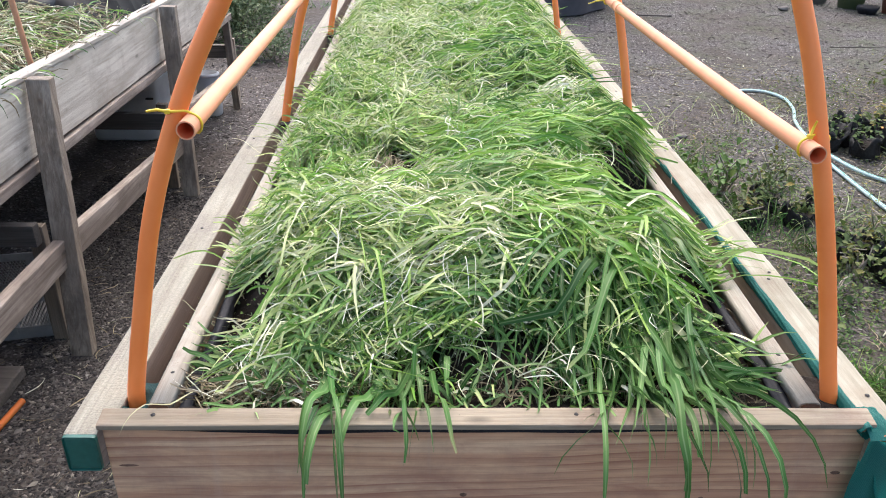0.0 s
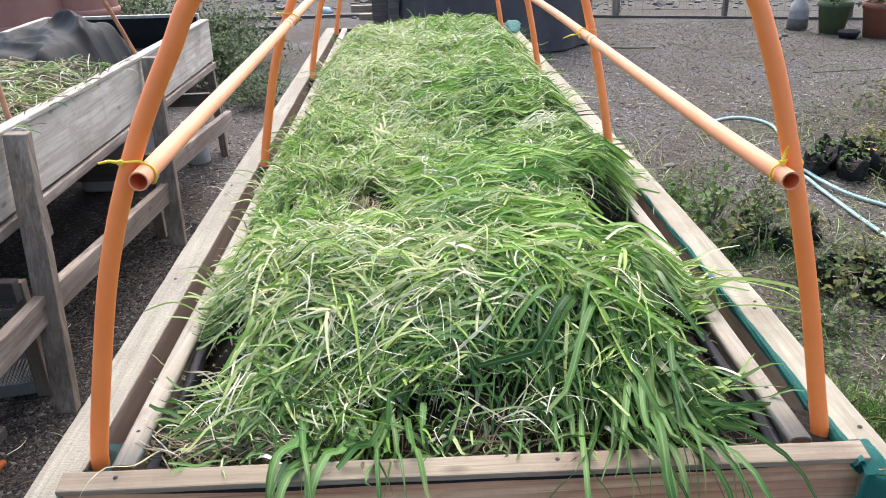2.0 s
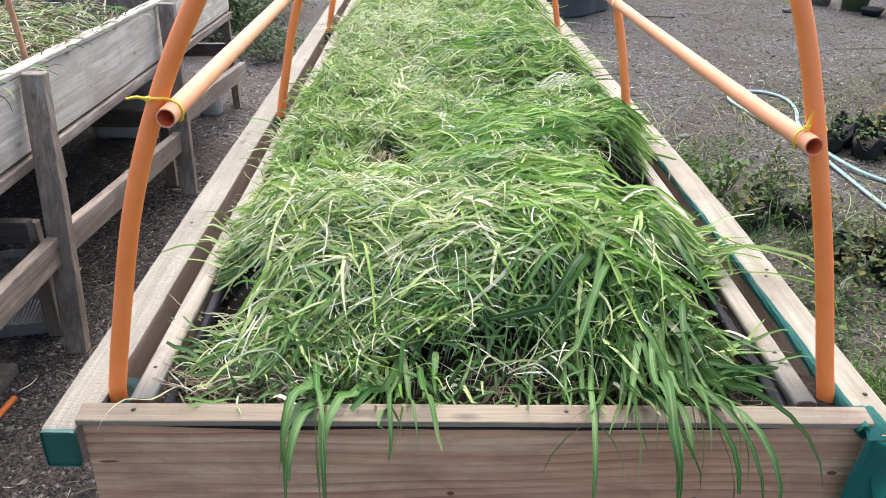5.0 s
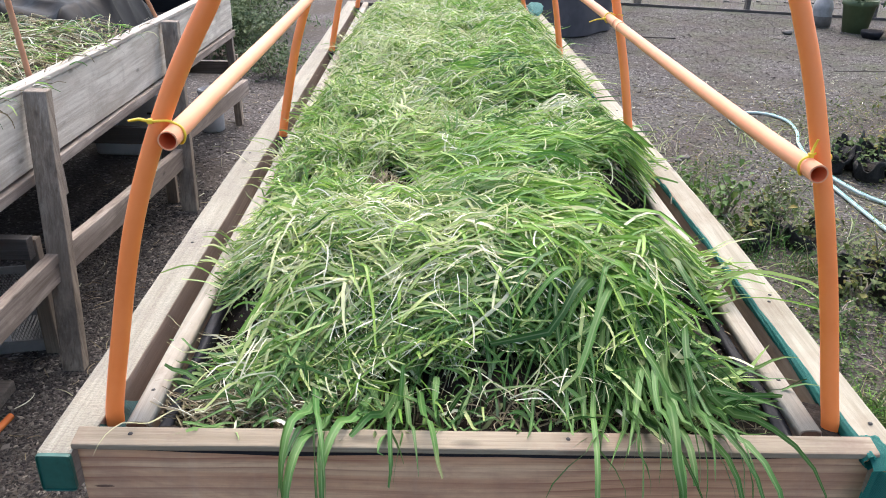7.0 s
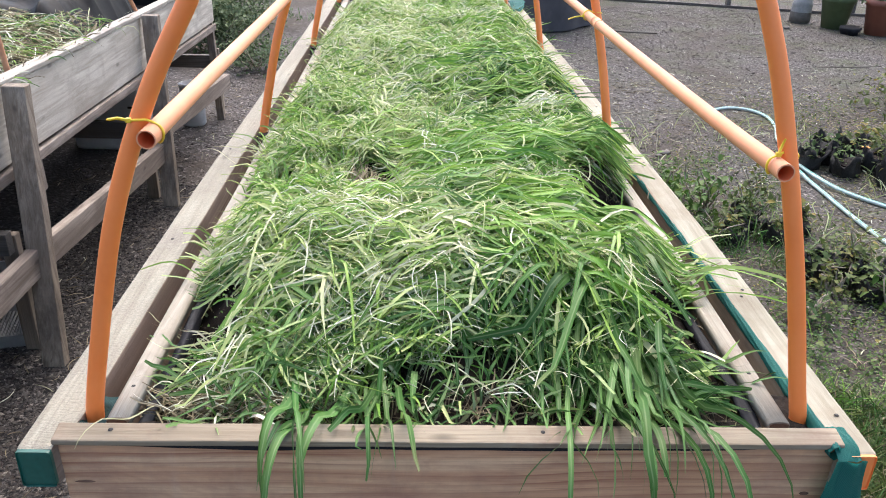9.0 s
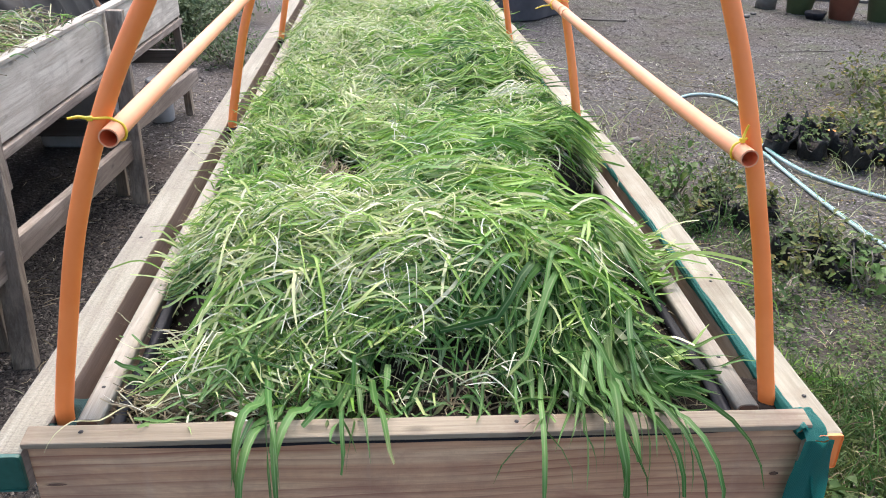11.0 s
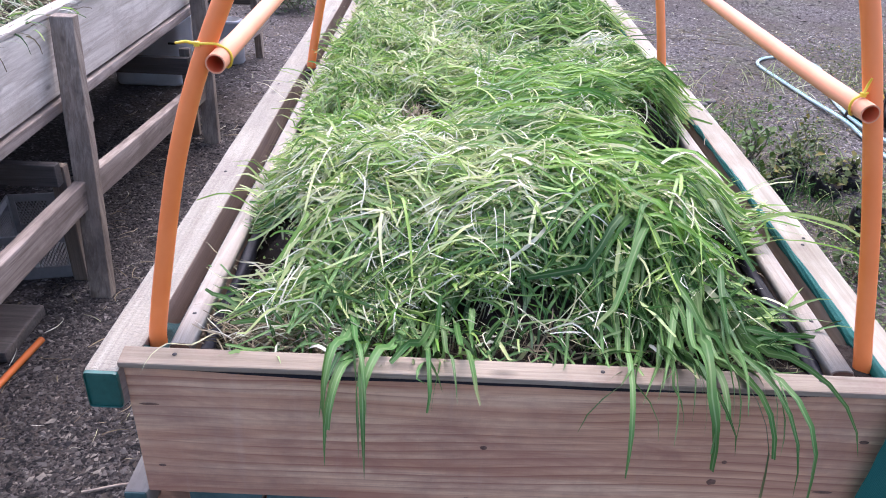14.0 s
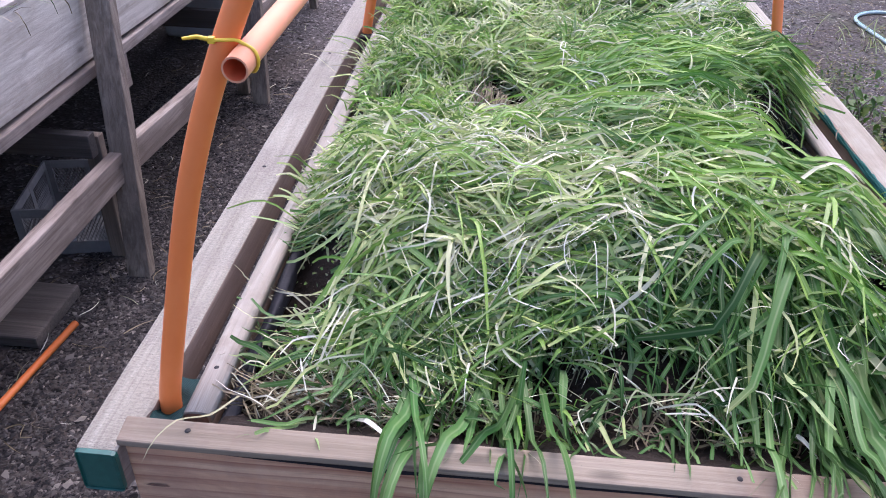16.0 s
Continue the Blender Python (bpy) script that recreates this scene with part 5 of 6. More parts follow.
def hanging(u, v):
    z = 0.874 - (0.44 + 0.05 * math.sin(u * 4)) * v
    wid = 0.052 + 0.085 * v
    left = 0.617 - 0.014 * min(1, v * 3)
    fold = 0.007 * math.sin(u * 8 + v * 3) * (0.3 + v) + 0.004 * noise.noise(Vector((u * 4, v * 6, 2)))
    return (left + wid * u + 0.006 * noise.noise(Vector((u * 3, v * 5, 0))), -0.026 + fold, z)


clothpart("hanging_fold", grid(0, 1, 0, 1, 30, 50, hanging), "teal cloth hanging down at the corner")


def side_drop(u, v):
    y = -0.035 + 0.60 * u
    bottom = 0.47 - 0.9 * min(u * 0.6, 0.14) + 0.03 * noise.noise(Vector((u * 6, 0, 4)))
    z = 0.803 + (bottom - 0.803) * v
    k = min(1, (0.803 - z) / 0.17)
    return (0.643 + 0.062 * k + 0.012 * math.sin(u * 16 + v * 1.5) * v + 0.008 * noise.noise(Vector((u * 9, v * 5, 2))), y + 0.01 * noise.noise(Vector((u * 5, v * 4, 7))) * v, z)


clothpart("side_drop", grid(0, 1, 0, 1, 60, 30, side_drop), "loose teal cloth hanging below the rail")


def overfold(u, v):
    return (0.620 + 0.040 * u, 0.05 - 0.075 * v, 0.8835 + 0.004 * math.sin(v * 3.1) - 0.010 * max(0, v - 0.7) / 0.3 + 0.003 * noise.noise(Vector((u * 6, v * 6, 0))))


clothpart("over_fold", grid(0, 1, 0, 1, 12, 12, overfold))


def bunch(u, v):
    a = u * 2 * math.pi
    r = (0.05 + 0.02 * noise.noise(Vector((math.cos(a) * 2, math.sin(a) * 2, v * 3)))) * math.sin(math.pi * min(0.97, 0.12 + 0.8 * v))
    return (0.56 + 0.03 * v + r * math.cos(a), 4.20 + 0.2 * v + r * math.sin(a) * 0.7, 0.885 + r * 0.6 * math.sin(a) + 0.03 * math.sin(v * 3.1))


bunched = part("bunched_end", grid(0, 1, 0, 1, 24, 14, bunch), M_SHADE_PALE, cloth, "pale turquoise bunched end of the cloth")
bunched.location = (-0.63, 0, -GZ)


# ---- neighbouring planter ----
old = thing("old_planter", "weathered grey timber table planter with leaning legs and long low rails", "planter", at=(-1.55, 1.8, GZ))


def sagged(bm):
    """The old planter drops slightly towards its far end."""
    for v in bm.verts:
        v.co.z -= 0.014 * max(0.0, v.co.y - 1.8)
    return bm


def oldpart(name, bm, mat, label="", smooth=False):
    ob = part(name, bm, mat, old, label, smooth)
    ob.location = (1.55, -1.8, -GZ)
    return ob


OX0, OX1, OY0, OY1 = -2.80, -1.605, -1.30, 5.08
oldpart("side_board", sagged(plank(OX1 - 0.045, OX1, OY0, OY1, 0.655, 0.935, 0.004, 0.004, 40, seed=11)), M_OLDBOARD, "wide grey weathered side board")
oldpart("cap", sagged(plank(OX1 - 0.055, OX1 + 0.006, OY0, OY1, 0.936, 0.956, 0.004, 0.003, 40, seed=12)), M_OLDCAP, "thin grey capping strip")
oldpart("lower_strip", sagged(plank(OX1 - 0.06, OX1 + 0.014, OY0, OY1, 0.597, 0.640, 0.005, 0.004, 40, seed=13)), M_OLDRAIL, "brown weathered strip under the side board")
oldpart("side_board", plank(OX0, OX0 + 0.045, OY0, OY1, 0.605, 0.955, 0.004, 0.004, 20, seed=14), M_GREY_Y)
oldpart("end_board", plank(OX0 + 0.05, OX1 - 0.06, OY1 - 0.05, OY1 - 0.005, 0.605, 0.955, 0.004, 0.003, 12, seed=15), M_OLDCAP)
oldpart("end_board", plank(OX0 + 0.05, OX1 - 0.06, OY0 + 0.005, OY0 + 0.05, 0.605, 0.955, 0.004, 0.003, 12, seed=16), M_GREY_X)
oldpart("floor", plank(OX0 + 0.05, OX1 - 0.06, OY0 + 0.05, OY1 - 0.05, 0.61, 0.64, 0.003, 0, 0), M_GREY_X, "dark board floor, toned for the shade under the box")
for yb, lean, top in ((-0.10, 0.15, 0.94), (1.63, 0.23, 0.95), (3.25, 0.20, 0.93), (4.97, 0.05, 0.87)):
    leg = oldpart("leg", plank(-1.540 if yb < 4 else -1.625, -1.452 if yb < 4 else -1.572, yb, yb + 0.05, GZ, top, 0.005, 0.003, 12, (-0.045, lean), seed=yb), M_GREY_Z, "flat weathered leg, dark at its foot")
    oldpart("leg", plank(OX0 - 0.005, OX0 + 0.085, yb, yb + 0.05, GZ, 0.60, 0.005, 0.003, 8, (0, lean * 0.7), seed=yb + 2), M_GREY_Z)
    oldpart("cross_rail", plank(OX0 + 0.09, -1.60, yb + 0.065, yb + 0.11, 0.34 if yb < 3 else 0.268, 0.43 if yb < 3 else 0.364, 0.004, 0.003, 8, seed=yb + 4), M_GREY_X, "dark cross rail under the box, toned for its shade")
    if 0 < yb < 4:
        oldpart("batten", plank(-1.64, -1.60, yb + 0.40, yb + 0.46, 0.46, 0.60, 0.004, 0.003, 2, seed=yb + 6), M_OLDRAIL, "short batten end under the box")
    if yb > 0:
        oldpart("brace_post", plank(-1.66, -1.60, yb + 0.125, yb + 0.165, GZ, 0.40, 0.004, 0.002, 4, seed=yb + 5), M_GREY_Z)
for y0, y1, z0, z1 in ((-0.3, 1.75, 0.262, 0.240), (1.80, 3.36, 0.238, 0.128), (3.42, 5.02, 0.250, 0.120)):
    bm = plank(-1.558, -1.512, y0, y1, 0, 0.112, 0.005, 0.003, 20, seed=y0)
    for v in bm.verts:
        v.co.z += z0 + (z1 - z0) * (v.co.y - y0) / (y1 - y0)
    oldpart("long_rail", bm, M_OLDRAIL, "weathered long rail with knots")


def old_soil(x, y):
    ex = min(1, (OX1 - 0.05 - x) / 0.2) * min(1, (x - OX0 - 0.04) / 0.2)
    return (x, y, 0.86 + 0.06 * max(0, ex) + 0.025 * noise.noise(Vector((x * 3, y * 3, 5))) - 0.20 * max(0, min(1, (y - 3.05) / 0.25)))


osoil = part("soil", grid(OX0 + 0.05, OX1 - 0.055, OY0 + 0.06, OY1 - 0.06, 24, 90, old_soil), M_SOIL)
tagged(osoil, "dark soil filling the old grey planter", "soil", kind="stuff")


def old_top(x, y):
    inside = (x > OX0 + 0.03) & (x < OX1 - 0.05)
    rim = (x >= OX1 - 0.05) & (x < OX1 + 0.006)
    ex = np.clip(np.minimum((OX1 - 0.05 - x) / 0.2, (x - OX0 - 0.04) / 0.2), 0, 1)
    return np.where(inside, 0.88 + 0.075 * ex + 0.02 * lumps(x * 1.3, y), np.where(rim, 0.957, -5.0))


straw_heap = thing("dry_grass", "dry straw and fading grass lying on the old planter", "grass", kind="stuff")
for m, n, w in ((M_GRASS_PALE, 500, 0.006), (M_GRASS_BRIGHT, 700, 0.006), (M_GRASS_DARK, 900, 0.006), (M_STRAW, 1500, 0.004), (M_DRY, 3600, 0.005)):
    x, y = rng.uniform(OX0 + 0.1, OX1 - 0.06, n), rng.uniform(0.2, 3.25, n)
    ob = new("straw", blades("straw", m, x, y, rng.uniform(0, 6.28, n), rng.uniform(0.07, 0.22, n), rng.uniform(0.6, 1.2, n) * w,
                              rng.uniform(0.0, 0.7, n), rng.uniform(0.1, 0.3, n), rng.uniform(-0.01, 0.03, n), 0.08 * N(n), 6, old_top))
    ob.parent = straw_heap
    tagged(ob, kind="stuff")


def draped(u, v):
    """Crumpled black cloth heaped in the far half of the old planter, low along its inner sides."""
    x = OX0 + 0.05 + (OX1 - 0.066 - OX0 - 0.05) * u
    y = 3.02 + (OY1 - 0.07 - 3.02) * v
    bent = 0.10 * noise.noise(Vector((x * 1.7, y * 1.5, 6)))
    right = max(0.0, min(1.0, (-1.78 - x + bent) / 0.26))
    near = max(0.0, min(1.0, (y - 3.06 + bent) / 0.22))
    far = max(0.0, min(1.0, (4.45 - y + bent) / 0.40))
    body = right * right * (3 - 2 * right) * near * (2 - near) * far * (2 - far)
    w = 0.5 * noise.noise(Vector((x * 1.6, y * 1.3, 3)))
    ridge = (1 - abs(math.sin(4.4 * (x + 0.75 * y) + 2.4 * w))) ** 2
    crease = (1 - min(1, 2.2 * abs(noise.noise(Vector((x * 4 + y * 2.6, y * 2.2 - x * 1.5, 8)))))) ** 2
    top = 0.262 + 0.045 * math.exp(-((x + 2.15) / 0.16) ** 2 - ((y - 4.0) / 0.5) ** 2)
    z = 0.71 + body * (top + 0.075 * ridge + 0.035 * crease) + 0.012 * crease + 0.004 * noise.noise(Vector((x * 20, y * 16, 2)))
    return (x, y, z)


black = part("black_cloth", grid(0, 1, 0, 1, 130, 150, draped), M_BLACKCLOTH, smooth=True)
tagged(black, "crumpled black woven cloth heaped on the old planter", "cloth")


for nm, bm in (("side", grid(0, 1, 0, 1, 60, 10, lambda u, v: (OX1 - 0.052 - 0.012 * v - 0.006 * noise.noise(Vector((u * 14, v * 3, 1))), 2.95 + (OY1 - 0.07 - 2.95) * u, 0.915 - 0.024 * u - 0.21 * v))),
               ("end", grid(0, 1, 0, 1, 40, 10, lambda u, v: (OX0 + 0.05 + (OX1 - 0.07 - OX0 - 0.05) * u, OY1 - 0.058 - 0.012 * v - 0.006 * noise.noise(Vector((u * 12, v * 3, 5))), 0.935 - 0.23 * v)))):
    lining = part("black_cloth", bm, M_BLACKCLOTH, smooth=True)
    tagged(lining, "black woven cloth lining the inside of the old planter", "cloth", "planter linings")


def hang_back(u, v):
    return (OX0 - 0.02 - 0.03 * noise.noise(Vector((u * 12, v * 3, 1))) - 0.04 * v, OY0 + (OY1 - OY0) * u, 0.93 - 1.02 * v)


# Added out of view: closes the near end so less light gets underneath.
unseen_end_sheet = part("black_cloth", grid(0, 1, 0, 1, 30, 14, lambda u, v: (OX0 + (OX1 - OX0) * u, OY0 - 0.02 - 0.03 * noise.noise(Vector((u * 9, v * 3, 4))), 0.93 - 1.02 * v)), M_BLACKCLOTH, smooth=True)
tagged(unseen_end_sheet, "unseen black sheet added to close the planter end against light", "cloth")
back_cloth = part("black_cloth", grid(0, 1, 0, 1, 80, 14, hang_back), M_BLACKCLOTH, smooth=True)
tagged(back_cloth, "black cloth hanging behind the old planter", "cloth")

for x, y, dx, dy, dz in ((-1.645, 2.14, -0.02, -0.05, 0.50), (-1.60, 3.62, -0.16, -0.30, 0.56)):
    rod = part("hoop_stub", rings(bmesh.new(), spline([(0, 0, -0.12), (dx * 0.15, dy * 0.2, 0.02), (dx * 0.5, dy * 0.6, dz * 0.5), (dx, dy, dz)], 5), 0.0115, 10), M_RUST)
    rod.location = (x - 0.04, y, 0.955)
    tagged(rod, "faded pinkish stub of an old hoop in the planter", "rod", "old hoop stubs")

# things under the old planter
GAPS = 0.014


def crate(cx, cy, w, d, h):
    ob = thing("plastic_crate", "dirty grey perforated plastic crate on the ground", "crate", at=(cx, cy, GZ))
    ob.rotation_euler.z = radians(12)

    def wall(name, length, at, turn):
        bm = bmesh.new()
        nx = int(length / GAPS)
        for i in range(nx + 1):
            for s in (-1, 1):
                xa = -length / 2 + i * GAPS
                rings(bm, [(xa, 0, 0.05), (max(-length / 2, min(length / 2, xa + s * (h - 0.09) * 0.6)), 0, h - 0.03)], 0.0022, 4)
        for z0, z1 in ((0.0, 0.055), (h - 0.035, h)):
            vs = bmesh.ops.create_cube(bm, size=1)["verts"]
            bmesh.ops.scale(bm, vec=(length, 0.008, z1 - z0), verts=vs)
            bmesh.ops.translate(bm, vec=(0, 0, (z0 + z1) / 2), verts=vs)
        for xa in (-length / 2, 0, length / 2):
            vs = bmesh.ops.create_cube(bm, size=1)["verts"]
            bmesh.ops.scale(bm, vec=(0.03, 0.010, h - 0.004), verts=vs)
            bmesh.ops.translate(bm, vec=(xa * 0.93, 0, h / 2), verts=vs)
        o = tagged(part(name, bm, M_GREYPL, ob), kind="stuff")
        o.matrix_basis = pose(*at, 0, 0, turn)
    wall("side_wall", w, (0, -d / 2, 0), 0)
    wall("side_wall", w, (0, d / 2, 0), 0)
    wall("end_wall", d, (-w / 2, 0, 0), 90)
    wall("end_wall", d, (w / 2, 0, 0), 90)
    part("base", plank(-w / 2, w / 2, -d / 2, d / 2, 0.004, 0.012, 0.002, 0, 0), M_GREYPL, ob)
    part("label_plate", plank(-0.10, 0.03, -d / 2 - 0.009, -d / 2 - 0.005, 0.06, 0.13, 0.002, 0, 0), M_WHITEPL, ob, "pale blank label plate")


crate(-1.86, 1.95, 0.35, 0.40, 0.205)

def open_tub(cx, cy, w, d, h):
    """An open rectangular tub with a rolled rim and slightly sloping sides."""
    ob = thing("storage_tub", "cloudy bluish-white rectangular plastic tub on the ground", "tub", at=(cx, cy, GZ))
    bm = bmesh.new()
    loops = []
    for k, z in ((0.90, 0.002), (0.93, 0.02), (1.0, h - 0.012), (1.03, h - 0.012), (1.03, h), (0.985, h), (0.91, 0.02)):
        loop = []
        for a in range(32):
            c, sn = math.cos(2 * math.pi * a / 32), math.sin(2 * math.pi * a / 32)
            e = 0.28
            loop.append(bm.verts.new((k * w / 2 * math.copysign(abs(c) ** e, c), k * d / 2 * math.copysign(abs(sn) ** e, sn) + 0.004 * noise.noise(Vector((c * 2, sn * 2, z * 9))), z)))
        loops.append(loop)
    for la, lb in zip(loops, loops[1:]):
        for a in range(32):
            bm.faces.new((la[a], la[(a + 1) % 32], lb[(a + 1) % 32], lb[a])).smooth = True
    bm.faces.new(list(reversed(loops[0])))
    bm.faces.new(loops[-1])
    part("body", bm, M_BUCKET, ob)
    for z in (0.12, 0.30):
        part("clip", plank(w / 2 - 0.07, w / 2 - 0.02, -d / 2 - 0.006, -d / 2 + 0.012, z, z + 0.012, 0.002, 0, 0), M_IRON, ob, "small dark clip")


open_tub(-2.20, 4.40, 0.50, 0.38, 0.43)

can = thing("plastic_can", "dirty white round plastic can on the ground", "can", at=(-1.765, 4.84, GZ))
part("body", lathe([(0.001, 0.002), (0.078, 0.002), (0.086, 0.015), (0.090, 0.26), (0.084, 0.295), (0.084, 0.322), (0.075, 0.326), (0.072, 0.26), (0.001, 0.25)], 32, 0.006), M_WHITEPL, can, smooth=True)
part("rim", lathe([(0.082, 0.300), (0.092, 0.302), (0.092, 0.318), (0.082, 0.320)], 32), M_WHITEPL, can, "rolled rim", True)

tagged(part("paving_slab", plank(-2.15, -1.66, 1.20, 1.50, GZ, GZ + 0.045, 0.008, 0.006, 6, seed=-2.15), M_GREY_X), "dusty dark paving slab on the ground", "slab")

offcut = part("pipe_offcut", rings(bmesh.new(), [(-1.645, 0.50, GZ + 0.013), (-1.637, 0.92, GZ + 0.013), (-1.595, 1.33, GZ + 0.013)], 0.0125, 14), M_ORANGE)
tagged(offcut, "loose length of orange conduit lying on the gravel", "pipe")

# ---- barrels and bushes behind the old planter ----
for bx, by, rr, hh in ((-3.89, 7.0, 0.50, 1.40), (-3.32, 7.15, 0.31, 1.55)):
    drum = thing("barrel", "dull red-brown plastic barrel with raised bands", "barrel", "barrels", at=(bx, by, GZ))
    part("body", lathe([(0.001, 0.0), (rr * 0.96, 0.002), (rr, 0.04), (rr * 1.01, hh * 0.5), (rr, hh - 0.05), (rr * 0.95, hh), (rr * 0.88, hh - 0.04), (0.001, hh - 0.04)], 40), M_DRUM, drum, smooth=True)
    for f in (0.30, 0.56, 0.80):
        part("band", lathe([(rr * 1.0, hh * f - 0.05), (rr * 1.045, hh * f - 0.03), (rr * 1.05, hh * f + 0.02), (rr * 1.0, hh * f + 0.035)], 40), M_DRUM, drum, smooth=True)


def leaves(name, mat, centre, size, leaf, n, droop=0.3, flat=False):
    """Folded leaf shapes scattered through an uneven clump."""
    c, s = np.array(centre), np.array(size)
    u = rng.standard_normal((n, 3))
    u /= np.linalg.norm(u, axis=1, keepdims=True)
    r = rng.random((n, 1)) ** 0.45
    ph = rng.uniform(0, 6.28, 3)
    bulge = 1 + 0.35 * np.sin(3 * u[:, :1] + ph[0]) * np.sin(4 * u[:, 1:2] + ph[1]) + 0.25 * np.sin(7 * u[:, 2:3] + ph[2])
    P = c + u * r * bulge * s
    P[:, 2] = np.maximum(P[:, 2], GZ + 0.01)
    a = rng.uniform(0, 6.28, n)
    tilt = rng.normal(-droop, 0.45, n)
    d = np.stack([np.cos(a) * np.cos(tilt), np.sin(a) * np.cos(tilt), np.sin(tilt)], 1)
    side = np.stack([-np.sin(a), np.cos(a), 0.4 * rng.standard_normal(n)], 1)
    side /= np.linalg.norm(side, axis=1, keepdims=True)
    nor = np.cross(d, side)
    L = leaf * rng.uniform(0.5, 1.3, n)[:, None]
    W = L * rng.uniform(0.28, 0.42, n)[:, None]
    up = nor * W * 0.35
    V = np.stack([P, P + d * L * 0.35 - side * W + up, P + d * L * 0.45, P + d * L * 0.35 + side * W + up, P + d * L * 0.8 - side * W * 0.5 + up * 0.3, P + d * L - nor * W * 0.3, P + d * L * 0.8 + side * W * 0.5 + up * 0.3], 1).reshape(-1, 3)
    b = (np.arange(n) * 7)[:, None]
    Q = np.concatenate([b + np.array([[0, 2, 1, 1]]), b + np.array([[0, 3, 2, 2]]), b + np.array([[1, 2, 5, 4]]), b + np.array([[2, 3, 6, 5]])], 0)
    tri = np.concatenate([np.concatenate([b + np.array([[0, 2, 1]]), b + np.array([[0, 3, 2]]), b + np.array([[1, 2, 4]]), b + np.array([[4, 2, 5]]), b + np.array([[2, 3, 6]]), b + np.array([[2, 6, 5]])], 0)], 0)
    return raw_mesh(name, V, tri, mat)


def stems(name, mat, base, tips, r):
    bm = bmesh.new()
    for t in tips:
        bx = Vector(base) + Vector((random.uniform(-0.03, 0.03), random.uniform(-0.03, 0.03), 0))
        mid = (bx + Vector(t)) / 2 + Vector((random.uniform(-0.04, 0.04), random.uniform(-0.04, 0.04), random.uniform(0.0, 0.06)))
        rings(bm, spline([bx, mid, t], 4), [r] * 4 + [r * 0.7] * 5, 5)
    return bm


def bush(name, label, category, base, size, leaf, n, mat, nst=8, group=""):
    ob = thing(name, label, category, group, at=base)
    c = Vector(base) + Vector((0, 0, size[2] * 0.9))
    me = leaves("foliage", mat, c, size, leaf, n)
    fo = tagged(new("foliage", me), kind="stuff")
    fo.parent = ob
    fo.location = -Vector(base)
    tips = [(c.x + random.uniform(-0.8, 0.8) * size[0], c.y + random.uniform(-0.8, 0.8) * size[1], c.z + random.uniform(-0.2, 0.8) * size[2]) for _ in range(nst)]
    st = part("stem", stems("stems", M_STICK, base, tips, 0.004 + 0.006 * size[2]), M_STICK, ob)
    st.location = -Vector(base)
    return ob


for x, y, sx, sz, lf, n in ((-2.75, 7.0, 0.55, 0.42, 0.045, 4600), (-2.15, 7.4, 0.50, 0.34, 0.038, 4200), (-3.3, 8.2, 0.8, 0.6, 0.05, 5200), (-2.4, 8.8, 0.7, 0.40, 0.045, 4200), (-1.65, 6.6, 0.35, 0.16, 0.04, 700), (-4.2, 9.5, 0.9, 0.6, 0.08, 1400)):
    bush("bush", "low dark green leafy bush on the ground", "bush", (x, y, GZ), (sx, sx, sz), lf, n, M_BUSH, 10, "bushes beyond the old planter")

# ---- loose cover on the ground ----
def chips(name, n, x0, x1, y0, y1, small, large, mat=None):
    x, y = rng.uniform(x0, x1, n), rng.uniform(y0, y1, n)
    s = rng.uniform(small, large, n) * np.where(rng.random(n) < 0.06, 1.8, 1)
    o = rng.standard_normal((n, 6, 3)) * 0.22
    octa = np.array([[1, 0, 0], [-1, 0, 0], [0, 1, 0], [0, -1, 0], [0, 0, 0.38], [0, 0, -0.38]], float)
    a = rng.uniform(0, 6.28, n)
    V = (octa[None] + o) * s[:, None, None] * np.array([1.25, 0.8, 0.7])
    ca, sa = np.cos(a)[:, None], np.sin(a)[:, None]
    V = np.stack([V[..., 0] * ca - V[..., 1] * sa + x[:, None], V[..., 0] * sa + V[..., 1] * ca + y[:, None], V[..., 2] + GZ + 0.25 * s[:, None]], -1).reshape(-1, 3)
    f = np.array([[0, 2, 4], [2, 1, 4], [1, 3, 4], [3, 0, 4], [2, 0, 5], [1, 2, 5], [3, 1, 5], [0, 3, 5]])
    T = (np.arange(n)[:, None, None] * 6 + f[None]).reshape(-1, 3)
    ob = new(name, raw_mesh(name, V, T, mat or M_CHIP, False))
    return tagged(ob, "loose dark grey gravel and bark chips", "gravel", kind="stuff")


chips("gravel", 62000, -1.75, -0.66, -0.3, 2.4, 0.0038, 0.0078, M_BARK)
chips("gravel", 20000, -2.1, -0.66, 2.4, 3.6, 0.005, 0.009, M_BARK)
chips("gravel", 7000, -2.2, -0.66, 3.6, 8.0, 0.006, 0.011)
chips("gravel", 24000, 0.72, 4.2, 1.0, 5.5, 0.004, 0.010)
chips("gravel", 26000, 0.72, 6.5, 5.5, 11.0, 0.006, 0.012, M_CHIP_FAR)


def on_ground(x, y):
    return np.full(np.shape(x), GZ + 0.004)


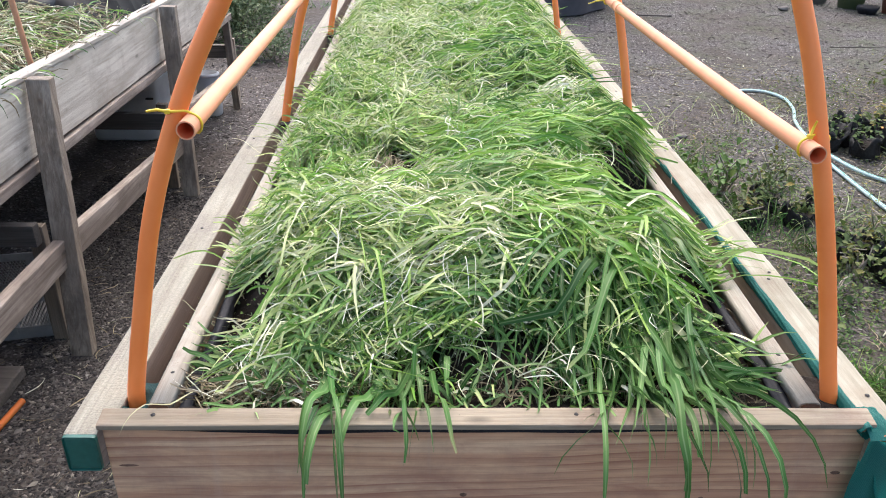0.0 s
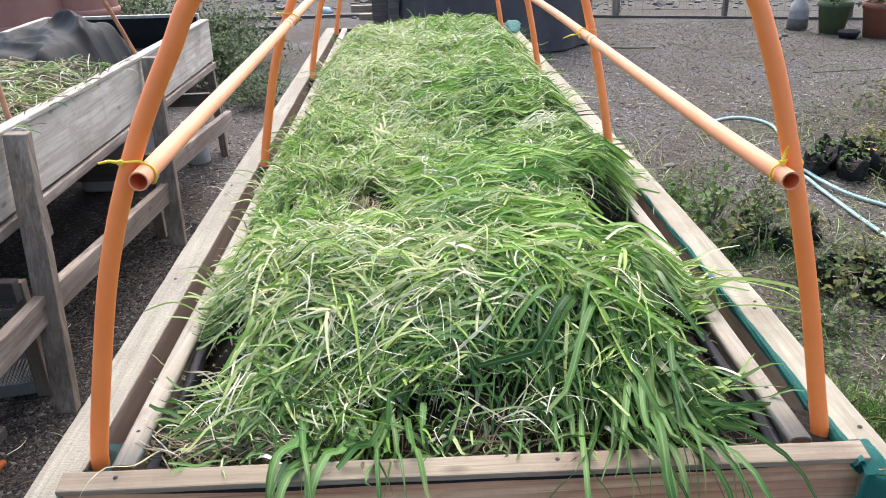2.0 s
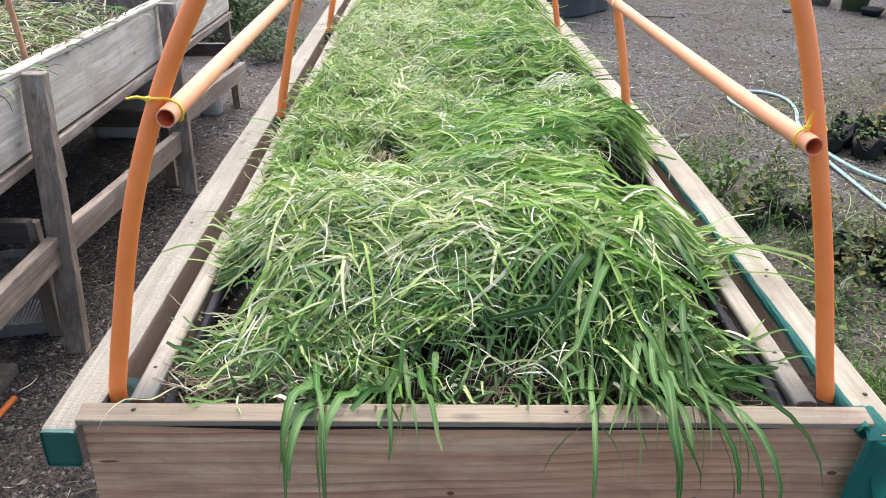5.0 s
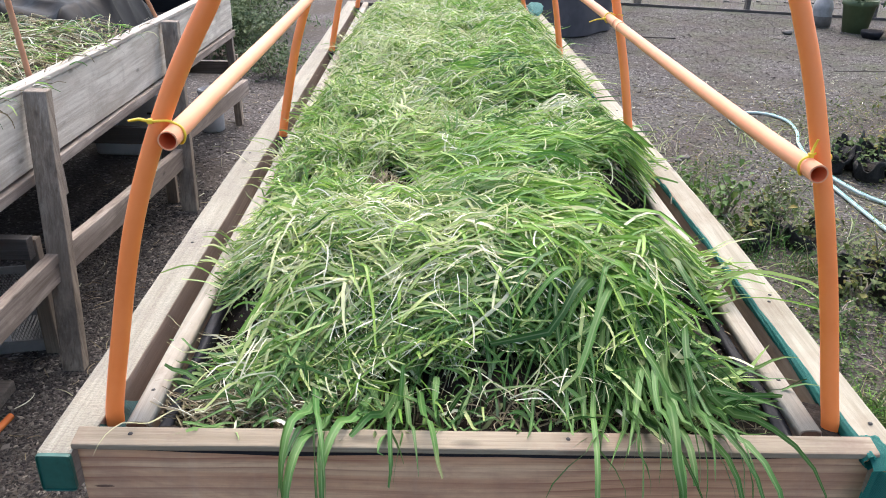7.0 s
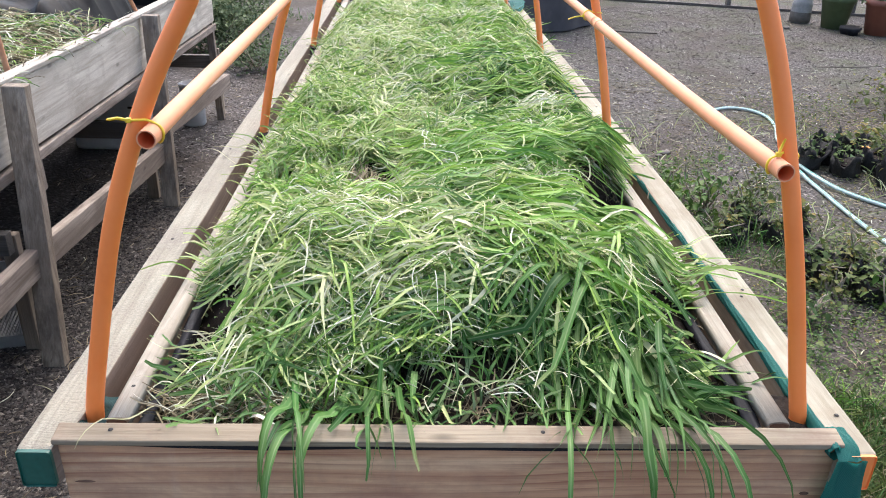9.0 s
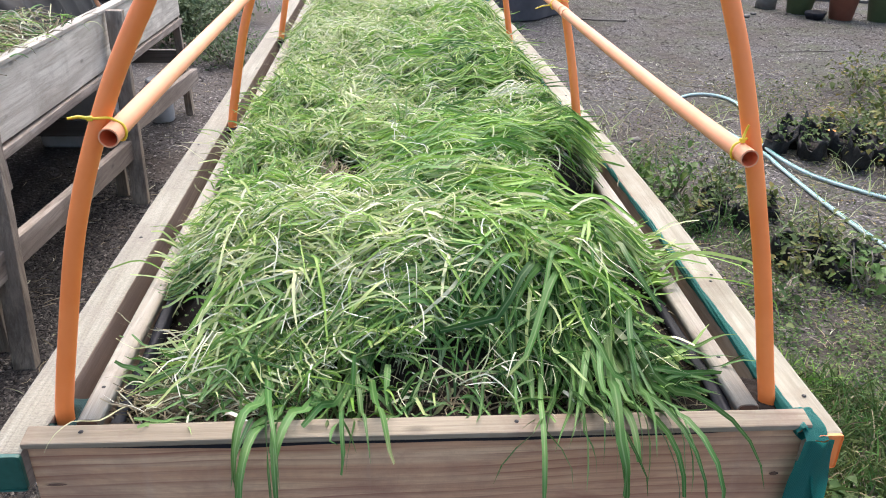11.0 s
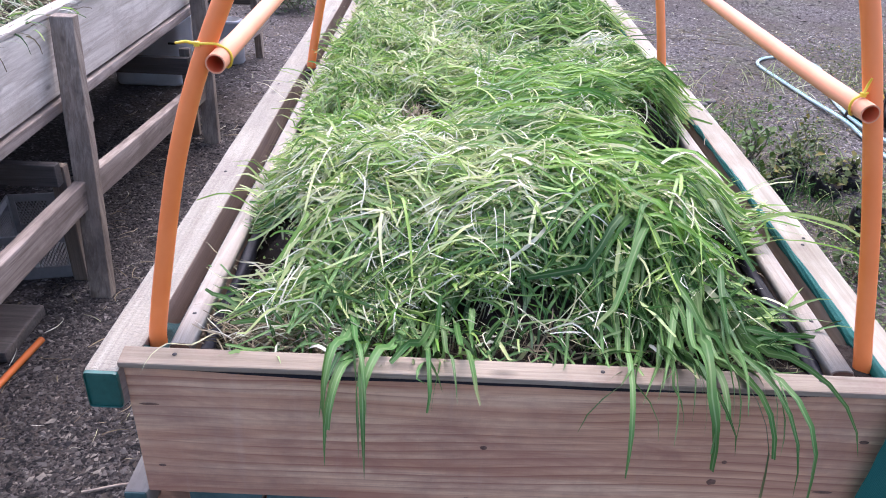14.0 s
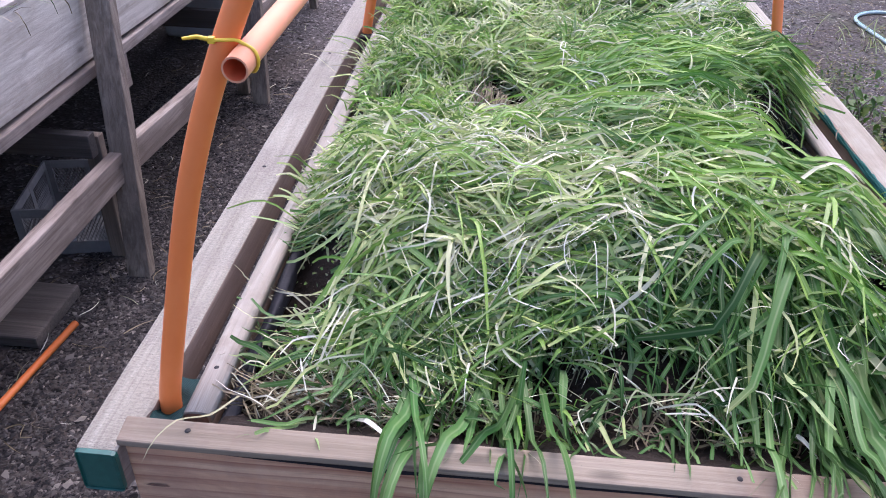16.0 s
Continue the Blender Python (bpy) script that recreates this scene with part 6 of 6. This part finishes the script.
litter = thing("straw_litter", "scattered pale straw and twigs on the gravel", "litter", kind="stuff")
for m, n, x0, x1, y0, y1, l0, l1, w in ((M_STRAW, 90, -2.1, -0.7, 0.0, 5.0, 0.03, 0.12, 0.0025), (M_DRY, 600, -2.3, -0.7, 0.0, 6.0, 0.03, 0.12, 0.003), (M_STRAW, 700, 0.8, 4.0, 1.2, 7.0, 0.02, 0.08, 0.004), (M_DRY, 3600, 0.8, 4.0, 1.0, 6.5, 0.03, 0.13, 0.0035)):
    x, y = rng.uniform(x0, x1, n), rng.uniform(y0, y1, n)
    ob = new("straws", blades("straws", m, x, y, rng.uniform(0, 6.28, n), rng.uniform(l0, l1, n), rng.uniform(0.7, 1.3, n) * w, rng.uniform(0, 0.3, n), rng.uniform(0.1, 0.3, n),
                              rng.uniform(0.0, 0.012, n), 0.18 * N(n), 5, on_ground, 0.0))
    ob.parent = litter
    tagged(ob, kind="stuff")

# weeds on the open side
weeds = thing("ground_weeds", "low green weeds and grass growing through the gravel", "weeds", kind="stuff")


def weed_leaves(mat, n, x0, x1, y0, y1, leaf, high, seed):
    x, y = rng.uniform(x0, x1, n * 3), rng.uniform(y0, y1, n * 3)
    dens = 0.5 + 0.5 * np.sin(3.1 * x + seed) * np.sin(2.7 * y + 1.3 * seed) + 0.3 * np.sin(9 * x - 7 * y + seed)
    keep = np.nonzero(rng.random(n * 3) < dens)[0][:n]
    x, y = x[keep], y[keep]
    me = leaves("weed", mat, (0, 0, 0), (0.02, 0.02, 0.02), leaf, len(x), 0.0)
    co = np.empty(len(me.vertices) * 3, np.float32)
    me.vertices.foreach_get("co", co)
    co = co.reshape(-1, 7, 3)
    co -= co[:, :1].copy()
    co += np.stack([x, y, GZ + 0.005 + high * rng.random(len(x)) ** 2], 1)[:, None]
    me.vertices.foreach_set("co", co.reshape(-1))
    me.update()
    ob = new("weed_leaves", me)
    ob.parent = weeds
    return tagged(ob, kind="stuff")


weed_leaves(M_WEED, 6500, 0.75, 2.4, 1.3, 4.3, 0.019, 0.07, 1.0)
weed_leaves(M_WEED_BRIGHT, 2200, 0.75, 2.2, 1.3, 3.2, 0.016, 0.05, 5.0)
weed_leaves(M_WEED, 3200, 0.76, 2.1, 0.45, 1.9, 0.019, 0.06, 6.0)
weed_leaves(M_WEED_BRIGHT, 900, 0.9, 2.1, 0.45, 1.7, 0.020, 0.06, 7.3)
weed_leaves(M_WEED_YEL, 3600, 1.1, 3.4, 1.8, 5.2, 0.018, 0.06, 2.2)
weed_leaves(M_WEED, 1500, 2.8, 5.2, 3.6, 6.0, 0.020, 0.06, 3.1)
weed_leaves(M_WEED_YEL, 2200, 2.8, 5.2, 3.6, 6.0, 0.020, 0.08, 4.0)
for m, n, x0, x1, y0, y1 in ((M_GRASS_DARK, 1500, 0.78, 1.9, 1.1, 3.0), (M_GRASS_DARK, 1500, 1.25, 1.95, 7.4, 8.3), (M_GRASS_PALE, 900, 1.0, 3.2, 1.6, 5.0), (M_GRASS_DARK, 900, -2.4, -1.0, 6.2, 9.5), (M_GRASS_BRIGHT, 900, 1.45, 2.05, 1.35, 2.0), (M_WEED, 4600, 0.80, 2.3, 0.55, 2.6), (M_WEED, 2600, 1.1, 2.2, 0.8, 1.8), (M_GRASS_DARK, 1800, 0.9, 2.2, 0.6, 2.2), (M_DRY, 1800, 0.85, 2.3, 0.6, 2.6)):
    x, y = rng.uniform(x0, x1, n), rng.uniform(y0, y1, n)
    keep = np.sin(4.1 * x + 2 * y) + np.sin(3.3 * y - x) > 0.1
    x, y = x[keep], y[keep]
    n = len(x)
    ob = new("weed_grass", blades("weed_grass", m, x, y, rng.uniform(0, 6.28, n), rng.uniform(0.06, 0.2, n), rng.uniform(0.003, 0.007, n), rng.uniform(0.6, 1.4, n), rng.uniform(0.05, 0.2, n),
                                  rng.uniform(0, 0.01, n), 0.05 * N(n), 5, on_ground, 0.0, True))
    ob.parent = weeds
    tagged(ob, kind="stuff")


def seedling(x, y, h, spread, n, leaf, mat):
    bush("weed_plant", "tall leafy weed with thin stems among the gravel", "weed", (x, y, GZ), (spread, spread, h * 0.55), leaf, n, mat, 9, "tall weeds")


for x, y, h, sp, n, lf, m in ((1.66, 3.30, 0.34, 0.17, 110, 0.058, M_WEED_BRIGHT), (1.86, 3.10, 0.26, 0.16, 100, 0.05, M_WEED), (1.50, 3.55, 0.24, 0.16, 90, 0.055, M_WEED_BRIGHT), (2.05, 3.45, 0.22, 0.15, 60, 0.06, M_WEED_YEL), (1.55, 2.85, 0.18, 0.18, 70, 0.065, M_WEED),
                              (1.95, 2.30, 0.20, 0.16, 70, 0.06, M_WEED_YEL), (2.20, 2.15, 0.24, 0.15, 60, 0.06, M_WEED_BRIGHT), (1.75, 2.05, 0.15, 0.17, 80, 0.055, M_WEED), (2.3, 2.75, 0.18, 0.14, 60, 0.05, M_WEED_YEL), (1.45, 1.75, 0.14, 0.17, 80, 0.055, M_WEED),
                              (1.38, 2.45, 0.15, 0.16, 80, 0.050, M_WEED_BRIGHT), (1.42, 3.15, 0.20, 0.14, 80, 0.055, M_WEED_BRIGHT)):
    seedling(x, y, h, sp, int(n * 1.4), lf * (0.85 if m is M_WEED_BRIGHT else 0.66), m)
# broad-leaved weed by the end of the rail
seedling(1.30, 0.72, 0.17, 0.15, 34, 0.075, M_WEED)
for x, y, z, sx, n in ((4.15, 5.6, 0.17, 0.36, 260), (3.55, 4.6, 0.09, 0.28, 220), (4.6, 5.9, 0.20, 0.4, 260), (3.95, 4.9, 0.14, 0.32, 220)):
    bush("shrub", "sparse yellowing shrub with bare twigs", "shrub", (x, y, GZ), (sx, sx, z), 0.055, n, M_WEED_YEL, 14, "yellowing shrubs")


def planter_bag(x, y, r, h, lean, plant):
    ob = thing("planter_bag", "black polythene planter bag filled with soil and a small weed", "planter bag", "planter bags", at=(x, y, GZ))
    prof = [(0.001, 0.002), (r * 0.8, 0.002), (r * 0.98, 0.02), (r, h * 0.5), (r * 1.03, h * 0.85), (r * 1.08, h), (r * 1.02, h + 0.008), (r * 0.95, h - 0.02)]
    bm = lathe(prof, 32)
    for v in bm.verts:
        k = noise.noise_vector(v.co * 11 + Vector((x * 7, y * 5, 0)))
        v.co += Vector((k.x, k.y, k.z * 0.8)) * r * 0.40
        v.co += noise.noise_vector(v.co * 34 + Vector((y * 9, x * 3, 0))) * r * 0.24
        v.co.z += max(0, v.co.z - h * 0.6) * 1.8 * noise.noise(Vector((v.co.x * 14 + x * 5, v.co.y * 14, y)))
        v.co.x += lean * v.co.z
        v.co.z = max(v.co.z, 0.001)
    part("bag", bm, M_BAG, ob, "crumpled black polythene bag", True)
    top = lathe([(0.001, h - 0.02), (r * 0.9, h - 0.028)], 14)
    part("soil", top, M_SOIL, ob)
    me = leaves("plant", plant, (0, 0, h + 0.04), (r * 1.4, r * 1.4, 0.10), 0.04, 55)
    co = np.empty(len(me.vertices) * 3, np.float32)
    me.vertices.foreach_get("co", co)
    co = co.reshape(-1, 3)
    co[:, 2] = np.maximum(co[:, 2], h - 0.02)
    me.vertices.foreach_set("co", co.ravel())
    pl = tagged(new("plant", me), kind="stuff")
    pl.parent = ob


for x, y, r, h in ((2.66, 4.12, 0.09, 0.15), (2.86, 3.98, 0.10, 0.15), (2.84, 4.24, 0.095, 0.16), (3.08, 3.80, 0.105, 0.16), (3.08, 4.06, 0.10, 0.16), (3.32, 3.64, 0.10, 0.15), (3.32, 3.92, 0.10, 0.16), (3.06, 4.30, 0.11, 0.17), (3.54, 3.76, 0.115, 0.17), (3.32, 4.18, 0.10, 0.16),
                   (1.95, 2.44, 0.085, 0.13), (2.13, 2.46, 0.085, 0.14), (2.30, 2.36, 0.085, 0.13), (2.12, 2.27, 0.08, 0.13), (2.45, 2.26, 0.08, 0.13), (1.78, 3.02, 0.08, 0.12), (1.95, 2.90, 0.08, 0.12), (1.66, 2.88, 0.075, 0.11), (2.10, 3.02, 0.08, 0.12), (1.85, 3.20, 0.08, 0.12)):
    planter_bag(x, y, r * 0.92, h * 0.8, random.uniform(-0.25, 0.25), random.choice((M_WEED, M_WEED_YEL)))

flower = thing("flower", "small orange flower head among the planter bags", "flower", at=(2.99, 4.03, 0.04))
bm = bmesh.new()
for k in range(9):
    a = 2 * math.pi * k / 9
    q = [bm.verts.new((math.cos(a + s) * rr, math.sin(a + s) * rr, zz)) for s, rr, zz in ((-0.25, 0.008, 0.02), (-0.3, 0.028, 0.03), (0.3, 0.028, 0.028), (0.25, 0.008, 0.02))]
    bm.faces.new(q)
part("petals", bm, M_FLOWER, flower)
part("stem", rings(bmesh.new(), [(0, 0, -0.14), (0.005, 0, 0.02)], 0.003, 6), M_STICK, flower)

# hose on the gravel
hose = thing("garden_hose", "pale green striped garden hose lying in a loop", "hose", at=(2.5, 4.5, GZ))
HZ = GZ + 0.016
loop = [(3.9, 2.4), (3.2, 3.0), (2.745, 3.53), (2.60, 3.85), (2.62, 4.3), (2.69, 4.70), (2.80, 5.0), (2.85, 5.30), (2.78, 5.5), (2.62, 5.56), (2.45, 5.47), (2.37, 5.30), (2.40, 5.0), (2.47, 4.5), (2.52, 4.0), (2.54, 3.76), (2.54, 3.13), (2.58, 2.6), (2.7, 1.8), (3.0, 1.0)]
line = spline([(a, b, HZ + 0.018 * (i in (3, 14))) for i, (a, b) in enumerate(loop)], 10)
o = part("tube", rings(bmesh.new(), line, 0.0125, 12), M_HOSE, hose)
o.location = -Vector(hose.location)
for ph in (0.9, 2.2):
    off = [p + Vector((0.004 * math.cos(ph), 0.004 * math.sin(ph) * 0, 0.0098)) for p in line]
    o = part("stripe", rings(bmesh.new(), [p + Vector((0.0062 * (1 if ph > 1 else -1), 0, 0.0002)) for p in off], 0.0030, 6), M_HOSESTRIPE, hose, "dark green hose stripe")
    o.location = -Vector(hose.location)

# sticks and a pebble or two
for pts, r in (([(2.25, 9.0, 0.02), (2.55, 8.85, 0.03), (2.9, 8.9, 0.015)], 0.010), ([(4.1, 7.2, 0.02), (4.5, 7.1, 0.05), (4.9, 7.3, 0.02)], 0.005), ([(1.05, 1.55, 0.012), (1.2, 1.7, 0.02), (1.27, 1.83, 0.01)], 0.004), ([(-1.15, 0.62, 0.01), (-1.0, 0.66, 0.012), (-0.88, 0.62, 0.008)], 0.004)):
    st = part("stick", rings(bmesh.new(), spline([(a, b, GZ + c) for a, b, c in pts], 5), r, 6), M_GREY_X if r > 0.0045 else M_STICK)
    tagged(st, "dry bare stick lying on the ground", "stick", "sticks")

# ---- far end: black tank, fence, pots ----
tank = thing("water_tank", "large black plastic water tank standing on the ground", "water tank", at=(0.98, 9.95, GZ))
R = 1.26
part("shell", lathe([(0.001, 0.0), (R, 0.002), (R * 1.005, 0.05)] + [(R * (1 + 0.012 * (i % 2)), 0.1 + 0.16 * i) for i in range(9)] + [(R * 0.9, 1.55), (0.001, 1.65)], 56, 0.006), M_TANK, tank, smooth=True)
part("loose_skirt", grid(0, 1, 0, 1, 60, 10, lambda u, v: ((R + 0.03 + 0.03 * math.sin(u * 40) * (1 - v) + 0.03 * noise.noise(Vector((u * 20, v * 3, 0)))) * math.cos(-2.9 + u * 2.95), (R + 0.03 + 0.03 * math.sin(u * 40) * (1 - v)) * math.sin(-2.9 + u * 2.95), 0.02 + 0.95 * v)), M_TANK, tank, "loose dusty sheet round the tank", True)
for x, y, w, h in ((-0.55, 9.9, 0.22, 1.2), (-0.36, 9.6, 0.14, 1.0)):
    p = part("timber_post", plank(x - w / 2, x + w / 2, y - 0.09, y + 0.09, GZ, GZ + h, 0.02, 0.015, 8, seed=x), M_GREY_X)
    tagged(p, "thick dark weathered timber post in the ground", "post", "timber posts")

FY = 11.0
fence = thing("wire_fence", "rusty wire mesh fence with wooden posts and a bottom board", "fence", at=(4.5, FY, GZ))


def fencepart(name, bm, mat, label=""):
    o = part(name, bm, mat, fence, label)
    o.location = (-4.5, -FY, -GZ)


def fy(x):
    return 11.75 - 0.27 * (x - 2.7)


for x, w in ((3.05, 0.11), (4.62, 0.06), (6.3, 0.08), (8.0, 0.08)):
    fencepart("post", plank(x - w / 2, x + w / 2, fy(x) - 0.05, fy(x) + 0.05, GZ, 1.15, 0.01, 0.006, 6, seed=x), M_GREY_Z if w > 0.1 else M_GREY_X)
bm = plank(2.4, 8.6, -0.015, 0.015, GZ, GZ + 0.04, 0.006, 0.004, 20)
for v in bm.verts:
    v.co.y += fy(v.co.x) - 0.08
fencepart("bottom_board", bm, M_GREY_X, "dark board along the foot of the fence")
bm = bmesh.new()
for k in range(58):
    x = 2.5 + 0.105 * k
    rings(bm, [(x, fy(x), GZ + 0.02), (x, fy(x), 1.1)], 0.0028, 4)
for k in range(9):
    rings(bm, [(2.5, fy(2.5), GZ + 0.12 + 0.125 * k), (8.5, fy(8.5), GZ + 0.12 + 0.125 * k)], 0.0028, 4)
fencepart("mesh", bm, M_WIRE, "rusty square wire mesh")

# rubble behind the fence and beyond the bed
n = 1500
bm = bmesh.new()
for k in range(n):
    x = random.uniform(-4.5, 8.5)
    y = max(12.2, fy(max(x, 2.4)) + 0.25) + random.uniform(0, 4.2)
    if x < 2.0 and random.random() < 0.55:
        continue
    s = random.uniform(0.012, 0.04) if random.random() < 0.93 else random.uniform(0.04, 0.10)
    vs = bmesh.ops.create_icosphere(bm, subdivisions=1, radius=s)["verts"]
    for v in vs:
        v.co = Vector((v.co.x * 1.4, v.co.y, v.co.z * 0.55)) + noise.noise_vector(v.co * 9 + Vector((k, 0, 0))) * s * 0.5 + Vector((x, y, GZ + s * 0.25))
rub = part("rubble", bm, M_STONE)
tagged(rub, "pale rubble and broken lumps behind the fence", "rubble", kind="stuff")
for x0, x1, y, z, t in ((-3.6, -0.3, 12.55, 0.05, 0.03), (-1.2, -0.45, 13.2, 0.10, 0.06), (-1.0, -0.5, 12.2, 0.09, 0.04), (-3.3, -2.2, 11.4, 0.05, 0.02)):
    b = part("old_board", plank(x0, x1, y - 0.06, y + 0.06, GZ, GZ + z, 0.006, 0.006, 8, seed=x0), M_GREY_X if x1 - x0 > 1 else M_PINE_X)
    tagged(b, "old weathered board lying on the ground", "board", "old boards")
scrap = part("plastic_lump", lathe([(0.001, 0), (0.09, 0.002), (0.11, 0.06), (0.07, 0.12), (0.001, 0.13)], 12, 0.15), M_BLUE, smooth=True)
scrap.location = (-1.62, 12.9, GZ)
tagged(scrap, "crumpled pale blue plastic lump on the ground", "plastic")


def pot(x, y, r, h, mat, label, plant):
    ob = thing("plant_pot", label, "plant pot", "pots by the fence", at=(x, y, GZ))
    part("pot", lathe([(0.001, 0.0), (r * 0.72, 0.002), (r * 0.97, h * 0.82), (r * 1.05, h * 0.83), (r * 1.06, h), (r * 0.96, h), (r * 0.93, h * 0.85), (0.001, h * 0.84)], 28), mat, ob, smooth=True)
    if plant:
        me = leaves("plant", plant, (0, 0, h + 0.14), (r * 1.35, r * 1.35, 0.24), 0.06, 420)
        pl = tagged(new("plant", me), kind="stuff")
        pl.parent = ob


pot(5.50, 9.66, 0.21, 0.42, M_POTGREEN, "dusty green plastic plant pot with weeds", M_BUSH)
pot(5.88, 9.26, 0.20, 0.44, M_TERRA, "terracotta plastic plant pot standing by the fence", M_BUSH)
pot(6.35, 9.15, 0.20, 0.40, M_POTGREEN, "dusty green plastic plant pot with weeds", M_BUSH)
jug = thing("plastic_bottle", "large cloudy ribbed plastic bottle with a dusty foot", "bottle", at=(5.20, 10.03, GZ))
part("bottle", lathe([(0.001, 0), (0.12, 0.003), (0.135, 0.03)] + [(0.135 - 0.006 * (i % 2), 0.06 + 0.03 * i) for i in range(8)] + [(0.11, 0.34), (0.045, 0.43), (0.04, 0.47), (0.001, 0.47)], 24), M_CLOUDY, jug, "cloudy ribbed upper part", True)
part("contents", lathe([(0.001, 0.004), (0.1385, 0.02), (0.1385, 0.12), (0.137, 0.15)], 24), M_STONE, jug, "dusty darker foot", True)
tray = part("black_tray", lathe([(0.001, 0), (0.10, 0.002), (0.13, 0.07), (0.12, 0.10), (0.09, 0.06), (0.001, 0.05)], 20, 0.2), M_BLACK, smooth=True)
tray.location = (5.52, 9.22, GZ)
tagged(tray, "crushed black plastic tray on the ground", "tray")
for x, y, s in ((4.5, 9.4, 0.06), (4.62, 9.3, 0.05), (1.72, 4.35, 0.035), (1.66, 4.30, 0.025), (4.8, 9.5, 0.04)):
    bm = bmesh.new()
    for v in bmesh.ops.create_icosphere(bm, subdivisions=2, radius=s)["verts"]:
        v.co = Vector((v.co.x * 1.2, v.co.y, v.co.z * 0.6)) + noise.noise_vector(v.co * 14) * s * 0.3
    st = part("stone", bm, M_STONE, smooth=True)
    st.location = (x, y, GZ + s * 0.4)
    tagged(st, "small pale stone lying on the gravel", "stone", "stones")
